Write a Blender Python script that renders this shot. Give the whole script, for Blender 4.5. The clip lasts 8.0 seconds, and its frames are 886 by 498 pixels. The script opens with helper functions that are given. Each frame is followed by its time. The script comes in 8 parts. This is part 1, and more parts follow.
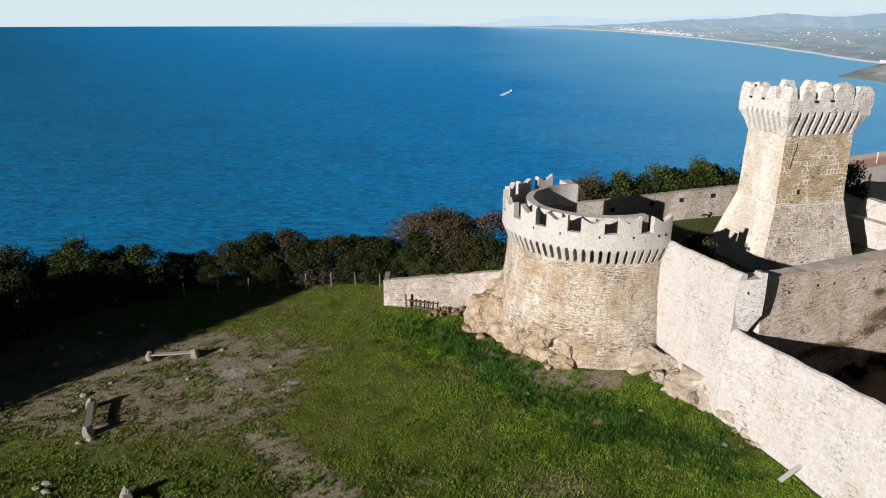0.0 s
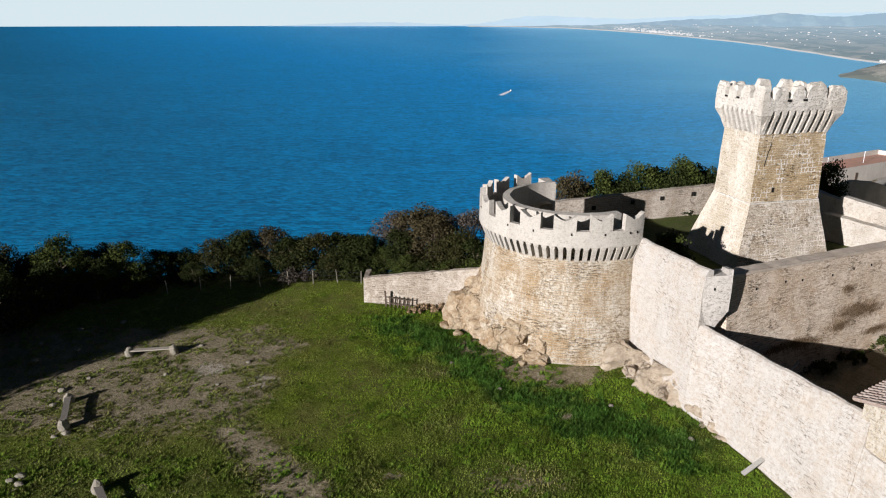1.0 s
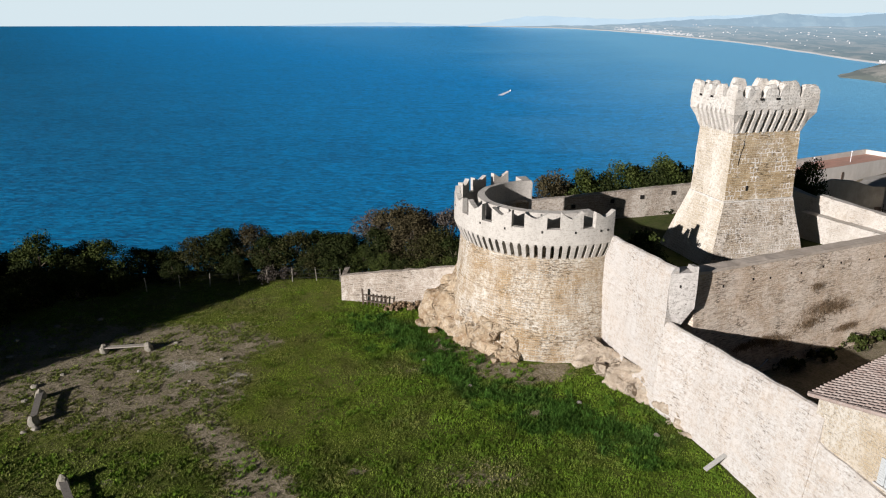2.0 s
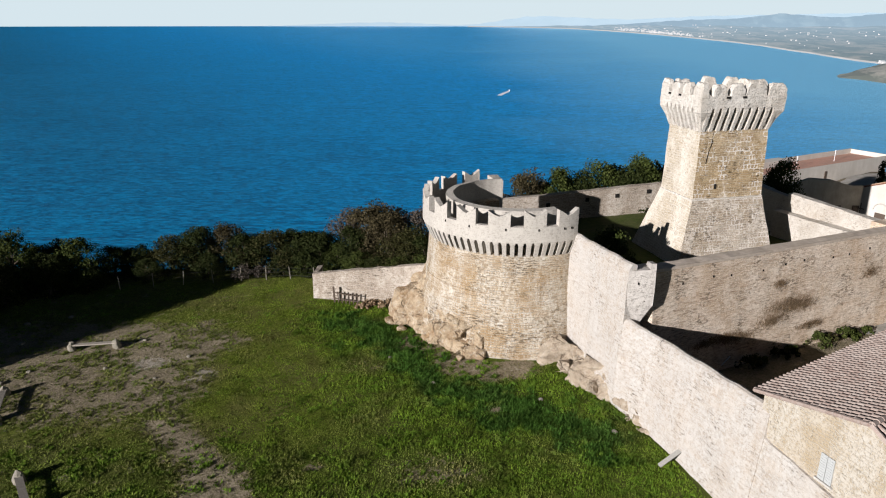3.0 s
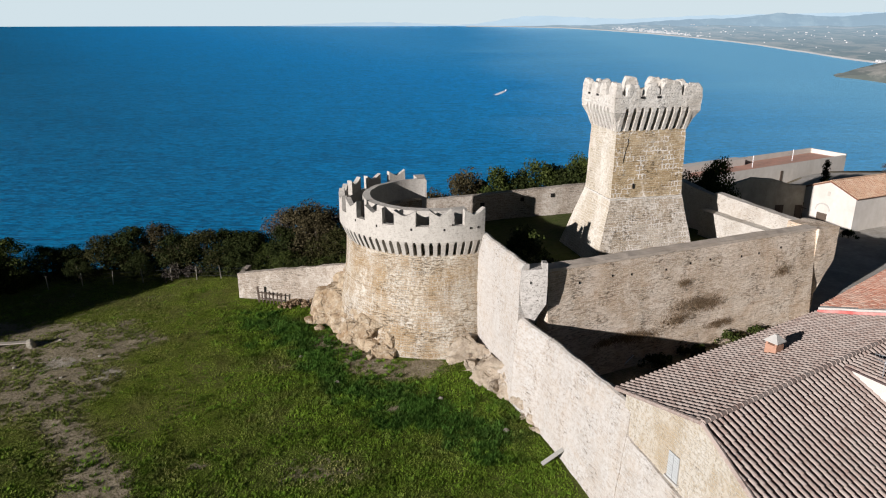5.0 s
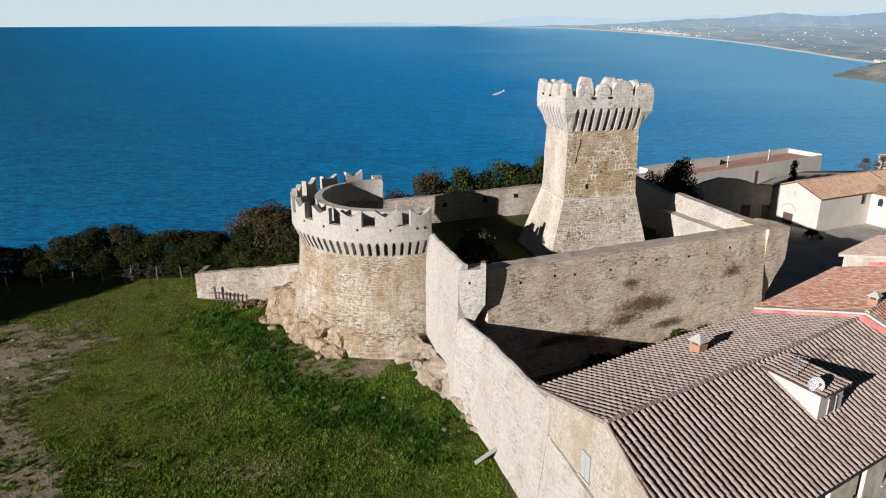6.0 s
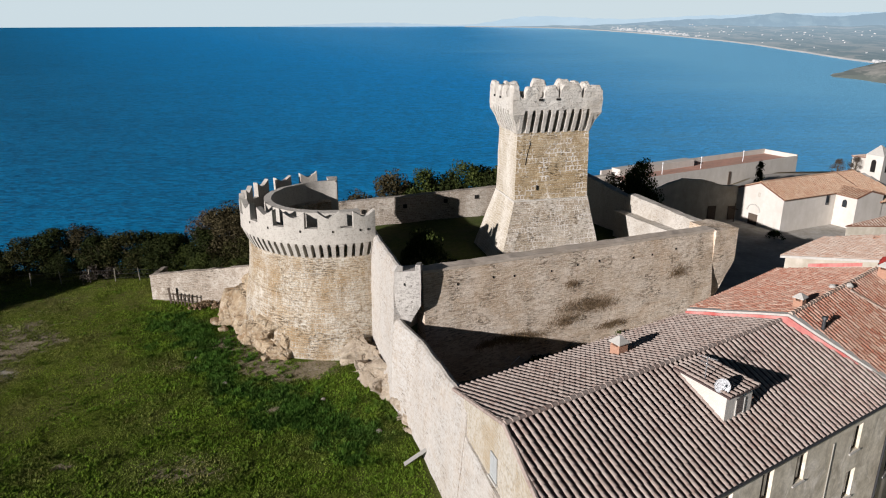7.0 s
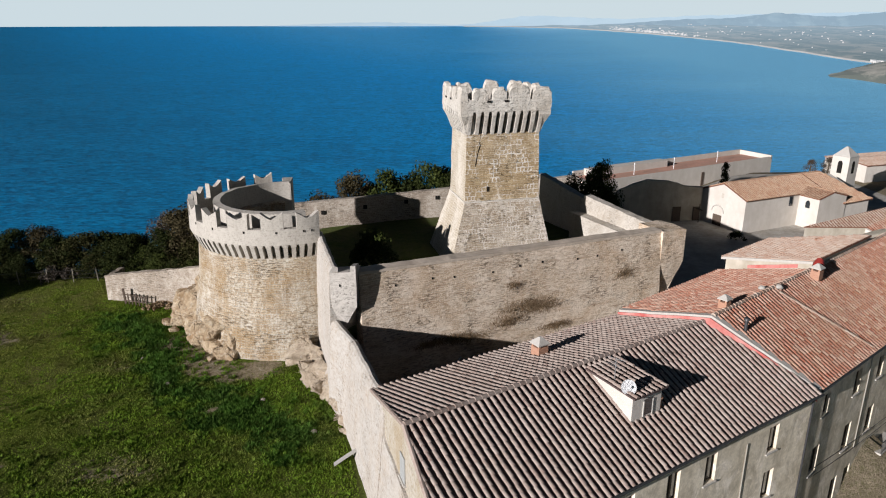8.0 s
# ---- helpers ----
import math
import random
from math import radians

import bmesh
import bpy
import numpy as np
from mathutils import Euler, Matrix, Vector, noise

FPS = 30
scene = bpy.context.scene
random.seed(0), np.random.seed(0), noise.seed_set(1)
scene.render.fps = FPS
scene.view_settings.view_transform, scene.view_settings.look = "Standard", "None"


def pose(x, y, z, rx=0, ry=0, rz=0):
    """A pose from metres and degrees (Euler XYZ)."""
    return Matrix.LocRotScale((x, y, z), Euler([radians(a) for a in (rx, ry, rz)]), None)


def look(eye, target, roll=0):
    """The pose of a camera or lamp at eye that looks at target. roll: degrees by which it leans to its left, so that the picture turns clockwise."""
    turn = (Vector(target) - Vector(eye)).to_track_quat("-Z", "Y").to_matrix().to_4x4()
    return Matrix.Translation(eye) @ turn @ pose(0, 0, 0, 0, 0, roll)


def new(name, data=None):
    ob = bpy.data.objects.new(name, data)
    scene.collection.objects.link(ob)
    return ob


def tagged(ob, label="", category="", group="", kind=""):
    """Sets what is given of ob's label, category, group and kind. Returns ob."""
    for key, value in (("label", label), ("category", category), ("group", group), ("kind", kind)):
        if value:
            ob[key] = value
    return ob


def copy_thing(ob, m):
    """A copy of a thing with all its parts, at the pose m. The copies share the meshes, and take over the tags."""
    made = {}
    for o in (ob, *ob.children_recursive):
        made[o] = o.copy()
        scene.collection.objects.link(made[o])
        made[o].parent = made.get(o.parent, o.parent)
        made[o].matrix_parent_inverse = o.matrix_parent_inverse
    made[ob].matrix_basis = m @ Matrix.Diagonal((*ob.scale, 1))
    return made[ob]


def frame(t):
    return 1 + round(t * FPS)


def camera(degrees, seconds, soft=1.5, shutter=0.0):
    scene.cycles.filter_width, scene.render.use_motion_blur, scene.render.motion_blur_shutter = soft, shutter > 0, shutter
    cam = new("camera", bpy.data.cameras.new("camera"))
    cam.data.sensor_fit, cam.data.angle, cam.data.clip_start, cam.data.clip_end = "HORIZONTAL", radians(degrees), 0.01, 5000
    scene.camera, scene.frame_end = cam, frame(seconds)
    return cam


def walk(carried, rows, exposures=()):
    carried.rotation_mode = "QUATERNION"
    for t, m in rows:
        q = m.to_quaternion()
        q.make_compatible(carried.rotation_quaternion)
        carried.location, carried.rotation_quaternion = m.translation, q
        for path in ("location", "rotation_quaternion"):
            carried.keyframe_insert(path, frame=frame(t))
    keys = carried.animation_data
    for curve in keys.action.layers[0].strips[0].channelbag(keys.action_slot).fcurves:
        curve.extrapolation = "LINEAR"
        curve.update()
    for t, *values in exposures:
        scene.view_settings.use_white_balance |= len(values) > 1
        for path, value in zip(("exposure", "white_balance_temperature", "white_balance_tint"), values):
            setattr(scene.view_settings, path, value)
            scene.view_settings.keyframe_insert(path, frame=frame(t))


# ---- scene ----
cam = camera(65.49, 8.0, 1.1)
# seconds, eye x y z, then yaw, pitch and roll in degrees
PATH = [
    (0, 0.000, 0.000, 25.000, -0.030, -18.289, 0.001),
    (0.5, 0.992, -0.371, 25.006, -0.018, -18.305, -0.009),
    (1, 1.938, -0.633, 24.987, 0.002, -18.305, 0.015),
    (1.5, 2.959, -0.776, 24.953, 0.015, -18.304, 0.053),
    (3, 6.770, -1.195, 24.779, 0.034, -18.281, 0.055),
    (3.5, 8.370, -1.193, 24.762, 0.007, -18.280, 0.056),
    (4, 10.071, -1.207, 24.764, 0.003, -18.296, 0.048),
    (4.5, 11.884, -1.277, 24.794, 0.004, -18.304, 0.030),
    (6, 17.826, -1.557, 24.906, 0.005, -18.296, -0.044),
    (6.5, 19.969, -1.607, 24.960, 0.017, -18.282, -0.049),
    (7, 22.139, -1.657, 25.029, 0.016, -18.275, -0.074),
    (7.5, 24.341, -1.740, 25.105, -0.011, -18.295, -0.051),
    (8, 26.400, -1.845, 25.205, -0.045, -18.305, -0.021),
]
walk(cam, [(t, pose(x, y, z, 90 + p, 0, w) @ pose(0, 0, 0, 0, 0, r)) for t, x, y, z, w, p, r in PATH],
     exposures=[(0, 0.57), (3.5, 0.53), (6, 0.44), (8, 0.38)])

# ---- world, sun, exposure ----
SUN_AZ, SUN_EL = 43.6, 15.8      # degrees: the way the light travels over the ground, and the sun's height
world = bpy.data.worlds.new("world")
scene.world = world
world.use_nodes = True
wn = world.node_tree
sky = wn.nodes.new("ShaderNodeTexSky")
sky.sky_type, sky.sun_disc = "NISHITA", False
sky.sun_elevation, sky.sun_rotation = radians(SUN_EL), radians(270 - SUN_AZ)
sky.altitude, sky.air_density, sky.dust_density, sky.ozone_density = 200, 1.0, 0.1, 3.0
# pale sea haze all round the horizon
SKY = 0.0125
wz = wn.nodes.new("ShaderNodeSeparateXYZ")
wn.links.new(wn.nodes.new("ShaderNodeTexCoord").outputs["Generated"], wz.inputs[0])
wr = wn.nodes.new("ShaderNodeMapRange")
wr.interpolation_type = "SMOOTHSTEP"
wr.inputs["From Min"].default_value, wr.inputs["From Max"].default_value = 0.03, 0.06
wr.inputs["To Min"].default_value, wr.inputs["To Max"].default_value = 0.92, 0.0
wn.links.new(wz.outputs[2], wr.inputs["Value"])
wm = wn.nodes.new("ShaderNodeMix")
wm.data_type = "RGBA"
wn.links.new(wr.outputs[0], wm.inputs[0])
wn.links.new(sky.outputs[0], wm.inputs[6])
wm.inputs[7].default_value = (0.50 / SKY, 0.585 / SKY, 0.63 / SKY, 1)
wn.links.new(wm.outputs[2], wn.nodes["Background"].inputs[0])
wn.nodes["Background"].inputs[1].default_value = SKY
sun_data = bpy.data.lights.new("sun", "SUN")
sun_data.energy, sun_data.angle, sun_data.color = 5.0, radians(0.5), (0.985, 0.945, 0.955)
sun = new("sun", sun_data)
_lx, _ly, _lz = math.cos(radians(SUN_EL)) * math.cos(radians(SUN_AZ)), math.cos(radians(SUN_EL)) * math.sin(radians(SUN_AZ)), -math.sin(radians(SUN_EL))
sun.matrix_world = look((-60 * _lx, -60 * _ly, -60 * _lz + 20), (0, 0, 20))


# ---- materials ----
class Mat:
    """A node material with short calls for the usual nodes."""

    def __init__(self, name):
        self.m = bpy.data.materials.new(name)
        self.m.use_nodes = True
        self.t = self.m.node_tree
        self.b = self.t.nodes["Principled BSDF"]

    def node(self, kind, **kw):
        n = self.t.nodes.new(kind)
        if "operation" in kw:
            n.operation = kw["operation"]
        if "use_clamp" in kw:
            n.use_clamp = kw["use_clamp"]
        if "feature" in kw:
            n.feature = kw["feature"]
        if "data_type" in kw:
            n.data_type, n.blend_type = kw["data_type"], kw["blend_type"]
        if "attribute_name" in kw:
            n.attribute_name = kw["attribute_name"]
        if "offset" in kw:
            n.offset, n.squash, n.squash_frequency = kw["offset"], kw["squash"], kw["squash_frequency"]
        return n

    def link(self, a, b):
        self.t.links.new(a, b)

    def coords(self, kind="Object"):
        return self.node("ShaderNodeTexCoord").outputs[kind]

    def position(self):
        return self.node("ShaderNodeNewGeometry").outputs["Position"]

    def scale(self, vec, s):
        n = self.node("ShaderNodeMapping")
        n.inputs["Scale"].default_value = s if isinstance(s, tuple) else (s, s, s)
        self.link(vec, n.inputs["Vector"])
        return n.outputs[0]

    def noise(self, vec, scale, detail=4, rough=0.55, dist=0.0, out=0):
        n = self.node("ShaderNodeTexNoise")
        n.inputs["Scale"].default_value, n.inputs["Detail"].default_value = scale, detail
        n.inputs["Roughness"].default_value, n.inputs["Distortion"].default_value = rough, dist
        self.link(vec, n.inputs["Vector"])
        return n.outputs[out]

    def voronoi(self, vec, scale, feature="F1", out="Distance", rnd=1.0):
        n = self.node("ShaderNodeTexVoronoi", feature=feature)
        n.inputs["Scale"].default_value = scale
        n.inputs["Randomness"].default_value = rnd
        self.link(vec, n.inputs["Vector"])
        return n.outputs[out]

    def ramp(self, fac, stops, interp="LINEAR"):
        n = self.node("ShaderNodeValToRGB")
        n.color_ramp.interpolation = interp
        e = n.color_ramp.elements
        while len(e) < len(stops):
            e.new(0.5)
        for el, (p, c) in zip(e, stops):
            el.position = p
            el.color = (c, c, c, 1) if not isinstance(c, tuple) else (*c, 1)
        self.link(fac, n.inputs[0])
        return n.outputs[0]

    def mix(self, fac, a, b, mode="MIX"):
        n = self.node("ShaderNodeMix", data_type="RGBA", blend_type=mode)
        for sock, v in ((n.inputs[0], fac), (n.inputs[6], a), (n.inputs[7], b)):
            if isinstance(v, bpy.types.NodeSocket):
                self.link(v, sock)
            elif isinstance(v, tuple):
                sock.default_value = (*v, 1)
            else:
                sock.default_value = v
        return n.outputs[2]

    def math(self, op, a, b=0.0, clamp=False):
        n = self.node("ShaderNodeMath", operation=op, use_clamp=clamp)
        for sock, v in zip(n.inputs, (a, b)):
            if isinstance(v, bpy.types.NodeSocket):
                self.link(v, sock)
            else:
                sock.default_value = v
        return n.outputs[0]

    def bump(self, height, dist, strength=1.0, normal=None):
        n = self.node("ShaderNodeBump")
        n.inputs["Strength"].default_value, n.inputs["Distance"].default_value = strength, dist
        self.link(height, n.inputs["Height"])
        if normal:
            self.link(normal, n.inputs["Normal"])
        return n.outputs[0]

    def done(self, color=None, rough=0.8, normal=None, metal=0.0, spec=None):
        b = self.b
        for key, v in (("Base Color", color), ("Roughness", rough), ("Metallic", metal), ("Specular IOR Level", spec)):
            if v is None:
                continue
            if isinstance(v, bpy.types.NodeSocket):
                self.link(v, b.inputs[key])
            else:
                b.inputs[key].default_value = (*v, 1) if isinstance(v, tuple) else v
        if normal:
            self.link(normal, b.inputs["Normal"])
        return self.m


def masonry(name, stone_a, stone_b, mortar, plaster, plaster_amount, course=0.17, length=0.42, seam=0.12, stain=(0.35, 0.30, 0.24), stain_amount=0.35, relief=0.035, seed=0.0, pits=0.6, runs=0.0, dash=(2.4, 7.5), ridge=0.7, bands=0.0, wash=0.0, jig=1.0, vein=0.0, dense=0.0):
    """Coursed rubble with mortar joints, lime plaster left in patches, and stains. UVs are in metres."""
    m = Mat(name)
    stone_a, stone_b, mortar, plaster, stain = [tuple(0.66 * v for v in c) for c in (stone_a, stone_b, mortar, plaster, stain)]
    uv = m.coords("UV")
    pos = m.position()
    shift = m.node("ShaderNodeVectorMath", operation="ADD")
    shift.inputs[1].default_value = (seed * 7.3, seed * 3.1, seed)
    m.link(pos, shift.inputs[0])
    pos = shift.outputs[0]
    wob = m.node("ShaderNodeVectorMath", operation="MULTIPLY_ADD")
    m.link(m.noise(pos, 1.3, 3, out=1), wob.inputs[0])
    wob.inputs[1].default_value = (0.5, 0.34, 0)
    m.link(uv, wob.inputs[2])
    fine = m.node("ShaderNodeVectorMath", operation="MULTIPLY_ADD")
    m.link(m.noise(pos, 6.0, 2, out=1), fine.inputs[0])
    fine.inputs[1].default_value = (0.12 * jig, 0.07 * jig, 0)
    m.link(wob.outputs[0], fine.inputs[2])
    br = m.node("ShaderNodeTexBrick", offset=0.5, squash=0.7, squash_frequency=3)
    m.link(fine.outputs[0], br.inputs["Vector"])
    br.inputs["Scale"].default_value = 1.0
    br.inputs["Mortar Size"].default_value, br.inputs["Mortar Smooth"].default_value = course * seam, 0.5
    br.inputs["Brick Width"].default_value, br.inputs["Row Height"].default_value = length, course
    br.inputs["Color1"].default_value, br.inputs["Color2"].default_value, br.inputs["Mortar"].default_value = (0, 0, 0, 1), (1, 1, 1, 1), (0.5, 0.5, 0.5, 1)
    joint = br.outputs["Fac"]
    stone = m.mix(br.outputs["Color"], stone_a, stone_b)
    grain = m.noise(pos, 9.0, 5, 0.65)
    stone = m.mix(0.6, stone, m.ramp(grain, [(0.3, 0.3), (0.62, 1.0)]), "MULTIPLY")
    stone = m.mix(0.25, stone, m.mix(m.noise(pos, 0.9, 4), stone_a, stone_b))
    col = m.mix(joint, stone, mortar)
    pit = m.ramp(m.noise(m.scale(uv, (*dash, 1)), 1.0, 3, 0.6, 0.3), [(0.57 - dense, 0.0), (0.63 - dense, 1.0)])
    pit = m.math("MULTIPLY", pit, m.ramp(m.noise(pos, 0.55, 4, 0.6), [(0.46, 0.04), (0.62, 1.0)]))
    patch = m.ramp(m.noise(m.scale(pos, (1, 1, 0.55)), 0.42, 6, 0.62, 0.4), [(0.62 - plaster_amount * 0.4, 0.0), (0.70 - plaster_amount * 0.4, 1.0)])
    fleck = m.ramp(m.noise(pos, 4.5, 5, 0.75), [(0.40, 0.1), (0.56, 1.0)])
    cover = m.math("MULTIPLY", patch, fleck)
    pit = m.math("MULTIPLY", pit, m.math("SUBTRACT", 1.0, m.math("MULTIPLY", cover, 0.75)))
    col = m.mix(cover, col, m.mix(m.ramp(m.noise(pos, 2.2, 5), [(0.3, 0.0), (0.7, 1.0)]), plaster, mortar))
    streak = m.ramp(m.noise(m.scale(pos, (1.1, 1.1, 0.16)), 0.9, 5, 0.6), [(0.48, 0.0), (0.75, 1.0)])
    col = m.mix(m.math("MULTIPLY", streak, stain_amount), col, stain)
    blot = m.ramp(m.noise(pos, 0.25, 5, 0.6), [(0.45, 0.0), (0.8, 1.0)])
    col = m.mix(m.math("MULTIPLY", blot, stain_amount * 0.8), col, stain)
    if wash:
        faded = m.ramp(m.noise(m.scale(pos, (1, 1, 1.6)), 0.20, 6, 0.68, 0.6), [(0.44, 0.0), (0.62, 1.0)])
        col = m.mix(m.math("MULTIPLY", faded, wash), col, plaster)
        worn = m.ramp(m.noise(m.scale(pos, (0.7, 0.7, 2.2)), 0.33, 6, 0.7, 0.8), [(0.50, 0.0), (0.66, 1.0)])
        col = m.mix(m.math("MULTIPLY", worn, wash * 0.8), col, m.mix(0.35, stain, stone_a))
    if vein:
        wide = m.node("ShaderNodeTexBrick", offset=0.5, squash=0.6, squash_frequency=2)
        m.link(fine.outputs[0], wide.inputs["Vector"])
        wide.inputs["Scale"].default_value = 1.0
        wide.inputs["Mortar Size"].default_value, wide.inputs["Mortar Smooth"].default_value = course * 0.27, 0.25
        wide.inputs["Brick Width"].default_value, wide.inputs["Row Height"].default_value = length * 0.9, course * 2
        where = m.ramp(m.noise(pos, 0.75, 6, 0.72, 0.5), [(0.47, 0.0), (0.56, 1.0)])
        col = m.mix(m.math("MULTIPLY", m.math("MULTIPLY", wide.outputs["Fac"], where), vein), col, plaster)
    if bands:
        band = m.ramp(m.noise(m.scale(pos, (1.3, 1.3, 5.5)), 1.0, 6, 0.75, 1.2), [(0.47, 0.0), (0.60, 1.0)])
        col = m.mix(m.math("MULTIPLY", band, bands), col, m.mix(0.55, stain, (0.10, 0.065, 0.04)))
    if runs:
        run = m.ramp(m.noise(m.scale(pos, (1.5, 1.5, 0.13)), 0.8, 5, 0.65), [(0.50, 0.0), (0.64, 1.0)])
        col = m.mix(m.math("MULTIPLY", m.math("MULTIPLY", run, runs), fleck), col, plaster)
    col = m.mix(m.math("MULTIPLY", pit, pits), col, m.mix(0.72, stone, (0.03, 0.022, 0.015)))
    h = m.math("SUBTRACT", m.math("SUBTRACT", m.math("MULTIPLY", grain, ridge), m.math("MULTIPLY", pit, 1.2)), m.math("MULTIPLY", joint, m.math("SUBTRACT", 1.0, cover)))
    n = m.bump(h, relief, 1.0)
    return m.done(col, 0.92, n, spec=0.2)


def plain(name, col, col2, scale=3.0, rough=0.85, relief=0.01, metal=0.0, dirt=None, dirt_amount=0.3):
    m = Mat(name)
    pos = m.position()
    c = m.mix(m.ramp(m.noise(pos, scale, 5, 0.62), [(0.3, 0.0), (0.7, 1.0)]), col, col2)
    if dirt:
        c = m.mix(m.math("MULTIPLY", m.ramp(m.noise(m.scale(pos, (1, 1, 0.3)), 0.8, 6, 0.65), [(0.42, 0.0), (0.7, 1.0)]), dirt_amount), c, dirt)
        c = m.mix(m.math("MULTIPLY", m.ramp(m.noise(pos, 0.35, 5, 0.6), [(0.4, 0.0), (0.75, 1.0)]), dirt_amount), c, dirt)
    return m.done(c, rough, m.bump(m.noise(pos, scale * 5, 4), relief), metal, None if metal else 0.12)


LIME = (0.74, 0.68, 0.58)
M_BASTION = masonry("pale_limestone", (0.44, 0.28, 0.13), (0.70, 0.54, 0.35), (0.76, 0.65, 0.49), (0.84, 0.79, 0.69), 0.42, course=0.18, length=0.46, stain=(0.55, 0.38, 0.20), stain_amount=0.42, relief=0.05, pits=0.75, runs=0.60, bands=0.55, wash=0.30, vein=0.55, dash=(2.4, 9.0), dense=0.04)
M_PARAPET = masonry("lime_washed_stone", (0.62, 0.57, 0.49), (0.67, 0.62, 0.54), (0.70, 0.65, 0.57), (0.72, 0.67, 0.59), 0.85, stain=(0.40, 0.36, 0.31), stain_amount=0.36, relief=0.009, seed=2, pits=0.30, runs=0.5, dash=(2.0, 9.0))
M_WHITE_WALL = masonry("white_scarp_stone", (0.60, 0.50, 0.39), (0.70, 0.64, 0.56), (0.70, 0.66, 0.60), (0.72, 0.69, 0.64), 0.66, stain=(0.68, 0.56, 0.44), stain_amount=0.40, relief=0.012, seed=4, pits=0.85, runs=0.5, bands=0.30, wash=0.40, dash=(2.4, 9.0), dense=0.03)
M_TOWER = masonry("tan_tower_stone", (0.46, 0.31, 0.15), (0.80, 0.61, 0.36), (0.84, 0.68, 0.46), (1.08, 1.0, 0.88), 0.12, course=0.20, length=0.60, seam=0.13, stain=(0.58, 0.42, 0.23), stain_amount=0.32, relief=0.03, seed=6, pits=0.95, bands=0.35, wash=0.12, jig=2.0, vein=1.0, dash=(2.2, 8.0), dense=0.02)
M_TOWER_TOP = masonry("pale_tower_stone", (0.74, 0.66, 0.55), (0.92, 0.85, 0.75), (0.92, 0.86, 0.76), (0.95, 0.90, 0.81), 0.66, course=0.24, length=0.5, stain=(0.50, 0.41, 0.30), stain_amount=0.45, relief=0.04, seed=8, pits=0.45, wash=0.35)
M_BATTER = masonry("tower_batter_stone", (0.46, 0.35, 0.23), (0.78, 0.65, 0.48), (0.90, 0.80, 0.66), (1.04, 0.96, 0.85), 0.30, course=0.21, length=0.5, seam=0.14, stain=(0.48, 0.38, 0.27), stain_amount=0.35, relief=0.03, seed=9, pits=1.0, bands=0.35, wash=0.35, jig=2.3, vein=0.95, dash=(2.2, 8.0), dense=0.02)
M_CURTAIN = masonry("weathered_curtain_stone", (0.80, 0.60, 0.41), (1.14, 0.96, 0.74), (1.14, 0.99, 0.80), (1.18, 1.04, 0.87), 0.34, course=0.16, length=0.46, seam=0.14, stain=(0.86, 0.61, 0.40), stain_amount=0.5, relief=0.016, seed=11, pits=0.9, ridge=0.15, bands=0.60, wash=0.70, jig=1.6, dash=(2.4, 8.5), dense=0.05)
M_BOUNDARY = masonry("grey_rubble_wall_stone", (0.44, 0.35, 0.26), (0.72, 0.62, 0.51), (0.80, 0.71, 0.60), (0.82, 0.75, 0.65), 0.34, course=0.18, length=0.42, stain=(0.46, 0.37, 0.28), stain_amount=0.45, relief=0.02, seed=12, pits=0.9, bands=0.35, dash=(2.2, 8.5), dense=0.03)
M_SIDE = masonry("pale_ward_wall_stone", (0.60, 0.52, 0.42), (0.74, 0.67, 0.57), (0.76, 0.70, 0.61), (0.78, 0.73, 0.65), 0.60, course=0.18, length=0.42, stain=(0.55, 0.46, 0.35), stain_amount=0.40, relief=0.018, seed=14, pits=0.7, bands=0.20, wash=0.4, dash=(2.2, 8.5))
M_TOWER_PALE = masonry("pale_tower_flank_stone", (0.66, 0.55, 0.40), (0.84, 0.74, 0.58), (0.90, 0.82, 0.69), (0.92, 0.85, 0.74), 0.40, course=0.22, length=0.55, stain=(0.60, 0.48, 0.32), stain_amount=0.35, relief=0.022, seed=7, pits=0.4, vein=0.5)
M_PAVING = plain("grey_stone_paving", (0.36, 0.34, 0.31), (0.50, 0.47, 0.43), 2.2, 0.9, 0.02, dirt=(0.2, 0.18, 0.13), dirt_amount=0.5)
M_CAP = plain("lime_mortar_capping", (0.46, 0.39, 0.32), (0.62, 0.54, 0.45), 2.5, 0.95, 0.03, dirt=(0.38, 0.31, 0.24), dirt_amount=0.5)
M_BLOCK = masonry("grey_plastered_turret", (0.66, 0.60, 0.53), (0.80, 0.74, 0.66), (0.76, 0.71, 0.64), (0.83, 0.77, 0.70), 0.8, course=0.14, stain=(0.33, 0.31, 0.27), stain_amount=0.35, relief=0.02, seed=13)
M_GABLE = masonry("cream_house_stone", (0.58, 0.47, 0.32), (0.68, 0.58, 0.44), (0.70, 0.64, 0.54), (0.72, 0.67, 0.58), 0.66, course=0.18, length=0.35, stain=(0.55, 0.40, 0.22), stain_amount=0.34, relief=0.02, seed=15, dash=(2.2, 8.0))


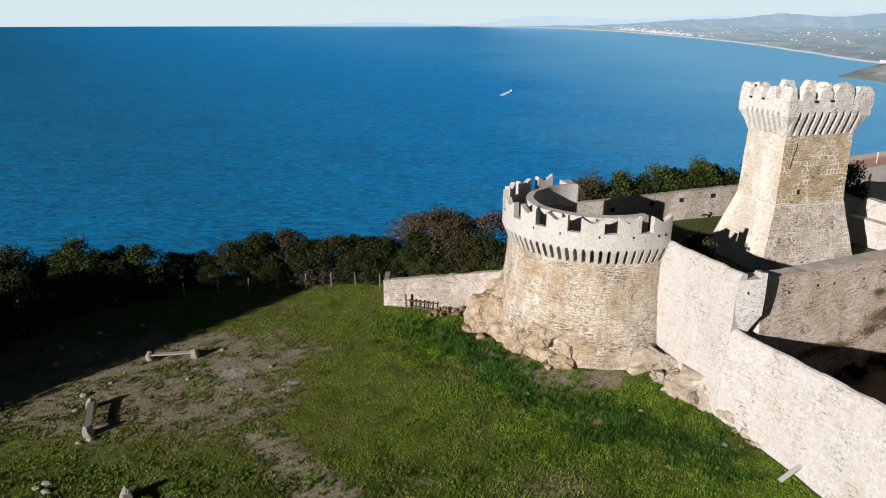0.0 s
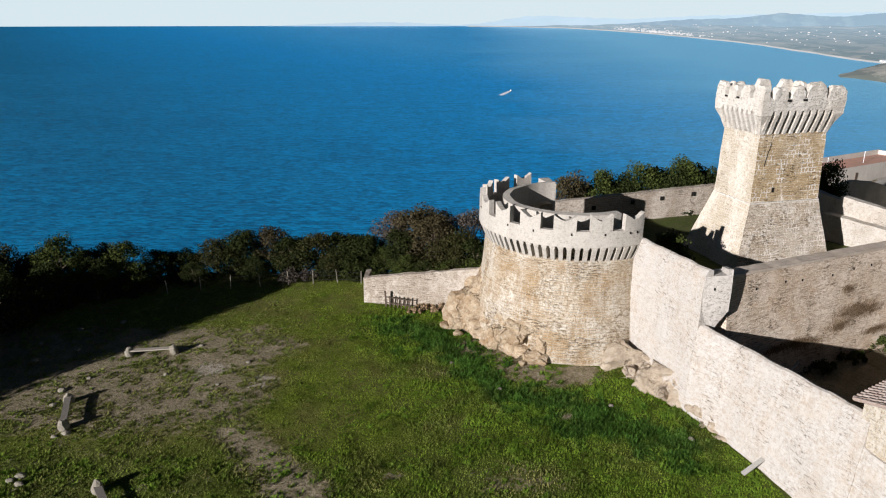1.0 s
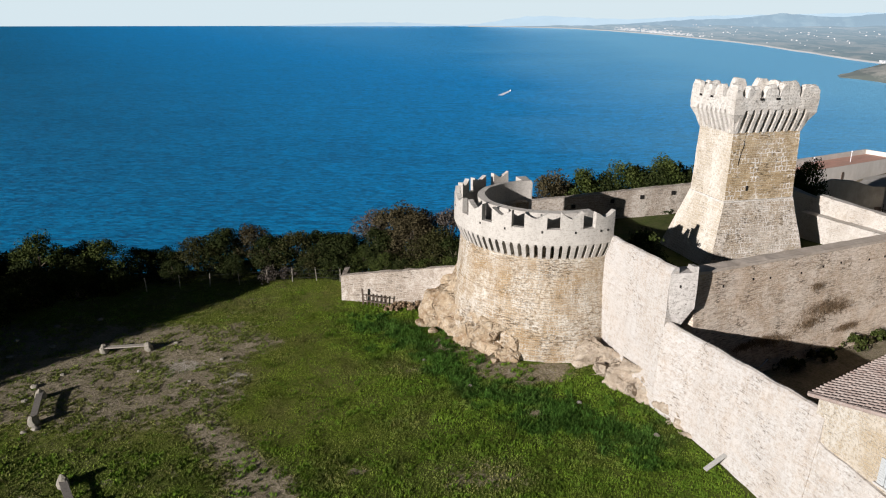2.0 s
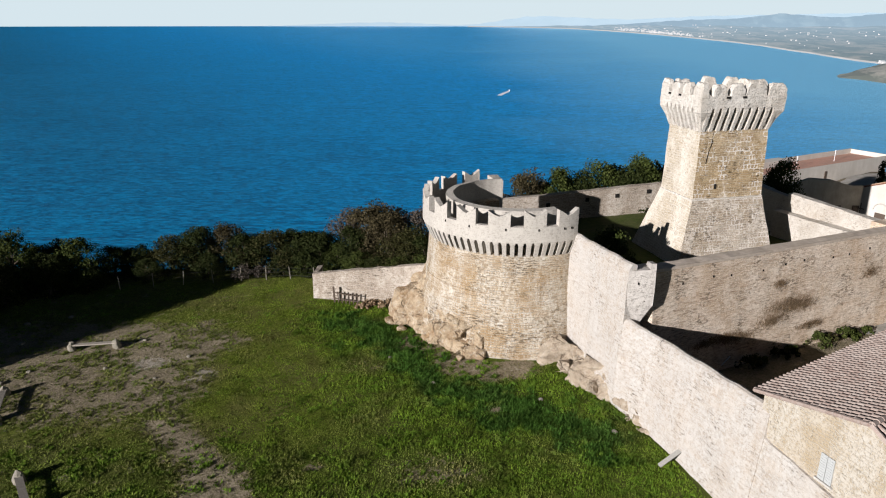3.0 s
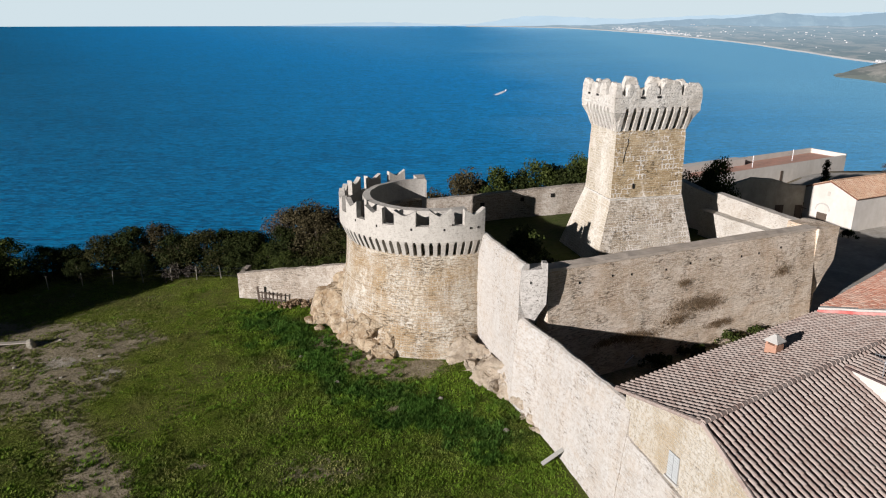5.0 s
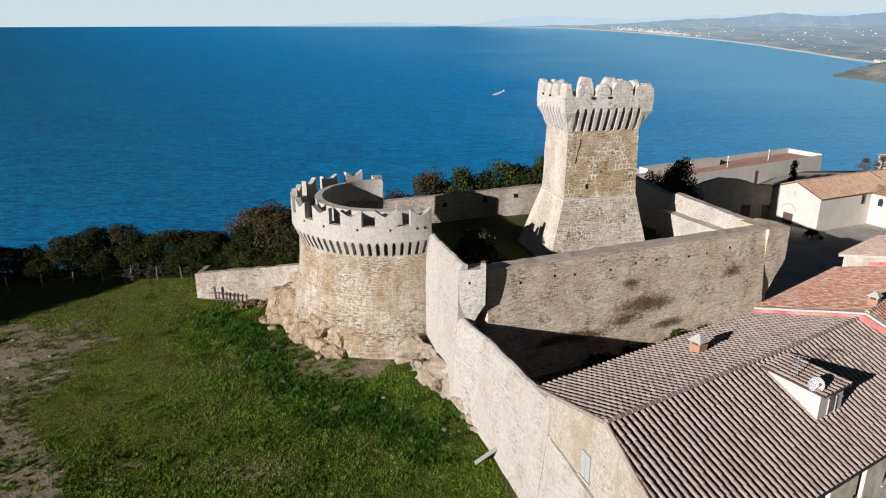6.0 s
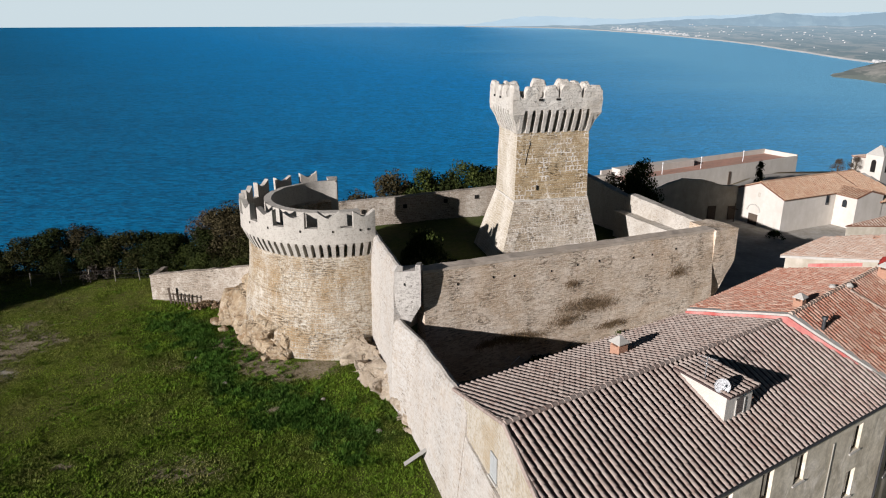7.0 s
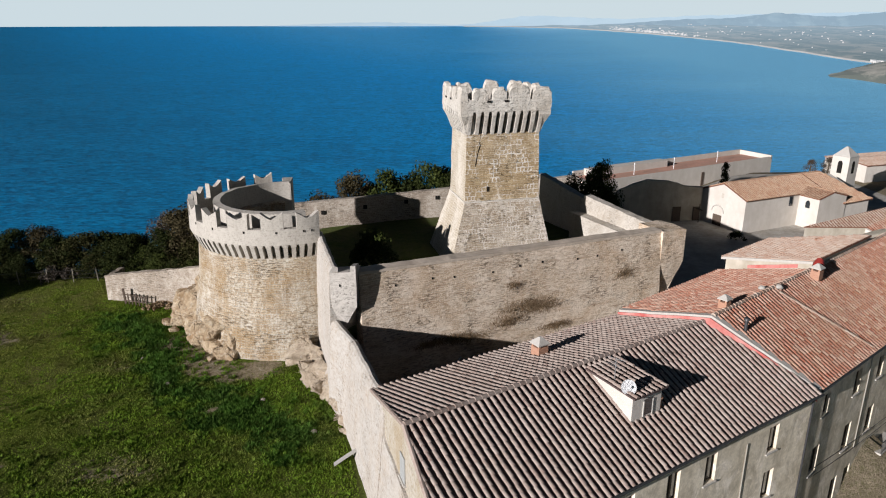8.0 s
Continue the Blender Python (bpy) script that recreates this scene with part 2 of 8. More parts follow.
def facade_material():
    """Old lime render: khaki and grey smears, with pale bald patches where the coat has gone."""
    m = Mat("stained_khaki_render")
    pos = m.position()
    c = m.mix(m.ramp(m.noise(pos, 0.9, 6, 0.68), [(0.34, 0.0), (0.66, 1.0)]), (0.56, 0.49, 0.37), (0.86, 0.78, 0.63))
    c = m.mix(m.ramp(m.noise(m.scale(pos, (1.0, 1.0, 0.75)), 0.8, 6, 0.7, 0.9), [(0.52, 0.0), (0.62, 0.85)]), c, (0.92, 0.84, 0.72))
    c = m.mix(m.ramp(m.noise(m.scale(pos, (1.1, 1.1, 0.6)), 0.9, 6, 0.7, 0.6), [(0.50, 0.0), (0.68, 0.75)]), c, (0.37, 0.32, 0.24))
    c = m.mix(m.ramp(m.noise(pos, 7, 5, 0.7), [(0.4, 0.25), (0.6, 0.0)]), c, (0.28, 0.25, 0.2))
    return m.done(c, 0.95, m.bump(m.noise(pos, 6, 5), 0.006), spec=0.1)


M_FACADE = facade_material()
M_CHAPEL = plain("cream_chapel_plaster", (0.56, 0.52, 0.46), (0.62, 0.58, 0.53), 1.6, 0.9, 0.008, dirt=(0.44, 0.40, 0.34), dirt_amount=0.45)
M_DIRTY = plain("dirty_cream_render", (0.40, 0.36, 0.29), (0.54, 0.49, 0.41), 1.1, 0.9, 0.012, dirt=(0.26, 0.23, 0.17), dirt_amount=0.6)
M_RED = plain("red_painted_flashing", (0.40, 0.085, 0.075), (0.48, 0.13, 0.11), 5, 0.7, 0.004, dirt=(0.62, 0.5, 0.45), dirt_amount=0.35)
M_BRICK = plain("orange_brick", (0.36, 0.19, 0.125), (0.44, 0.26, 0.18), 9, 0.9, 0.01)
M_CEMENT = plain("pale_cement", (0.42, 0.40, 0.36), (0.52, 0.50, 0.46), 6, 0.9, 0.01, dirt=(0.35, 0.32, 0.28))
M_TERRACE = plain("pink_terrace_paving", (0.50, 0.27, 0.20), (0.58, 0.34, 0.26), 2.0, 0.9, 0.005, dirt=(0.34, 0.25, 0.2), dirt_amount=0.5)
M_WOOD = plain("grey_weathered_wood", (0.30, 0.26, 0.21), (0.42, 0.38, 0.32), 12, 0.85, 0.01)
M_DARKWOOD = plain("dark_old_wood", (0.07, 0.05, 0.04), (0.13, 0.10, 0.075), 14, 0.8, 0.01)
M_BARK = plain("dark_bark", (0.09, 0.07, 0.05), (0.17, 0.14, 0.10), 9, 0.95, 0.03)
M_IRON = plain("dark_painted_metal", (0.05, 0.05, 0.055), (0.10, 0.10, 0.10), 20, 0.5, 0.002, metal=0.6)
M_STEEL = plain("galvanised_metal", (0.55, 0.56, 0.57), (0.66, 0.66, 0.66), 20, 0.4, 0.002, metal=0.8)
M_DISH = plain("white_painted_metal", (0.74, 0.75, 0.76), (0.80, 0.80, 0.80), 8, 0.45, 0.001)
# Near-black colour for the shade inside holes, put on solid blocks.
M_DARK = plain("dark_recess_shade", (0.012, 0.011, 0.010), (0.02, 0.018, 0.016), 3, 0.9, 0.001)
M_SHUTTER = plain("pale_grey_shutter_paint", (0.36, 0.37, 0.36), (0.42, 0.43, 0.42), 10, 0.7, 0.002)
M_WHITE_PAINT = plain("white_boat_paint", (0.8, 0.8, 0.8), (0.85, 0.85, 0.85), 3, 0.4, 0.001)
M_REDCLAY = plain("dark_red_paint", (0.30, 0.035, 0.03), (0.36, 0.05, 0.04), 8, 0.6, 0.002)


def glass_material():
    m = Mat("dark_window_glass")
    return m.done((0.02, 0.025, 0.03), 0.08, spec=0.6)


M_GLASS = glass_material()


def tile_material(name, a, b, c, lichen):
    m = Mat(name)
    pos = m.position()
    geo = m.node("ShaderNodeNewGeometry").outputs["Random Per Island"]
    info = m.node("ShaderNodeObjectInfo").outputs["Random"]
    r = m.math("FRACT", m.math("ADD", geo, info))
    col = m.ramp(r, [(0.0, a), (0.5, b), (1.0, c)])
    col = m.mix(m.ramp(m.noise(pos, 7, 4, 0.65), [(0.42, 0.0), (0.66, 0.7)]), col, lichen)
    col = m.mix(m.ramp(m.noise(pos, 0.5, 5, 0.6), [(0.4, 0.0), (0.75, 0.55)]), col, lichen)
    return m.done(col, 0.9, m.bump(m.noise(pos, 30, 3), 0.006), spec=0.2)


M_TILE_GREY = tile_material("grey_brown_roof_tile", (0.245, 0.170, 0.140), (0.325, 0.245, 0.205), (0.385, 0.305, 0.26), (0.385, 0.335, 0.295))
M_TILE_RED = tile_material("red_clay_roof_tile", (0.29, 0.10, 0.06), (0.38, 0.165, 0.105), (0.50, 0.33, 0.25), (0.38, 0.27, 0.21))
M_TILE_PALE = tile_material("pale_clay_roof_tile", (0.33, 0.19, 0.13), (0.42, 0.28, 0.21), (0.47, 0.37, 0.30), (0.42, 0.35, 0.29))
# Pan tiles are coloured dark for the shade between the cover tiles.
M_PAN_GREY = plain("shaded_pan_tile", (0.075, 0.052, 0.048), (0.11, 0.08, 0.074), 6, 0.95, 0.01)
M_TILE_TAN = tile_material("tan_roof_tile", (0.32, 0.165, 0.10), (0.41, 0.24, 0.15), (0.47, 0.33, 0.23), (0.40, 0.30, 0.215))
# Red pan tiles, darkened for the same shade between rows.
M_PAN_RED = plain("shaded_red_pan_tile", (0.17, 0.075, 0.05), (0.23, 0.115, 0.075), 6, 0.95, 0.01)


def leaf_material(name, a, b, c):
    m = Mat(name)
    geo = m.node("ShaderNodeNewGeometry").outputs["Random Per Island"]
    info = m.node("ShaderNodeObjectInfo").outputs["Random"]
    col = m.ramp(geo, [(0.0, a), (0.55, b), (1.0, c)])
    col = m.mix(m.math("MULTIPLY", info, 0.35), col, b)
    m.done(col, 0.7, spec=0.05)
    m.b.inputs["Subsurface Weight"].default_value = 0.0
    return m.m


M_LEAF = [leaf_material("dark_oak_leaf", (0.012, 0.018, 0.005), (0.022, 0.029, 0.008), (0.038, 0.044, 0.014)),
          leaf_material("olive_leaf", (0.020, 0.022, 0.007), (0.036, 0.036, 0.012), (0.060, 0.056, 0.022)),
          leaf_material("brown_winter_leaf", (0.028, 0.023, 0.011), (0.052, 0.043, 0.021), (0.084, 0.068, 0.037)),
          leaf_material("bright_leaf", (0.022, 0.032, 0.008), (0.042, 0.055, 0.013), (0.070, 0.082, 0.022))]
M_TWIG = leaf_material("pale_bare_twig", (0.045, 0.036, 0.028), (0.075, 0.063, 0.05), (0.12, 0.10, 0.085))
M_DRYBUSH = leaf_material("dry_brown_scrub", (0.16, 0.11, 0.065), (0.27, 0.19, 0.115), (0.40, 0.30, 0.19))


def grass_blade_material():
    m = Mat("grass_tuft")
    geo = m.node("ShaderNodeNewGeometry").outputs["Random Per Island"]
    pos = m.position()
    col = m.ramp(geo, [(0.0, (0.084, 0.150, 0.012)), (0.6, (0.108, 0.185, 0.017)), (1.0, (0.138, 0.220, 0.024))])
    at = m.node("ShaderNodeAttribute", attribute_name="bare")
    sep = m.node("ShaderNodeSeparateColor")
    m.link(at.outputs["Color"], sep.inputs[0])
    fresh = m.ramp(geo, [(0.0, (0.112, 0.162, 0.016)), (0.6, (0.138, 0.192, 0.022)), (1.0, (0.168, 0.218, 0.030))])
    col = m.mix(sep.outputs[2], fresh, col)
    dry = m.ramp(m.noise(pos, 0.20, 6, 0.65), [(0.50, 0.0), (0.66, 0.8)])
    col = m.mix(dry, col, m.mix(geo, (0.095, 0.092, 0.022), (0.20, 0.175, 0.065)))
    tired = m.ramp(m.math("ADD", sep.outputs[0], m.math("MULTIPLY", m.math("SUBTRACT", m.noise(pos, 1.1, 6, 0.7), 0.5), 0.7)), [(0.08, 0.0), (0.42, 0.72)])
    col = m.mix(tired, col, m.mix(geo, (0.10, 0.092, 0.034), (0.29, 0.24, 0.110)))
    weeds = m.ramp(sep.outputs[2], [(0.58, 0.0), (0.95, 0.85)])
    col = m.mix(weeds, col, m.mix(geo, (0.019, 0.058, 0.010), (0.050, 0.110, 0.019)))
    spots = m.math("MULTIPLY", m.ramp(m.noise(pos, 0.5, 6, 0.7), [(0.34, 0.78), (0.64, 1.80)]), m.ramp(m.noise(pos, 1.7, 6, 0.7), [(0.38, 0.78), (0.60, 1.28)]))
    col = m.mix(1.0, col, spots, "MULTIPLY")
    up = m.node("ShaderNodeVectorMath", operation="ADD")
    m.link(m.node("ShaderNodeNewGeometry").outputs["Normal"], up.inputs[0])
    up.inputs[1].default_value = (0, 0, 1.6)
    nrm = m.node("ShaderNodeVectorMath", operation="NORMALIZE")
    m.link(up.outputs[0], nrm.inputs[0])
    return m.done(col, 0.8, nrm.outputs[0], spec=0.05)


M_GRASS = grass_blade_material()


def ground_material():
    """Meadow, with bare earth where the attribute 'bare' says so."""
    m = Mat("meadow_ground")
    pos = m.position()
    at = m.node("ShaderNodeAttribute", attribute_name="bare")
    sep = m.node("ShaderNodeSeparateColor")
    m.link(at.outputs["Color"], sep.inputs[0])
    bare, stone, lush = sep.outputs[0], sep.outputs[1], sep.outputs[2]
    g = m.mix(m.ramp(m.noise(pos, 1.8, 6, 0.7), [(0.3, 0.0), (0.7, 1.0)]), (0.088, 0.118, 0.014), (0.195, 0.222, 0.036))
    g = m.mix(m.ramp(m.noise(pos, 0.30, 5, 0.6), [(0.44, 0.0), (0.66, 0.85)]), g, (0.17, 0.150, 0.055))
    g = m.mix(m.math("MULTIPLY", lush, 0.9), g, m.mix(m.noise(pos, 5, 4), (0.026, 0.058, 0.005), (0.062, 0.115, 0.011)))
    g = m.mix(m.ramp(m.noise(pos, 9, 4, 0.7), [(0.34, 0.7), (0.56, 0.0)]), g, (0.022, 0.036, 0.005))
    e = m.mix(m.ramp(m.noise(pos, 0.9, 6, 0.7), [(0.3, 0.0), (0.7, 1.0)]), (0.185, 0.148, 0.100), (0.345, 0.285, 0.203))
    e = m.mix(m.ramp(m.noise(pos, 6, 5, 0.7), [(0.46, 0.0), (0.60, 0.6)]), e, (0.090, 0.098, 0.030))
    f = m.math("ADD", bare, m.math("MULTIPLY", m.math("SUBTRACT", m.noise(pos, 0.9, 8, 0.78), 0.5), 2.5))
    f = m.ramp(f, [(0.38, 0.0), (0.60, 1.0)])
    f = m.math("MULTIPLY", f, m.ramp(bare, [(0.02, 0.0), (0.2, 1.0)]))
    c = m.mix(f, g, e)
    s = m.ramp(m.math("ADD", stone, m.math("MULTIPLY", m.math("SUBTRACT", m.noise(pos, 2.4, 5, 0.7), 0.5), 1.3)), [(0.52, 0.0), (0.68, 1.0)])
    s = m.math("MULTIPLY", s, m.ramp(stone, [(0.02, 0.0), (0.2, 1.0)]))
    c = m.mix(s, c, m.mix(m.noise(pos, 3, 4), (0.30, 0.26, 0.20), (0.44, 0.40, 0.33)))
    n = m.bump(m.noise(pos, 2.2, 8, 0.75), 0.22, 1.0)
    return m.done(c, 0.95, n, spec=0.1)


M_GROUND = ground_material()


def rock_material(name="tan_sandstone_rock", bleach=0.0):
    m = Mat(name)
    pos = m.position()
    c = m.mix(m.ramp(m.noise(pos, 0.8, 6, 0.65), [(0.34, 0.0), (0.66, 1.0)]), (0.34, 0.235, 0.135), (0.58, 0.47, 0.33))
    c = m.mix(m.ramp(m.noise(m.scale(pos, (1, 1, 2.4)), 1.6, 6, 0.72, 0.6), [(0.50, 0.0), (0.68, 0.85)]), c, (0.24, 0.15, 0.085))
    c = m.mix(m.ramp(m.noise(pos, 2.5, 5, 0.7), [(0.52, 0.0), (0.70, 0.75)]), c, (0.62, 0.56, 0.46))
    if bleach:
        c = m.mix(bleach, c, m.mix(m.noise(pos, 3.0, 5, 0.7), (0.40, 0.34, 0.27), (0.66, 0.60, 0.52)))
    bent = m.node("ShaderNodeVectorMath", operation="MULTIPLY_ADD")
    m.link(m.noise(pos, 1.4, 4, out=1), bent.inputs[0])
    bent.inputs[1].default_value = (0.9, 0.9, 0.9)
    m.link(pos, bent.inputs[2])
    crack = m.ramp(m.voronoi(bent.outputs[0], 0.50, "DISTANCE_TO_EDGE"), [(0.0, 1.0), (0.04, 0.0)])
    crack = m.math("MULTIPLY", crack, m.ramp(m.noise(pos, 0.9, 3), [(0.42, 0.0), (0.55, 1.0)]))
    c = m.mix(m.math("MULTIPLY", crack, 0.45), c, (0.13, 0.085, 0.05))
    h = m.math("SUBTRACT", m.noise(pos, 2.0, 9, 0.75), m.math("MULTIPLY", crack, 0.5))
    return m.done(c, 0.95, m.bump(h, 0.40), spec=0.15)


M_ROCK = rock_material()
M_ROCK_PALE = rock_material("pale_weathered_rock", 0.42)


def sea_material():
    """Open water: fine wind ripples over a slow swell, teal-dark below the cliff, paler with painted haze farther out,
    turquoise towards the bay.
    """
    m = Mat("blue_sea_water")
    pos = m.position()
    turn = m.node("ShaderNodeMapping")
    turn.inputs["Rotation"].default_value = (0, 0, radians(-9))
    turn.inputs["Scale"].default_value = (0.36, 1.25, 1)
    m.link(pos, turn.inputs["Vector"])
    swell = m.noise(turn.outputs[0], 0.030, 3, 0.6, 0.4)
    chop = m.noise(turn.outputs[0], 0.17, 3, 0.6, 0.5)
    fine = m.noise(turn.outputs[0], 0.45, 3, 0.6, 0.5)
    broad = m.ramp(m.noise(m.scale(pos, (0.35, 1.3, 1)), 0.0022, 5, 0.62, 0.6), [(0.36, 0.0), (0.64, 1.0)])
    sep = m.node("ShaderNodeSeparateXYZ")
    m.link(pos, sep.inputs[0])
    # Haze over the far water is put in as a paler colour with distance.
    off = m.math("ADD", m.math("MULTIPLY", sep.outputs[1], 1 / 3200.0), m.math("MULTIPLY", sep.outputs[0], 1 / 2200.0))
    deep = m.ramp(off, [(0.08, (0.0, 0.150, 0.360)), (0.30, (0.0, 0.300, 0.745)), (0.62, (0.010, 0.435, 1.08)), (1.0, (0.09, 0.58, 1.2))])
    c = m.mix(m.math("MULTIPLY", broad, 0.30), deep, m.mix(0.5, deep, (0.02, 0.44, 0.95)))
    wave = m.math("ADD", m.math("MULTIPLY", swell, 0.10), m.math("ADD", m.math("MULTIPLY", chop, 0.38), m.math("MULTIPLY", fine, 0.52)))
    # The ripples' highlights and dark sides are painted into the colour here.
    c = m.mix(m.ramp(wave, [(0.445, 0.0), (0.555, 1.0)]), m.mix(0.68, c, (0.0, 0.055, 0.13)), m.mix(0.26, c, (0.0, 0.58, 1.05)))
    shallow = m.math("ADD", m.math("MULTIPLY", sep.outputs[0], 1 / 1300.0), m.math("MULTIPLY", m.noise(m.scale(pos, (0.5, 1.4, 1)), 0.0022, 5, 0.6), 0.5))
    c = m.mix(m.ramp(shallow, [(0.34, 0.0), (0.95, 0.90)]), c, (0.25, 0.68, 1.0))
    h = m.math("ADD", m.math("ADD", m.math("MULTIPLY", swell, 0.6), m.math("MULTIPLY", chop, 0.40)), m.math("MULTIPLY", fine, 0.22))
    return m.done(c, 0.33, m.bump(h, 2.6, 0.8), spec=0.35)


M_SEA = sea_material()


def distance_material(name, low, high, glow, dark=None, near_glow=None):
    """Far land; the haze of many kilometres of air is painted in as a glow, and it grows with the distance over the
    bay.
    """
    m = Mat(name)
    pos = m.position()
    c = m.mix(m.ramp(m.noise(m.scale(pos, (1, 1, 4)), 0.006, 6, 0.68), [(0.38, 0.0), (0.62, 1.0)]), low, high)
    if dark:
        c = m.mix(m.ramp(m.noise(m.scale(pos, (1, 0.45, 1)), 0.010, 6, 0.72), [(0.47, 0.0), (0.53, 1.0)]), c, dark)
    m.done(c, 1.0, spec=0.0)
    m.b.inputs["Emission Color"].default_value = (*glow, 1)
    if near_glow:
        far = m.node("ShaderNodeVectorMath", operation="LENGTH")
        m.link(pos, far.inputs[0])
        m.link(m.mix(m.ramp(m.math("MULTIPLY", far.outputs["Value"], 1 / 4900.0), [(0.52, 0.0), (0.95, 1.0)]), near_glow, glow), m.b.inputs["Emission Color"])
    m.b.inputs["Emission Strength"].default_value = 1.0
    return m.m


# Haze over the far land is painted in by each material's glow.
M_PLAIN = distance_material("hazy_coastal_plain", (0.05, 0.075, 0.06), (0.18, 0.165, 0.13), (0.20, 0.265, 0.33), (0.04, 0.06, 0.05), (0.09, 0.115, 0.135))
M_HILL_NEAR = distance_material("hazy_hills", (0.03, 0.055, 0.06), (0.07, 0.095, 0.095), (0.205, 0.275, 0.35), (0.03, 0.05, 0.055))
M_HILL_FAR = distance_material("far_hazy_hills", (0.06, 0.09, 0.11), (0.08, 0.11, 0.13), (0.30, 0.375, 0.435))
M_TOWN = distance_material("hazy_town_walls", (0.26, 0.24, 0.22), (0.40, 0.36, 0.33), (0.20, 0.23, 0.26))
M_SAND = distance_material("hazy_beach_sand", (0.20, 0.18, 0.16), (0.28, 0.25, 0.22), (0.19, 0.21, 0.23))
M_HEADLAND = distance_material("hazy_headland_scrub", (0.07, 0.07, 0.05), (0.26, 0.235, 0.19), (0.075, 0.088, 0.098), (0.06, 0.065, 0.045))


# ---- mesh helpers ----
def empty(name, at, label, category="", group="", kind="", yaw=0.0):
    ob = new(name)
    ob.empty_display_size = 0.3
    ob.matrix_world = pose(*at, 0, 0, yaw)
    return tagged(ob, label, category, group, kind)


def mesh_of(name, bm, material, smooth=False):
    me = bpy.data.meshes.new(name)
    bmesh.ops.recalc_face_normals(bm, faces=bm.faces)
    bm.to_mesh(me)
    bm.free()
    mats = material if isinstance(material, (list, tuple)) else [material]
    for mt in mats:
        me.materials.append(mt)
    if smooth:
        me.shade_smooth()
    return me


def whole(name, bm, material, label, category="", group="", kind="", smooth=False):
    """A top-level thing or piece of the setting in one mesh, built in world coordinates."""
    return tagged(new(name, mesh_of(name, bm, material, smooth)), label, category, group, kind)


def part(name, bm, material, parent, label="", smooth=False, kind=""):
    """One mesh under a thing or part, built in world coordinates; a parent that stands at the origin keeps it there."""
    ob = new(name, mesh_of(name, bm, material, smooth))
    return adopt(ob, parent, label, kind)


WORLD = {}


def world_of(ob):
    m = ob.matrix_basis.copy()
    p = ob.parent
    if p:
        m = world_of(p) @ ob.matrix_parent_inverse @ m
    return m


def adopt(ob, parent, label="", kind=""):
    ob.parent = parent
    ob.matrix_parent_inverse = world_of(parent).inverted()
    return tagged(ob, label, kind=kind)


def wobble(p, amount, size=1.0):
    n = noise.noise_vector(Vector(p) * (0.8 / size)) + 0.5 * noise.noise_vector(Vector(p) * (2.3 / size) + Vector((9, 4, 7)))
    return Vector(p) + n * amount


def uv_layer(bm):
    return bm.loops.layers.uv.verify()


def hexa(bm, low, high, n=(1, 1, 1), rough=0.0, size=1.0, ragged=0.0, mat=0):
    """A solid between four corners below and four above (the same order round), its sides divided, rough by noise. UVs in metres."""
    L, H = [Vector(p) for p in low], [Vector(p) for p in high]
    nu, nv, nw = n
    uv = uv_layer(bm)
    cache = {}

    def at(i, j, k):
        key = (i, j, k)
        if key in cache:
            return cache[key]
        u, v, w = i / nu, j / nv, k / nw
        lo = (L[0] * (1 - u) + L[1] * u) * (1 - v) + (L[3] * (1 - u) + L[2] * u) * v
        hi = (H[0] * (1 - u) + H[1] * u) * (1 - v) + (H[3] * (1 - u) + H[2] * u) * v
        p = lo.lerp(hi, w)
        q = wobble(p, rough, size) if rough else p
        if ragged and k == nw:
            q = q + Vector((0, 0, ragged * noise.noise(p * 1.7)))
        cache[key] = (bm.verts.new(q), p)
        return cache[key]

    def quad(keys, axis, tang):
        vs = [at(*k) for k in keys]
        try:
            f = bm.faces.new([v[0] for v in vs])
        except ValueError:
            return
        f.material_index = mat
        for lp, (_, p) in zip(f.loops, vs):
            lp[uv].uv = (p.dot(tang), p.z) if axis else (p.x, p.y)

    tu = (L[1] - L[0]).normalized()
    tv = (L[3] - L[0]).normalized()
    for i in range(nu):
        for k in range(nw):
            quad([(i, 0, k), (i + 1, 0, k), (i + 1, 0, k + 1), (i, 0, k + 1)], 1, tu)
            quad([(i, nv, k), (i, nv, k + 1), (i + 1, nv, k + 1), (i + 1, nv, k)], 1, tu)
    for j in range(nv):
        for k in range(nw):
            quad([(0, j, k), (0, j, k + 1), (0, j + 1, k + 1), (0, j + 1, k)], 1, tv)
            quad([(nu, j, k), (nu, j + 1, k), (nu, j + 1, k + 1), (nu, j, k + 1)], 1, tv)
    for i in range(nu):
        for j in range(nv):
            quad([(i, j, 0), (i, j + 1, 0), (i + 1, j + 1, 0), (i + 1, j, 0)], 0, tu)
            quad([(i, j, nw), (i + 1, j, nw), (i + 1, j + 1, nw), (i, j + 1, nw)], 0, tu)
    return bm


def steps(length, unit):
    return max(1, int(round(length / unit)))


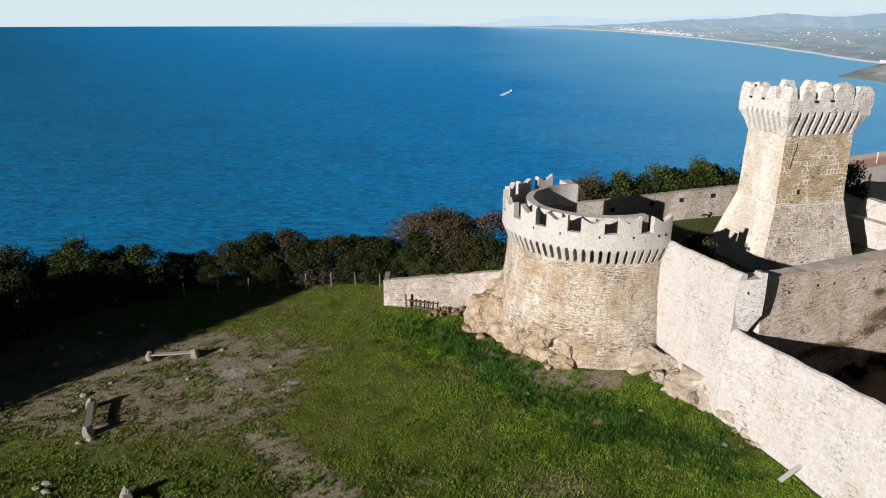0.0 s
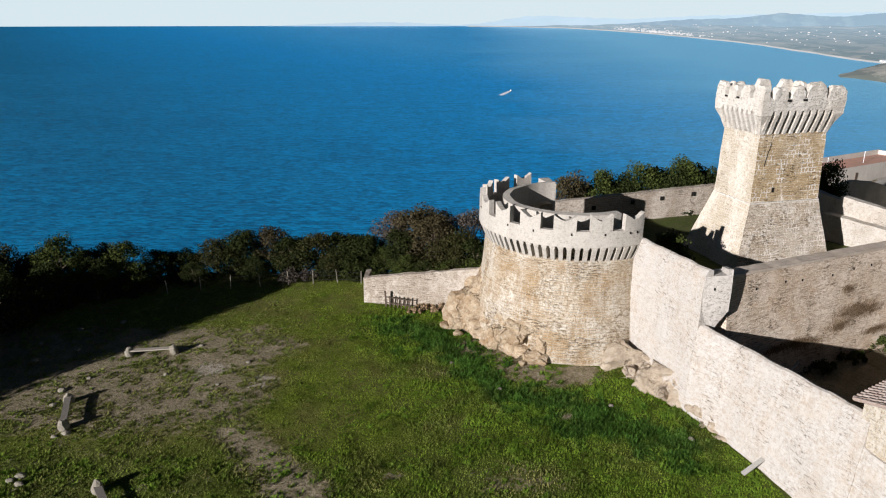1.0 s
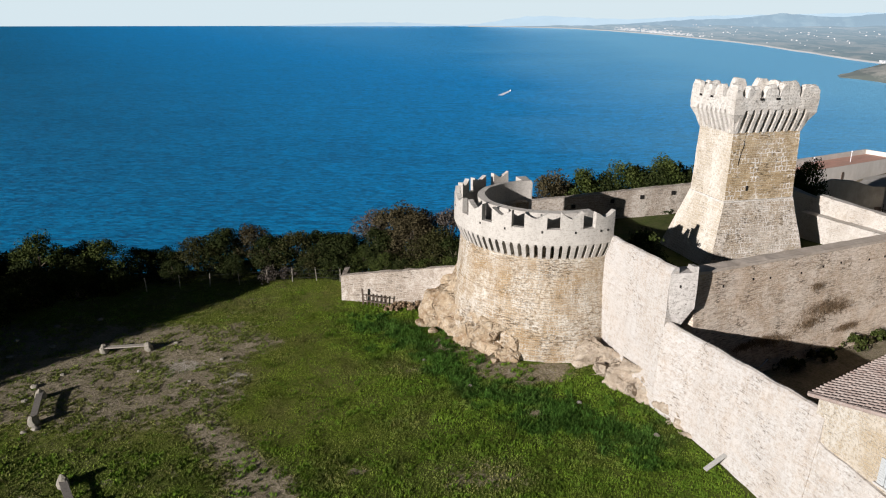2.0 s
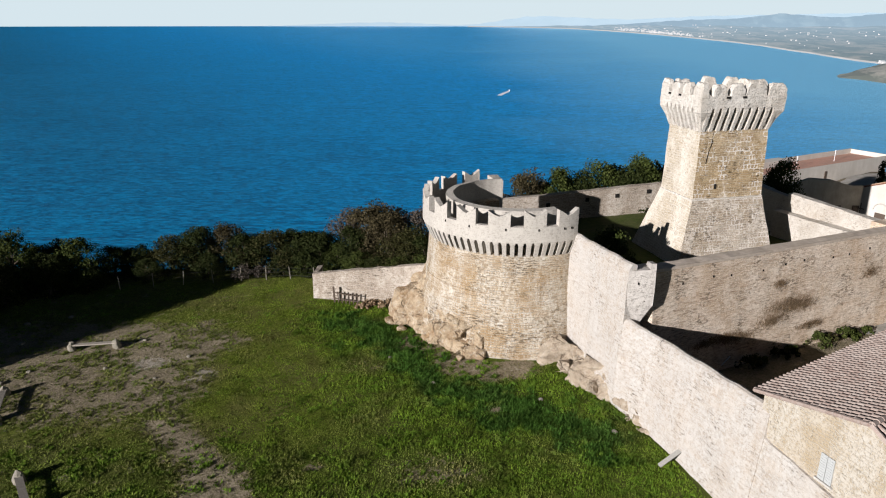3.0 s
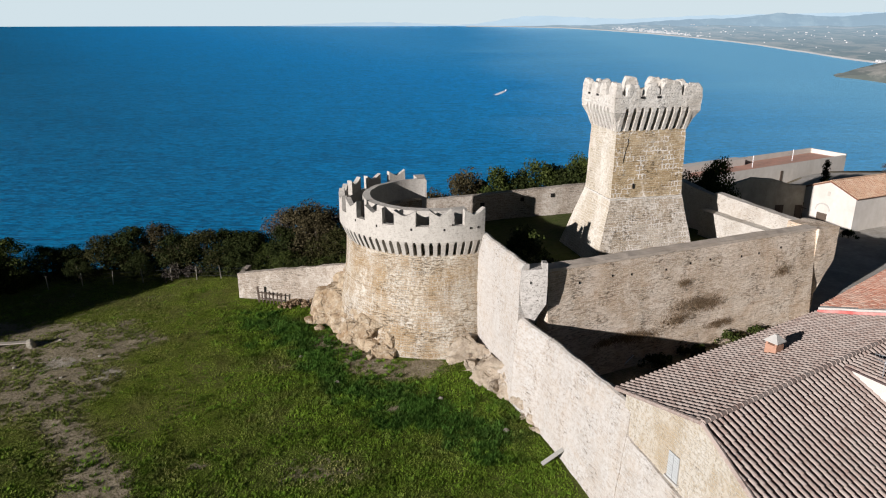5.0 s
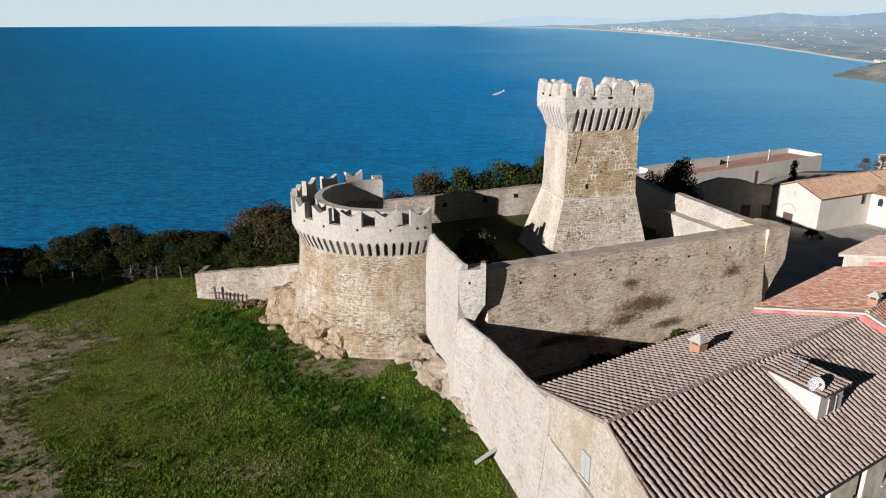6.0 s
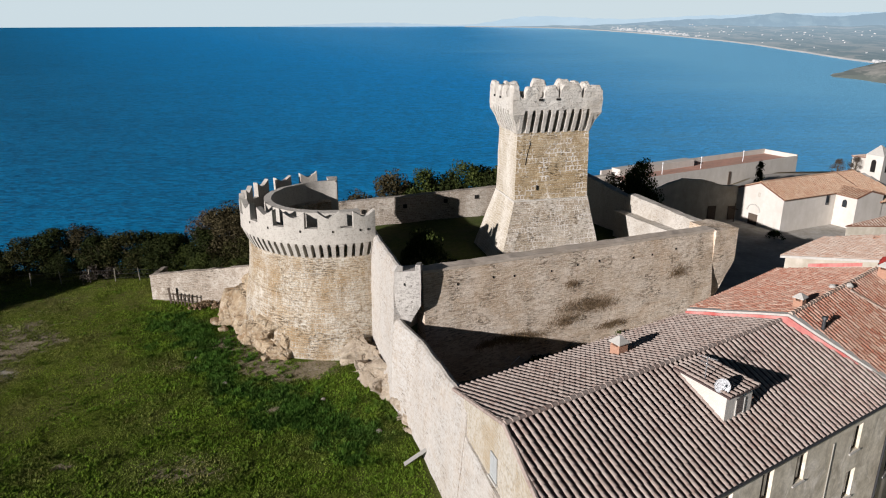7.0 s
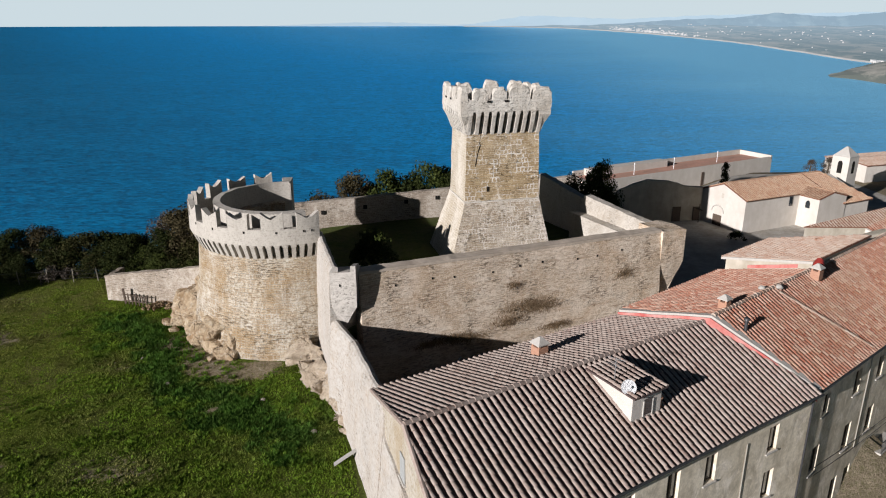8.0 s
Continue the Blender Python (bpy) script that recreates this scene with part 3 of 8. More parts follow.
def wall_run(bm, a, b, thick, base, top_a, top_b, batter=0.0, unit=0.6, rough=0.04, ragged=0.05, mat=0):
    """A wall from a to b (plan points, its outer face), thick to the left of that way; battered outwards to its foot on the outer side."""
    A, B = Vector((*a, 0)), Vector((*b, 0))
    d = (B - A).normalized()
    left = Vector((-d.y, d.x, 0))
    ba, bb = base if isinstance(base, tuple) else (base, base)
    out_a, out_b = -left * batter * (top_a - ba), -left * batter * (top_b - bb)
    low = [A + out_a + Vector((0, 0, ba)), B + out_b + Vector((0, 0, bb)), B + left * thick + Vector((0, 0, bb)), A + left * thick + Vector((0, 0, ba))]
    high = [A + Vector((0, 0, top_a)), B + Vector((0, 0, top_b)), B + left * thick + Vector((0, 0, top_b)), A + left * thick + Vector((0, 0, top_a))]
    return hexa(bm, low, high, (steps((B - A).length, unit), max(1, steps(thick, unit)), steps(max(top_a - ba, 0.3), unit)), rough, 1.0, ragged, mat)


def boxed(bm, size, m=None, rough=0.0, n=(1, 1, 1), ragged=0.0):
    """A box of that size standing on the origin of m."""
    sx, sy, sz = size[0] / 2, size[1] / 2, size[2]
    m = m or Matrix()
    low = [m @ Vector(p) for p in ((-sx, -sy, 0), (sx, -sy, 0), (sx, sy, 0), (-sx, sy, 0))]
    high = [m @ Vector(p) for p in ((-sx, -sy, sz), (sx, -sy, sz), (sx, sy, sz), (-sx, sy, sz))]
    return hexa(bm, low, high, n, rough, 1.0, ragged)


def revolve(bm, cx, cy, profile, a0, a1, n, rough=0.0, ragged=0.0, closed=True, oval=1.0):
    """Sweeps a profile of (radius, height) round an upright axis from a0 to a1 degrees; the profile is a closed outline."""
    uv = uv_layer(bm)
    rings = []
    for i in range(n + 1):
        a = radians(a0 + (a1 - a0) * i / n)
        ring = []
        for r, z in profile:
            p = Vector((cx + r * math.cos(a), cy + r * oval * math.sin(a), z))
            q = wobble(p, rough) if rough else p
            ring.append((bm.verts.new(q), a * 8.0, p.z + r * 0.5))
        rings.append(ring)
    k = len(profile)
    for i in range(n):
        for j in range(k if closed else k - 1):
            quad = [rings[i][j], rings[i + 1][j], rings[i + 1][(j + 1) % k], rings[i][(j + 1) % k]]
            f = bm.faces.new([q[0] for q in quad])
            for lp, q in zip(f.loops, quad):
                lp[uv].uv = (q[1], q[2])
    if closed and abs(a1 - a0) < 359.9:
        for ring in (rings[0], rings[-1]):
            f = bm.faces.new([q[0] for q in ring])
            for lp in f.loops:
                lp[uv].uv = (math.hypot(lp.vert.co.x - cx, lp.vert.co.y - cy), lp.vert.co.z)
    return bm


def tube(bm, a, b, r0, r1=None, n=6):
    """A round bar from a to b."""
    a, b = Vector(a), Vector(b)
    r1 = r0 if r1 is None else r1
    q = (b - a).to_track_quat("Z", "Y")
    lo, hi = [], []
    for i in range(n):
        c = Vector((math.cos(2 * math.pi * i / n), math.sin(2 * math.pi * i / n), 0))
        lo.append(bm.verts.new(a + q @ (c * r0)))
        hi.append(bm.verts.new(b + q @ (c * r1)))
    for i in range(n):
        bm.faces.new((lo[i], lo[(i + 1) % n], hi[(i + 1) % n], hi[i]))
    bm.faces.new(lo[::-1])
    bm.faces.new(hi)
    return bm


def boulder(bm, at, size, seed, rough=0.35, cut=2):
    """A craggy stone: a sphere broken by noise in flats and clefts."""
    made = bmesh.ops.create_icosphere(bm, subdivisions=cut, radius=1.0)
    for v in made["verts"]:
        p = v.co.copy()
        s = Vector((seed * 3.7, seed * 1.9, -seed * 2.3))
        k = 1 + rough * noise.noise(p * 1.1 + s) + rough * 0.7 * noise.noise(p * 2.6 + s) + rough * 0.35 * noise.noise(p * 6 + s)
        cell = noise.cell(p * 1.6 + s)
        k *= 1 + 0.16 * rough * (cell - 0.5)
        p = p * k
        v.co = Vector(at) + Vector((p.x * size[0], p.y * size[1], p.z * size[2]))
    return bm


# ---- ground and sea ----
def sstep(a, b, x):
    t = min(1.0, max(0.0, (x - a) / (b - a)))
    return t * t * (3 - 2 * t)


def rim(x):
    """How far the hilltop reaches before it falls to the sea."""
    return 65.5 + 11 * sstep(8, 24, x) + 36 * sstep(38, 82, x) + 2.5 * noise.noise(Vector((x * 0.08, 3, 0)))


def hill(x, y):
    """The hilltop's height."""
    meadow = -0.42 + 0.026 * (y - 42) - 0.25 * sstep(36, 26, y)
    meadow += 0.12 * noise.noise(Vector((x * 0.12, y * 0.12, 0))) + 0.05 * noise.noise(Vector((x * 0.5, y * 0.5, 4)))
    behind = 0.55 + 0.4 * sstep(50, 75, y)
    street = -7.0
    # east of the scarp wall lies the ward, and below the houses the street
    wall_x = 22.4 + (33.8 - y) * 0.42
    east = sstep(wall_x + 0.2, wall_x + 1.2, x) if y < 48 else sstep(15, 17, x)
    low = sstep(2.0, 6.0, (x - 24.8) * 0.537 - (y - 24.0) * 0.843)
    z = meadow * (1 - east) + (behind * (1 - low) + street * low) * east
    over = y - rim(x)
    if over > 0:
        z -= 0.78 * over * sstep(0, 14, over) + 0.12 * over
    left = -62 - x
    if left > 0:
        z -= 0.5 * left * sstep(0, 30, left)
    back = -30 - y
    if back > 0:
        z -= 0.5 * back * sstep(0, 30, back)
    right = x - 150
    if right > 0:
        z -= 0.5 * right * sstep(0, 30, right)
    return z


def axis_values(lo, fine_lo, fine_hi, hi, fine, coarse):
    v, x = [], lo
    while x < hi:
        v.append(x)
        x += fine if fine_lo <= x < fine_hi else coarse
    v.append(hi)
    return v


PATHS = [[(-3.6, 24), (-6.4, 32.2), (-8.5, 35.2), (-10.6, 37.2), (-12.2, 38.4)],
         [(4.3, 50.2), (5.8, 48.1), (7.9, 46.5), (10.3, 45.0), (12.6, 45.9)],
         [(-34.0, 42.0), (-29.6, 44.1), (-26.7, 45.8), (-23.0, 47.6), (-19.0, 49.6)]]      # the path, the worn foot of the rock, the strip by the trees


WEEDS = [(-1.5, 54.0), (2.0, 50.5), (5.5, 44.5), (11.0, 40.5), (17.5, 37.0)]    # the dark lush weeds


def near_line(x, y, line):
    best = 1e9
    p = Vector((x, y))
    for a, b in zip(line, line[1:]):
        a, b = Vector(a), Vector(b)
        t = max(0.0, min(1.0, (p - a).dot(b - a) / (b - a).length_squared))
        best = min(best, (p - a - (b - a) * t).length)
    return best


def bareness(x, y):
    """Bare earth, loose stone and lush growth at a place of the meadow."""
    w = 0.5 * noise.noise(Vector((x * 0.35, y * 0.35, 2)))
    v = noise.noise(Vector((x * 0.9, y * 0.9, 5)))
    path = max(0.0, 1.4 - near_line(x + w, y + w, PATHS[0]) / (1.45 + 0.7 * sstep(37, 31, y)))
    worn = max(0.0, 1.0 - near_line(x + w, y + w, PATHS[1]) / 1.9)
    bald = 1.15 * sstep(-8.5 + 3 * w, -13.0 + 3 * w, x) * sstep(35.5 + 3 * w, 41.5 + 3 * w, y) * sstep(55.5, 51.5, y)
    bald *= 0.80 + 0.9 * w + 0.3 * v
    band = max(0.0, 1.2 - near_line(x + w, y + w, PATHS[2]) / 2.0)
    spot = max(0.0, 1.0 - math.hypot((x - 10.3) / 1.0, (y - 40.2) / 0.5)) + max(0.0, 1.0 - math.hypot((x + 1.1) / 1.0, (y - 34.0) / 0.6))
    dry = 0.62 * max(0.0, 1.0 - math.hypot((x - 6.5) / 5.0, (y - 33.5) / 2.8)) + 0.35 * max(0.0, 1.0 - math.hypot((x - 1.0) / 4.0, (y - 46.0) / 2.0))
    dirt = max(path, worn * 1.5, bald, band, spot * 1.3, dry)
    stones = 0.95 * max(0.0, 1.0 - math.hypot((x + 11.4) / 2.6, (y - 44.6) / 2.4)) + 0.95 * max(0.0, 1.0 - math.hypot((x + 18.6) / 2.4, (y - 50.2) / 1.0)) + 0.8 * max(0.0, 1.0 - math.hypot((x + 16.0) / 5.0, (y - 46.5) / 2.6)) + worn * 0.5
    lush = max(0.0, 1.25 - near_line(x + 3 * w, y + 3 * w, WEEDS) / 4.2 + 0.5 * noise.noise(Vector((x * 0.8, y * 0.8, 6))) + 0.3 * noise.noise(Vector((x * 2.1, y * 2.1, 8))))
    lush = max(lush, 0.55 * sstep(-8, 6, x), 0.5 * sstep(38.5, 34.0, y))
    dirt = max(dirt, 0.22 * sstep(-6, -15, x))
    if x > 22.6 and y > -60:
        dirt = max(dirt, sstep(22.6 + 2 * w, 24.5 + 6 * w, x) * sstep(-60, 10, y))
    return dirt, stones, min(1.0, lush)


def build_ground():
    xs = axis_values(-420, -46, 26, 420, 0.55, 9.0)
    ys = axis_values(-160, 26, 66, 420, 0.55, 7.0)
    verts, cols = [], []
    for y in ys:
        for x in xs:
            verts.append((x, y, max(hill(x, y), -190)))
            cols.append(bareness(x, y))
    w = len(xs)
    faces = [(j * w + i, j * w + i + 1, (j + 1) * w + i + 1, (j + 1) * w + i) for j in range(len(ys) - 1) for i in range(w - 1)]
    me = bpy.data.meshes.new("ground")
    me.from_pydata(verts, [], faces)
    at = me.color_attributes.new("bare", "FLOAT_COLOR", "POINT")
    for i, c in enumerate(cols):
        at.data[i].color = (*c, 1)
    me.materials.append(M_GROUND)
    me.shade_smooth()
    tagged(new("ground", me), "green meadow with bare earth and worn stony patches on a hilltop", "ground", kind="structure")


build_ground()

SEA_Z, BOWL = -150.0, 6.0e-6


def sea_z(r):
    return SEA_Z + BOWL * r * r


def polar(phi, r, up=0.0):
    """A place by its bearing in degrees (from ahead, to the right) and distance, above the sea."""
    return (r * math.sin(radians(phi)), r * math.cos(radians(phi)), sea_z(r) + up)


def build_sea():
    rs = [0, 120, 260, 420, 600, 800, 1000, 1250, 1500, 1800, 2100, 2500, 2900, 3300, 3700, 4100, 4500, 4900]
    n = 180
    verts = [(0, 0, SEA_Z)]
    for r in rs[1:]:
        verts += [polar(360 * i / n, r) for i in range(n)]
    faces = [(0, 1 + (i + 1) % n, 1 + i) for i in range(n)]
    for k in range(len(rs) - 2):
        o, p = 1 + k * n, 1 + (k + 1) * n
        faces += [(o + i, o + (i + 1) % n, p + (i + 1) % n, p + i) for i in range(n)]
    me = bpy.data.meshes.new("water")
    me.from_pydata(verts, [], faces)
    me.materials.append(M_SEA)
    me.shade_smooth()
    tagged(new("water", me), "deep blue sea with fine ripples to the horizon", "sea", kind="structure")


build_sea()


def interp(table, x):
    for (x0, y0), (x1, y1) in zip(table, table[1:]):
        if x <= x1:
            t = max(0.0, (x - x0) / (x1 - x0))
            return y0 + (y1 - y0) * t
    return table[-1][1]


COAST = [(2.0, 4830), (6.0, 4780), (10.0, 4660), (13.2, 4440), (16.5, 4180), (19.0, 3950), (22.1, 3670), (26.0, 3230), (29.6, 2860), (33.0, 2620), (40.0, 2400), (60.0, 2300)]


def sheet(name, rows, material, label, category, kind):
    """A surface through rows of points."""
    verts = [p for row in rows for p in row]
    w = len(rows[0])
    faces = [(j * w + i, j * w + i + 1, (j + 1) * w + i + 1, (j + 1) * w + i) for j in range(len(rows) - 1) for i in range(w - 1)]
    me = bpy.data.meshes.new(name)
    me.from_pydata(verts, [], faces)
    me.materials.append(material)
    me.shade_smooth()
    return tagged(new(name, me), label, category, kind=kind)


def build_far_coast():
    phis = [2.0 + (60 - 2.0) * i / 200 for i in range(201)]
    rows = []
    for k in range(13):
        f = k / 12
        row = []
        for ph in phis:
            c = interp(COAST, ph) + 18 * noise.noise(Vector((ph * 0.9, 0, 0)))
            r = c + (4870 - c) * f
            up = (1.5 + 3 * sstep(0, 0.1, f) + 12 * f * (0.6 + noise.noise(Vector((ph * 0.5, f * 5, 1))))) * sstep(2.0, 18, ph)
            row.append(polar(ph, r, up if k else -3))
        rows.append(row)
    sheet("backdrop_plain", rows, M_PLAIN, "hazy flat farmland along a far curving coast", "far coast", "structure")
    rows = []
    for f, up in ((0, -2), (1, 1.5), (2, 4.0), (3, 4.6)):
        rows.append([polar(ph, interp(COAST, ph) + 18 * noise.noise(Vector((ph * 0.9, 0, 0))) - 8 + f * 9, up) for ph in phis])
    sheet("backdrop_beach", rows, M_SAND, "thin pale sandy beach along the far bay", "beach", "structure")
    # hills behind: height in metres by bearing
    near = [(9.0, 2), (13.0, 10), (16, 28), (18, 40), (20, 46), (22, 50), (23.6, 66), (24.9, 80), (26.2, 72), (28, 58), (29.2, 60), (30.4, 70), (31.8, 84), (34, 88), (40, 90), (60, 90)]
    far = [(-14, 0), (-10, 12), (-7, 22), (-4, 24), (-1, 16), (1, 6), (3, 16), (5, 44), (6.5, 60), (8, 66), (9.5, 60), (12, 50), (14.5, 44), (17, 54), (20, 66), (24, 72), (30, 80), (45, 90)]
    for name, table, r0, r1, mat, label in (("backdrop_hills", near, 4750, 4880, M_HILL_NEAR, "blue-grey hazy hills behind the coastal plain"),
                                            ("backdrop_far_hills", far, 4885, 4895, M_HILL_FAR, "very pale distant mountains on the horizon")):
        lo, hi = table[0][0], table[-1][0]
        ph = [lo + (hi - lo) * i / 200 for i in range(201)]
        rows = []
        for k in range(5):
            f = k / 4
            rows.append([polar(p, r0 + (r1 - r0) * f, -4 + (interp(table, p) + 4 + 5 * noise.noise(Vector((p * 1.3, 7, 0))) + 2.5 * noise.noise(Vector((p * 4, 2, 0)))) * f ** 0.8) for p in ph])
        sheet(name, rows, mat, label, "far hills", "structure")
    # the town on the bay and farms on the plain
    bm = bmesh.new()
    rnd = random.Random(5)
    for i in range(370):
        if i < 300:
            ph = rnd.gauss(16.2, 1.7)
            r = interp(COAST, ph) + 60 + abs(rnd.gauss(0, 90))
        else:
            ph = rnd.uniform(17, 34)
            r = interp(COAST, ph) + 120 + rnd.random() * (4700 - interp(COAST, ph))
        if not 13.3 < ph < 34:
            continue
        s = rnd.uniform(2.5, 5.5)
        boxed(bm, (s * rnd.uniform(1, 2.4), s, rnd.uniform(2, 5)), Matrix.Translation(polar(ph, r, 3 + 14 * (r - interp(COAST, ph)) / (4870 - interp(COAST, ph)))) @ pose(0, 0, 0, 0, 0, rnd.uniform(0, 180)))
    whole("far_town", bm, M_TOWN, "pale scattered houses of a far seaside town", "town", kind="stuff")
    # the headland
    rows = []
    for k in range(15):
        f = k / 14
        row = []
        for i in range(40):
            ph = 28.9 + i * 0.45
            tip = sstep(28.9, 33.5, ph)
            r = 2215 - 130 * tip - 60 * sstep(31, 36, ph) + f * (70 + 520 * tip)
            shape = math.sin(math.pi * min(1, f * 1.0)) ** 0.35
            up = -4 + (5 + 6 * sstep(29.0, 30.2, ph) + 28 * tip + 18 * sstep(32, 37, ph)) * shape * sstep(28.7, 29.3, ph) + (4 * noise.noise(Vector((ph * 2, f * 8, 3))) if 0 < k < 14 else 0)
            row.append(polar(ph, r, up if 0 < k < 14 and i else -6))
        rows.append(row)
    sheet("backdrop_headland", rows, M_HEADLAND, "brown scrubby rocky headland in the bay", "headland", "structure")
    bm = bmesh.new()
    for ph, r in ((31.9, 2420), (32.1, 2440), (32.35, 2425), (31.7, 2460)):
        boxed(bm, (14, 9, 7), Matrix.Translation(polar(ph, r, 24)) @ pose(0, 0, 0, 0, 0, 20))
    whole("headland_house", bm, M_TOWN, "small white houses on the far headland", "house", kind="stuff")


build_far_coast()


def build_boat():
    boat = empty("motor_boat", polar(5.58, 1690), "small white motor boat crossing the sea", "boat")
    m = Matrix.Translation(polar(5.58, 1690)) @ pose(0, 0, 0, 0, 0, 71)
    bm = bmesh.new()
    hull = [(-4.5, -1.4), (2, -1.5), (6, 0), (2, 1.5), (-4.5, 1.4)]
    lo = [bm.verts.new(m @ Vector((x, y * 0.7, 0.0))) for x, y in hull]
    hi = [bm.verts.new(m @ Vector((x * 1.06, y, 1.6))) for x, y in hull]
    for i in range(5):
        bm.faces.new((lo[i], lo[(i + 1) % 5], hi[(i + 1) % 5], hi[i]))
    bm.faces.new(hi)
    bm.faces.new(lo[::-1])
    part("hull", bm, M_WHITE_PAINT, boat)
    bm = bmesh.new()
    boxed(bm, (3.0, 2.0, 1.3), m @ Matrix.Translation((-0.5, 0, 1.6)))
    part("cabin", bm, M_WHITE_PAINT, boat)
    bm = bmesh.new()
    rows = []
    for i in range(20):
        x = -4 - i * 5.0
        wdt = 2.6 + 0.40 * i * (1 - i / 30)
        row = [m @ Vector((x, s * wdt + 0.4 * noise.noise(Vector((i, s, 0))), 0)) for s in (-1, -0.4, 0.4, 1)]
        rows.append([Vector((p.x, p.y, sea_z(math.hypot(p.x, p.y)) + 0.5)) for p in row])
    vs = [[bm.verts.new(p) for p in row] for row in rows]
    for i in range(19):
        for j in range(3):
            bm.faces.new((vs[i][j], vs[i + 1][j], vs[i + 1][j + 1], vs[i][j + 1]))
    whole("wake", bm, M_FOAM, "white foaming wake behind a motor boat", "wake", kind="stuff")


M_FOAM = plain("sea_foam", (0.80, 0.86, 0.90), (0.95, 0.95, 0.95), 0.3, 0.7, 0.01)
build_boat()


# ---- the castle ----
BX, BY = 12.9, 55.6              # the round bastion's middle


def ring_pt(a, r, z):
    return Vector((BX + r * math.cos(radians(a)), BY + r * math.sin(radians(a)), z))


def sector(bm, a0, a1, lo, hi, n=(3, 1, 2), rough=0.03, ragged=0.0):
    """A piece of ring between two bearings; lo and hi: (inner radius, outer radius, height)."""
    low = [ring_pt(a0, lo[1], lo[2]), ring_pt(a1, lo[1], lo[2]), ring_pt(a1, lo[0], lo[2]), ring_pt(a0, lo[0], lo[2])]
    high = [ring_pt(a0, hi[1], hi[2]), ring_pt(a1, hi[1], hi[2]), ring_pt(a1, hi[0], hi[2]), ring_pt(a0, hi[0], hi[2])]
    return hexa(bm, low, high, n, rough, 1.0, ragged)


def swallowtail(bm, a0, a1, r0, r1, z0, tip, notch):
    """A merlon with two horns."""
    uv = uv_layer(bm)
    cols = []
    N = 8
    for i in range(N + 1):
        f = i / N
        a = a0 + (a1 - a0) * f
        k = abs(2 * f - 1)
        top = notch + (tip - notch) * k ** 1.25 + 0.04 * noise.noise(Vector((a, tip, 3)))
        cols.append([(bm.verts.new(wobble(ring_pt(a, r, z), 0.03)), a * 0.137, z) for r, z in ((r1, z0), (r1, (z0 + top) / 2), (r1, top), (r0, top), (r0, (z0 + top) / 2), (r0, z0))])
    for i in range(N):
        for j in range(5):
            q = [cols[i][j], cols[i + 1][j], cols[i + 1][j + 1], cols[i][j + 1]]
            f = bm.faces.new([v[0] for v in q])
            for lp, v in zip(f.loops, q):
                lp[uv].uv = (v[1], v[2])
    for c in (cols[0], cols[-1]):
        f = bm.faces.new([v[0] for v in c])
        for lp in f.loops:
            lp[uv].uv = (lp.vert.co.y, lp.vert.co.z)
    return bm


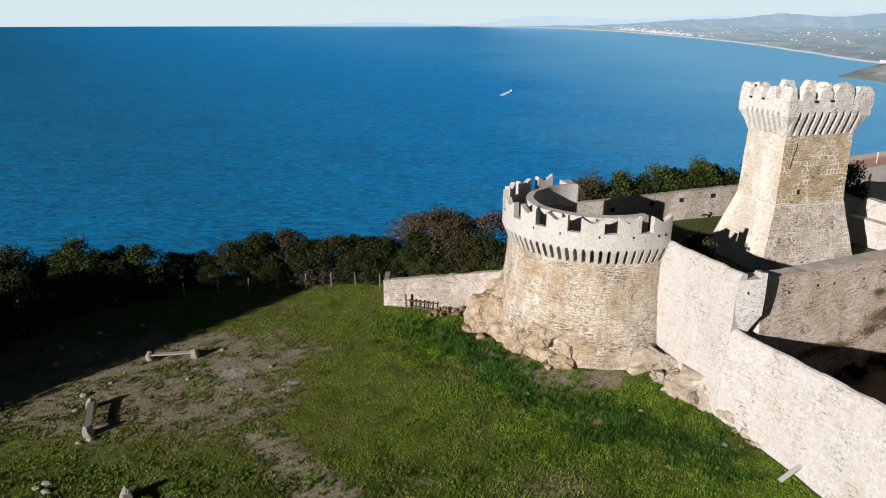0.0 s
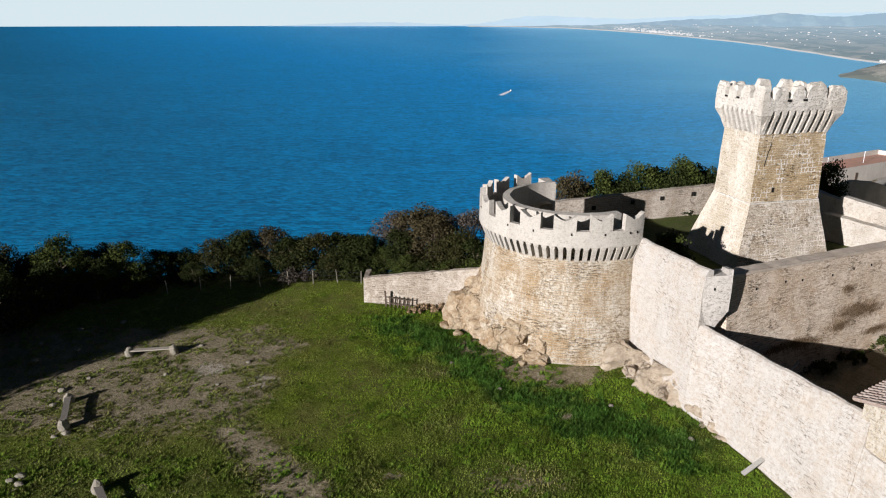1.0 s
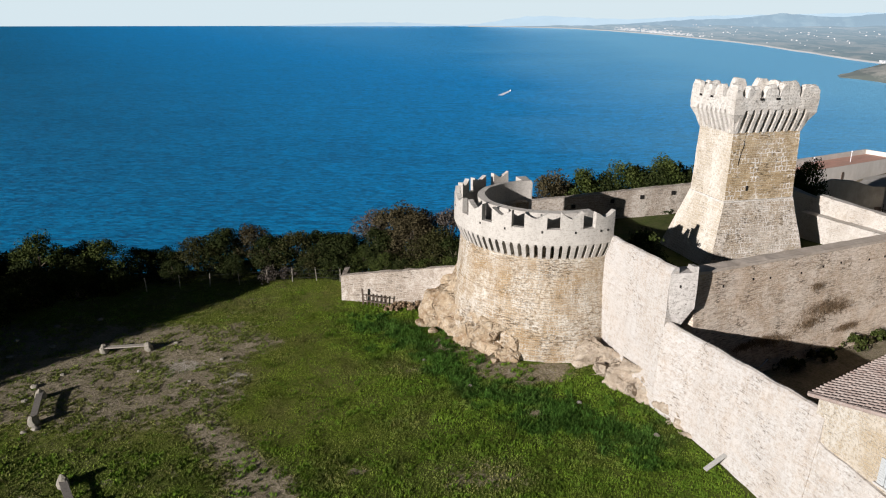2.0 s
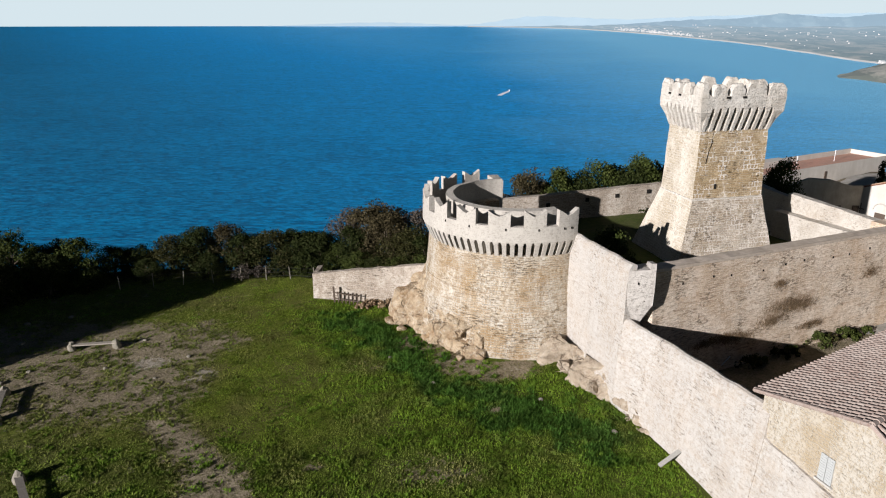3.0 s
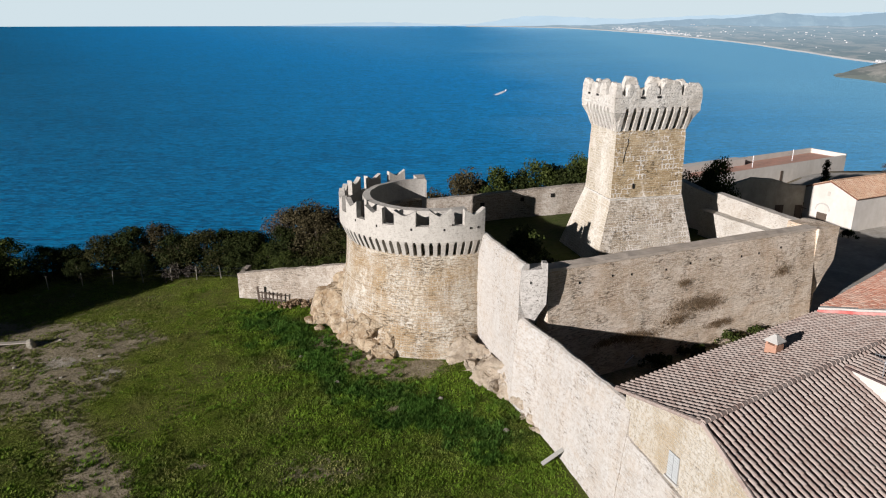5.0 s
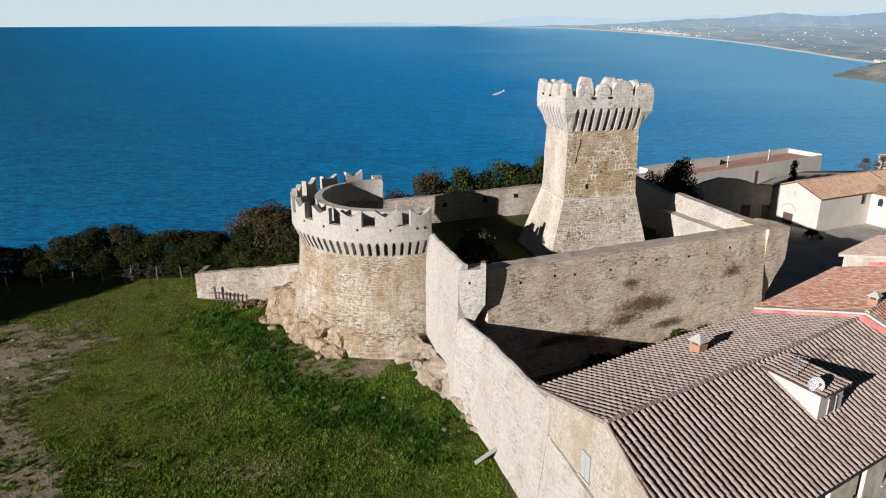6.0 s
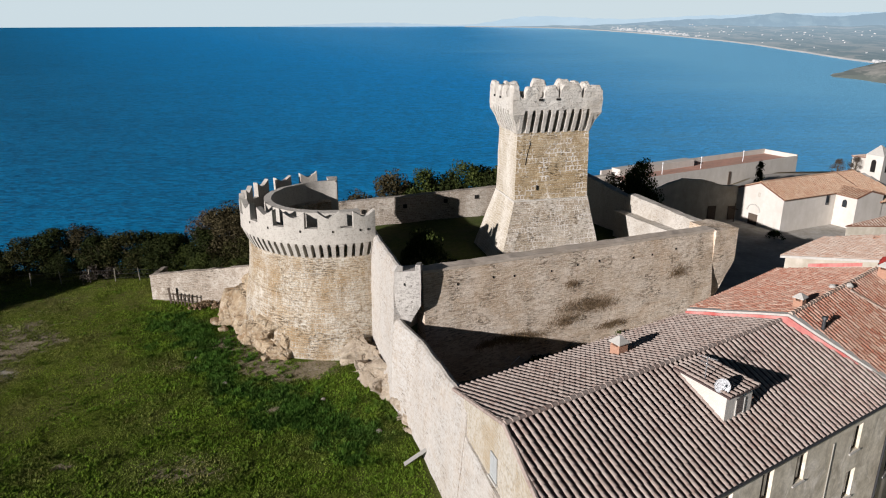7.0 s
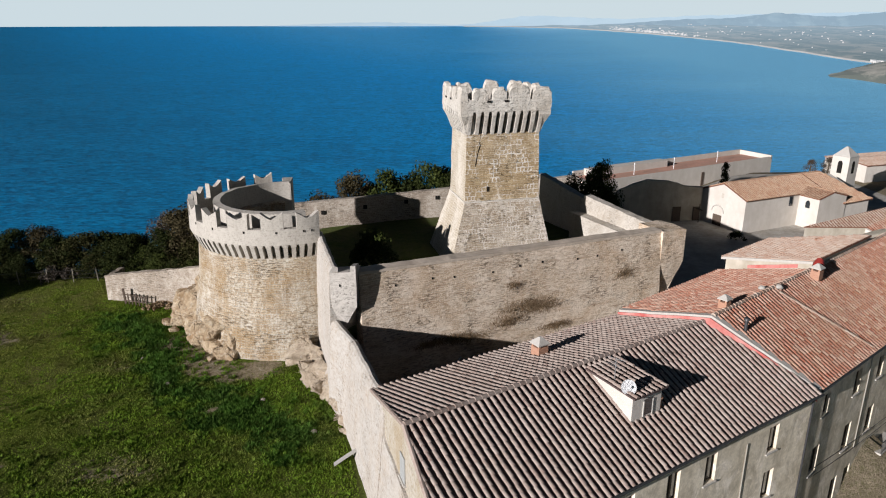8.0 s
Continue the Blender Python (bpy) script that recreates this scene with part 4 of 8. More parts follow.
def build_bastion():
    b = empty("round_bastion", (BX, BY, 0), "pale stone round bastion with swallowtail battlements on rock", "bastion")
    A0, A1 = 104, 301
    bm = bmesh.new()
    revolve(bm, BX, BY, [(8.75, -1.2), (8.55, 0.0), (8.05, 2.4), (7.62, 4.55), (7.42, 6.4), (7.36, 7.72), (7.34, 7.84), (6.75, 7.95), (6.75, 9.3), (4.4, 9.3), (4.4, -1.2)], A0, A1, 90, 0.05)
    part("drum", bm, M_BASTION, b, smooth=False)
    bm = bmesh.new()
    revolve(bm, BX, BY, [(7.55, 4.55), (7.685, 4.60), (7.66, 4.70), (7.52, 4.78)], A0, A1, 90, 0.02)
    part("string_course", bm, M_BASTION, b, "thin worn stone string course")
    bm = bmesh.new()
    revolve(bm, BX, BY, [(7.90, 9.05), (7.86, 10.30), (7.42, 10.30), (7.40, 9.25)], A0, A1, 80, 0.03)
    part("parapet", bm, M_PARAPET, b, "lime-washed parapet wall")
    bm = bmesh.new()
    revolve(bm, BX, BY, [(7.42, 9.05), (7.42, 9.34), (5.8, 9.34), (5.8, 9.05)], A0, A1, 60, 0.01)
    part("walkway", bm, M_CAP, b)
    bm = bmesh.new()
    revolve(bm, BX, BY, [(5.9, 7.0), (5.9, 11.0), (5.3, 11.06), (5.3, 3.0), (5.4, 3.0)], A0 - 6, 298, 80, 0.04)
    part("inner_wall", bm, M_PARAPET, b, "lower inner ring wall with a pale capping")
    bm = bmesh.new()
    sector(bm, A0 - 7, A0 + 0.2, (5.3, 7.9, 3.0), (5.3, 7.9, 10.9), (2, 3, 8), 0.04)
    part("end_wall", bm, M_PARAPET, b)
    pitch, wide = 19.7, 12.4
    for i in range(10):
        a1 = A1 - i * pitch
        bm = bmesh.new()
        swallowtail(bm, a1 - wide, a1, 7.44, 7.88, 10.22, 11.52 + 0.06 * math.sin(i * 2.1), 11.05)
        part("merlon", bm, M_PARAPET, b)
    n = 43
    for i in range(n):
        a = A1 - 1.0 - i * (A1 - A0 - 2) / (n - 1)
        bm = bmesh.new()
        sector(bm, a - 1.22, a + 1.22, (6.7, 7.34, 7.78), (6.7, 7.80, 8.80), (1, 1, 3), 0.015)
        sector(bm, a - 1.22, a + 1.22, (6.7, 7.80, 8.80), (6.7, 7.89, 9.12), (1, 1, 1), 0.0)
        for sg in (-1, 1):
            for wd, z0 in ((0.30, 8.84), (0.62, 8.95), (1.12, 9.03)):
                sector(bm, a + sg * 1.20, a + sg * (1.22 + wd), (7.5, 7.80, z0), (7.5, 7.885, 9.11), (1, 1, 1), 0.0)
        part("corbel", bm, M_PARAPET, b)
    for a in (296.5, 292, 277, 259, 238, 221):
        bm = bmesh.new()
        m = Matrix.Translation(ring_pt(a, 7.89, 9.98)) @ pose(0, 0, 0, 0, 0, a)
        boxed(bm, (0.08, 0.09, 0.16), m)
        part("loophole", bm, M_DARK, b, "small dark loophole")
    return b


build_bastion()


def build_fence_wall():
    w = empty("boundary_wall", (-5.4, 58.9, 0), "low rubble boundary wall running up to the bastion", "wall")
    bm = bmesh.new()
    wall_run(bm, (-5.45, 58.95), (6.2, 56.6), 0.5, (-0.6, 0.2), 2.45, 4.3, 0.0, 0.5, 0.05, 0.09)
    part("rubble", bm, M_BOUNDARY, w)
    bm = bmesh.new()
    wall_run(bm, (-5.45, 58.95 + 3.2), (-5.45, 58.95 + 0.2), 0.45, -0.6, 2.2, 2.4, 0.0, 0.5, 0.05, 0.09)
    part("return_wall", bm, M_BOUNDARY, w)


build_fence_wall()


def coping(bm, a, b, za, zb, width, rise):
    """A worn capping that falls towards the outer face, from a to b on that face."""
    uv = uv_layer(bm)
    A, B = Vector((*a, za)), Vector((*b, zb))
    d = (B - A).normalized()
    inw = Vector((-d.y, d.x, 0)).normalized()
    n = steps((B - A).length, 0.35)
    prof = [(-0.05, -0.12), (-0.04, 0.02), (0.12, 0.45), (0.34, 0.86), (0.62, 1.0), (1.0, 0.80), (1.0, -0.12)]
    rows = []
    for i in range(n + 1):
        p = A.lerp(B, i / n)
        k = 1 + 0.22 * noise.noise(p * 0.9) + 0.12 * noise.noise(p * 2.7)
        rows.append([(bm.verts.new(wobble(p + inw * width * x + Vector((0, 0, rise * z * k)), 0.03, 0.7)), i / n * (B - A).length, p.z + z * rise + x * width) for x, z in prof])
    for r0, r1 in zip(rows, rows[1:]):
        for j in range(len(prof)):
            q = [r0[j], r1[j], r1[(j + 1) % len(prof)], r0[(j + 1) % len(prof)]]
            f = bm.faces.new([v[0] for v in q])
            for lp, v in zip(f.loops, q):
                lp[uv].uv = (v[1], v[2])
    for r in (rows[0], rows[-1]):
        bm.faces.new([v[0] for v in r])
    return bm


def build_scarp():
    w = empty("scarp_wall", (19, 41, 0), "bright white battered stone wall linking bastion and houses", "castle wall")
    bm = bmesh.new()
    wall_run(bm, (16.35, 50.2), (18.92, 41.02), 0.5, (-0.6, -0.6), 9.05, 9.35, 0.05, 0.6, 0.05, 0.05)
    part("high_wall", bm, M_WHITE_WALL, w)
    bm = bmesh.new()
    wall_run(bm, (19.25, 41.6), (23.35, 29.4), 0.5, (-1.2, -1.2), 5.15, 5.75, 0.10, 0.6, 0.05, 0.05)
    part("low_wall", bm, M_WHITE_WALL, w)
    bm = bmesh.new()
    hexa(bm, [(18.40, 40.9, -1.2), (19.77, 38.2, -1.2), (20.6, 38.5, -1.2), (19.3, 41.3, -1.2)], [(18.74, 41.0, 5.62), (20.38, 38.2, 5.30), (20.7, 38.3, 5.30), (19.2, 41.3, 5.6)], (5, 2, 11), 0.05, 1.0, 0.04)
    part("junction", bm, M_WHITE_WALL, w)
    bm = bmesh.new()
    coping(bm, (16.35, 50.2), (18.92, 41.02), 9.02, 9.32, 0.56, 0.42)
    part("coping", bm, M_WHITE_WALL, w, "rounded lime mortar coping")
    bm = bmesh.new()
    coping(bm, (18.78, 40.95), (20.38, 38.2), 5.52, 5.28, 0.6, 0.42)
    coping(bm, (20.38, 38.2), (23.35, 29.4), 5.28, 5.72, 0.6, 0.42)
    part("coping", bm, M_WHITE_WALL, w, "rounded lime mortar coping")
    bm = bmesh.new()
    wall_run(bm, (23.22, 29.55), (26.72, 18.5), 0.7, (-7.5, -7.5), 4.5, 3.3, 0.10, 0.6, 0.05, 0.10)
    part("battered_foot", bm, M_WHITE_WALL, w, "battered foot running on under the house")
    # the little turret at the turn
    t = empty("corner_turret", (19.8, 41.0, 0), "grey plastered square wall turret with a corbelled foot", "turret")
    bm = bmesh.new()
    hexa(bm, [(18.95, 41.0, 6.9), (20.65, 40.95, 6.9), (20.75, 42.6, 6.9), (18.6, 42.6, 6.9)], [(18.9, 41.0, 9.35), (20.65, 40.95, 9.45), (20.75, 42.6, 9.3), (18.6, 42.6, 9.2)], (4, 4, 5), 0.03, 1, 0.03)
    part("body", bm, M_BLOCK, t)
    bm = bmesh.new()
    hexa(bm, [(19.0, 41.3, 4.9), (19.5, 41.3, 4.9), (20.3, 42.6, 4.9), (18.8, 42.6, 4.9)], [(18.95, 41.0, 6.92), (20.65, 40.95, 6.92), (20.75, 42.6, 6.92), (18.6, 42.6, 6.92)], (4, 4, 4), 0.05, 1)
    part("foot", bm, M_BLOCK, t)
    bm = bmesh.new()
    hexa(bm, [(20.3, 40.96, 9.4), (20.66, 40.95, 9.4), (20.72, 42.3, 9.3), (20.36, 42.3, 9.3)], [(20.32, 40.98, 9.85), (20.64, 40.97, 9.85), (20.7, 42.2, 9.6), (20.4, 42.2, 9.6)], (2, 4, 2), 0.02, 1)
    part("merlon", bm, M_BLOCK, t)
    bm = bmesh.new()
    boxed(bm, (0.07, 0.1, 0.16), Matrix.Translation((19.55, 40.95, 8.4)))
    part("loophole", bm, M_DARK, t)


build_scarp()

CUR_A, CUR_B = Vector((20.75, 41.75)), Vector((44.7, 53.25))     # the curtain wall's outer face at its top


def build_curtain():
    w = empty("curtain_wall", (32, 47, 0), "long weathered rubble curtain wall with putlog holes and dry scrub", "castle wall")
    bm = bmesh.new()
    wall_run(bm, CUR_A, CUR_B, 1.0, (-0.4, -0.4), 8.95, 8.45, 0.09, 0.5, 0.016, 0.05)
    part("face", bm, M_CURTAIN, w)
    bm = bmesh.new()
    d = (CUR_B - CUR_A).normalized()
    off = Vector((d.y, -d.x)) * 0.04
    wall_run(bm, CUR_A + off, CUR_B + off, 1.08, (8.95, 8.45), 9.14, 8.64, 0.0, 0.7, 0.03, 0.06)
    part("capping", bm, M_CAP, w, "pale mortar capping")
    L = (CUR_B - CUR_A).length
    for i in range(9):
        s = 2.6 + i * 2.5 + 0.45 * math.sin(i * 2.3)
        p = CUR_A + d * s
        z = 7.75 - 0.018 * s + 0.12 * math.sin(i * 1.7)
        o = Vector((d.y, -d.x)) * (0.09 * (8.7 - z) + 0.06)
        bm = bmesh.new()
        boxed(bm, (0.11, 0.14, 0.15), Matrix.Translation((p.x + o.x * 0.42, p.y + o.y * 0.42, z)) @ pose(0, 0, 0, 0, 0, 25.6))
        part("putlog_hole", bm, M_DARK, w, "small dark square hole")
    # the end pier, corbelled out at its foot
    bm = bmesh.new()
    e = CUR_B
    u = Vector((d.x, d.y, 0))
    v = Vector((-d.y, d.x, 0))
    P = Vector((e.x, e.y, 0)) - v * 0.25
    def corners(base, lu, dv, z):
        return [base + Vector((0, 0, z)), base + u * lu + Vector((0, 0, z)), base + u * lu + v * dv + Vector((0, 0, z)), base + v * dv + Vector((0, 0, z))]
    hexa(bm, corners(P, 2.5, 3.0, 5.6), corners(P, 2.5, 3.0, 8.5), (4, 4, 5), 0.06, 1, 0.05)
    part("pier", bm, M_CURTAIN, w)
    bm = bmesh.new()
    hexa(bm, corners(P + v * 0.3, 1.1, 2.4, 2.6), corners(P, 2.5, 3.0, 5.62), (4, 4, 5), 0.08, 1)
    part("pier_foot", bm, M_CURTAIN, w)
    bm = bmesh.new()
    hexa(bm, corners(P + v * 0.3, 1.1, 2.4, -0.4), corners(P + v * 0.3, 1.1, 2.4, 2.62), (2, 3, 5), 0.08, 1)
    part("pier_base", bm, M_CURTAIN, w)


build_curtain()

TU = Vector((math.cos(radians(14)), math.sin(radians(14)), 0))     # the tower's front, and its depth
TV = Vector((-TU.y, TU.x, 0))
T0 = Vector((28.46, 57.08, 0))
TW, TD = 6.62, 4.85


def tower_rect(grow, z, extra=0.0):
    p = T0 - TU * grow - TV * grow + Vector((0, 0, z))
    w, d = TW + 2 * grow, TD + 2 * grow
    return [p, p + TU * w, p + TU * w + TV * d, p + TV * d]


def round_merlon(p, d, inn, ln, th, h, seed):
    """A worn merlon: upright below, its head rounded and uneven."""
    bm = bmesh.new()
    uv = uv_layer(bm)
    n = max(6, int(ln / 0.16))
    cols = []
    for i in range(n + 1):
        f = i / n
        k = abs(2 * f - 1)
        top = h * (1 - 0.34 * k ** 7) + 0.16 * noise.noise(Vector((f * 2.2 * ln, seed * 3.1, 0)))
        col = []
        for q, z in ((0, 0), (0, top * 0.45), (-0.02, top * 0.8), (0.10, top), (th - 0.10, top), (th, top * 0.8), (th, 0)):
            x = 0.06 * (1 - 2 * f) * (z / h) * ln
            v = wobble(p + d * (f * ln + x) + inn * q + Vector((0, 0, z)), 0.06, 0.6)
            col.append((bm.verts.new(v), f * ln + seed * 1.7, z + q * 0.4))
        cols.append(col)
    for c0, c1 in zip(cols, cols[1:]):
        for j in range(6):
            q = [c0[j], c1[j], c1[j + 1], c0[j + 1]]
            f = bm.faces.new([v[0] for v in q])
            for lp, v in zip(f.loops, q):
                lp[uv].uv = (v[1], v[2])
    for c in (cols[0], cols[-1]):
        bm.faces.new([v[0] for v in c])
    return bm


def build_tower():
    t = empty("square_keep", T0 + (TU * TW + TV * TD) / 2 + Vector((0, 0, 4)), "tall square tan stone keep with battered base and ruined battlements", "tower")
    bm = bmesh.new()
    hexa(bm, tower_rect(0.12, 10.05), tower_rect(0.0, 16.0), (14, 12, 12), 0.045)
    bm.faces.ensure_lookup_table()
    # Both flank faces take the paler material, front and back the tan one.
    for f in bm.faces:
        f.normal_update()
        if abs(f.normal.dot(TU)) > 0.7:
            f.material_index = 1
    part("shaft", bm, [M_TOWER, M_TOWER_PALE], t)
    bm = bmesh.new()
    foot = [T0 - TU * 2.05 - TV * 1.75, T0 + TU * (TW + 1.5) - TV * 1.75, T0 + TU * (TW + 1.5) + TV * (TD + 1.9), T0 - TU * 2.05 + TV * (TD + 1.9)]
    hexa(bm, [p + Vector((0, 0, 3.4)) for p in foot], tower_rect(0.16, 10.08), (14, 12, 12), 0.06)
    # Flank faces of the batter are paler as well.
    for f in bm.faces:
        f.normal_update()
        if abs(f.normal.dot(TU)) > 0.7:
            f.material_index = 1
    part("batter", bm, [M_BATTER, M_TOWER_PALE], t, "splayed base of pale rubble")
    bm = bmesh.new()
    hexa(bm, tower_rect(0.20, 9.98), tower_rect(0.19, 10.12), (14, 12, 1), 0.02)
    part("string_course", bm, M_TOWER_TOP, t)
    bm = bmesh.new()
    hexa(bm, tower_rect(-0.9, 15.9), tower_rect(-0.9, 18.3), (8, 8, 2), 0.03)
    part("core", bm, M_TOWER, t)
    # parapet as four walls round a sunken roof
    G, TH, ZP, ZT = 0.72, 0.6, 17.95, 18.95
    O, I = tower_rect(G, 0), tower_rect(G - TH, 0)
    for k in range(4):
        a, b, c, dd = O[k], O[(k + 1) % 4], I[(k + 1) % 4], I[k]
        bm = bmesh.new()
        n = steps((b - a).length, 0.45)
        hexa(bm, [p + Vector((0, 0, ZP)) for p in (a, b, c, dd)], [p + Vector((0, 0, ZT)) for p in (a, b, c, dd)], (n, 2, 4), 0.07, 0.8, 0.12)
        part("parapet", bm, M_TOWER_TOP, t)
    bm = bmesh.new()
    hexa(bm, tower_rect(0.1, 18.1), tower_rect(0.1, 18.3), (1, 1, 1), 0)
    part("roof_terrace", bm, M_CAP, t)
    # machicolation corbels
    for side, count, length in ((0, 10, TW), (3, 8, TD), (1, 8, TD), (2, 10, TW)):
        a = tower_rect(0.0, 0)[side]
        b = tower_rect(0.0, 0)[(side + 1) % 4]
        d = (b - a).normalized()
        out = Vector((d.y, -d.x, 0))
        for i in range(count):
            w = 0.31
            s = (length - w) * i / (count - 1)
            p = a + d * s
            bm = bmesh.new()
            hexa(bm, [p + out * 0.06 + Vector((0, 0, 15.95)), p + d * w + out * 0.06 + Vector((0, 0, 15.95)), p + d * w - out * 1.0 + Vector((0, 0, 15.95)), p - out * 1.0 + Vector((0, 0, 15.95))],
                 [p + out * 0.70 + Vector((0, 0, 17.6)), p + d * w + out * 0.70 + Vector((0, 0, 17.6)), p + d * w - out * 1.0 + Vector((0, 0, 17.6)), p - out * 1.0 + Vector((0, 0, 17.6))], (1, 2, 4), 0.03)
            hexa(bm, [p + out * 0.70 + Vector((0, 0, 17.6)), p + d * w + out * 0.70 + Vector((0, 0, 17.6)), p + d * w - out * 1.0 + Vector((0, 0, 17.6)), p - out * 1.0 + Vector((0, 0, 17.6))],
                 [p - d * 0.09 + out * 0.715 + Vector((0, 0, 17.97)), p + d * (w + 0.09) + out * 0.715 + Vector((0, 0, 17.97)), p + d * (w + 0.09) - out * 1.0 + Vector((0, 0, 17.97)), p - d * 0.09 - out * 1.0 + Vector((0, 0, 17.97))], (2, 2, 2), 0.02)
            part("corbel", bm, M_TOWER_TOP, t)
    for k in range(4):
        lo, hi = tower_rect(0.04, 15.95), tower_rect(0.71, 17.6)
        c0, c1 = lo[k], hi[k]
        ex = TU if k in (0, 3) else -TU
        ey = TV if k in (0, 1) else -TV
        bm = bmesh.new()
        quad_lo = [c0, c0 + ex * 0.3, c0 + ex * 0.3 + ey * 0.3, c0 + ey * 0.3]
        quad_hi = [c1, c1 + ex * 0.95, c1 + ex * 0.95 + ey * 0.95, c1 + ey * 0.95]
        mid = [a.lerp(b, 0.55) - (ex + ey) * -0.10 for a, b in zip(quad_lo, quad_hi)]
        hexa(bm, quad_lo, mid, (2, 2, 3), 0.03)
        hexa(bm, mid, quad_hi, (2, 2, 3), 0.03)
        hexa(bm, quad_hi, [p + Vector((0, 0, 0.38)) for p in quad_hi], (2, 2, 1), 0.02)
        part("corner_corbel", bm, M_TOWER_TOP, t)
    # weathered merlons with rounded heads: side, start, length, height
    rows = [(0, 0.0, 0.75, 0.35), (0, 1.0, 1.35, 0.92), (0, 2.75, 1.25, 1.02), (0, 4.15, 2.0, 1.22), (0, 6.35, 1.72, 0.95),
            (3, 0.0, 1.25, 1.0), (3, 1.75, 1.15, 0.88), (3, 3.4, 1.1, 0.98), (3, 5.0, 1.35, 1.05),
            (1, 0.3, 1.3, 0.9), (1, 2.3, 1.4, 1.0), (1, 4.4, 1.6, 0.9), (2, 0.4, 1.5, 1.0), (2, 2.8, 1.5, 1.1), (2, 5.4, 1.6, 0.95)]
    for i, (side, s, ln, h) in enumerate(rows):
        a, b = O[side], O[(side + 1) % 4]
        d = (b - a).normalized()
        inn = Vector((-d.y, d.x, 0))
        part("merlon", round_merlon(a + d * s + Vector((0, 0, ZT - 0.12)), d, inn, ln, TH, h + 0.12, i), M_TOWER_TOP, t)
    # gun holes low in the parapet
    for side, s in ((0, 2.45), (0, 4.0), (3, 1.5), (3, 3.1)):
        a, b = O[side], O[(side + 1) % 4]
        d = (b - a).normalized()
        out = Vector((d.y, -d.x, 0))
        bm = bmesh.new()
        boxed(bm, (0.34, 0.14, 0.17), Matrix.Translation(a + d * s + out * 0.01 + Vector((0, 0, ZT - 0.22))) @ pose(0, 0, 0, 0, 0, math.degrees(math.atan2(d.y, d.x))))
        part("gun_hole", bm, M_DARK, t, "small dark gun hole")
    # the long crack from the corbels down the front
    pts = [(1.28, 16.0), (1.15, 15.3), (1.22, 15.0), (0.98, 14.2), (0.80, 13.2)]
    bm = bmesh.new()
    for (s0, z0), (s1, z1) in zip(pts, pts[1:]):
        g0, g1 = 0.02 * (16.0 - z0), 0.02 * (16.0 - z1)
        tube(bm, T0 + TU * s0 - TV * (g0 - 0.01) + Vector((0, 0, z0)), T0 + TU * s1 - TV * (g1 - 0.01) + Vector((0, 0, z1)), 0.05, 0.035, 5)
    part("crack", bm, M_DARK, t, "dark crack down the stonework")
    for s, z, wd, hg in ((1.95, 10.95, 0.16, 0.42),):
        bm = bmesh.new()
        boxed(bm, (wd, 0.1, hg), Matrix.Translation(T0 + TU * s - TV * 0.12 + Vector((0, 0, z))) @ pose(0, 0, 0, 0, 0, 14))
        part("slit_window", bm, M_DARK, t, "narrow dark slit window")


build_tower()


def build_ward():
    """The raised ward inside the walls, and its back and side walls."""
    bm = bmesh.new()

    def inside_z(x, y):
        return 4.25 + 0.02 * (x - 18) + 0.15 * noise.noise(Vector((x * 0.3, y * 0.3, 0)))
    grid = {}
    for i in range(40):
        for j in range(36):
            f, g = i / 39, j / 35
            x = 14.5 + 31.0 * f
            front = Vector((x, max(42.6, 42.4 + 0.48 * (x - 20.75)) if x > 19.5 else 49.0 - 38.75 * f))
            back = Vector((8.5 + 36.0 * f, 69.0 + 0.29 * (8.5 + 36 * f - 13.5)))
            p = front.lerp(back, g)
            grid[i, j] = bm.verts.new((p.x, p.y, inside_z(p.x, p.y)))
    for i in range(39):
        for j in range(35):
            q = [grid[i, j], grid[i + 1, j], grid[i + 1, j + 1], grid[i, j + 1]]
            if any(p.co.y < 51 and p.co.x < 16.6 + (50.2 - p.co.y) * 0.28 for p in q):
                continue
            bm.faces.new(q)
    whole("ward_ground", bm, M_WARD, "dark grassy ground of the walled castle ward", "ground", kind="structure", smooth=True)
    w = empty("back_wall", (22, 70.6, 4), "rubble back wall of the ward with small square loopholes", "castle wall")
    bm = bmesh.new()
    wall_run(bm, (9.5, 68.55), (42.0, 76.4), 0.8, (2.0, 2.0), 6.75, 8.2, 0.02, 0.6, 0.05, 0.06)
    part("rubble", bm, M_BOUNDARY, w)
    for x in (13.6, 18.0, 22.4, 25.8, 29.5):
        y = 68.55 + (x - 9.5) * 0.2415
        bm = bmesh.new()
        boxed(bm, (0.42, 0.3, 0.42), Matrix.Translation((x, y + 0.02, 5.85 + 0.075 * (x - 18))) @ pose(0, 0, 0, 0, 0, 13.6))
        part("loophole", bm, M_DARK, w, "small square loophole")
    s = empty("side_wall", (43, 60, 5), "lit rubble side wall of the ward with a ledge", "castle wall")
    bm = bmesh.new()
    wall_run(bm, (45.7, 55.4), (41.0, 64.4), 0.8, (0.0, 0.0), 8.25, 9.0, 0.0, 0.6, 0.05, 0.06)
    wall_run(bm, (41.1, 64.4), (37.6, 71.5), 0.8, (0.0, 0.0), 8.55, 9.6, 0.0, 0.6, 0.05, 0.06)
    part("rubble", bm, M_SIDE, s)
    bm = bmesh.new()
    wall_run(bm, (44.55, 55.8), (39.9, 64.5), 1.0, (3.0, 3.0), 7.0, 7.3, 0.0, 0.6, 0.05, 0.04)
    part("ledge", bm, M_SIDE, s, "pale mortar ledge")


M_WARD = plain("ward_grass", (0.030, 0.048, 0.009), (0.075, 0.095, 0.020), 2.5, 0.95, 0.05, dirt=(0.10, 0.085, 0.045), dirt_amount=0.4)
build_ward()


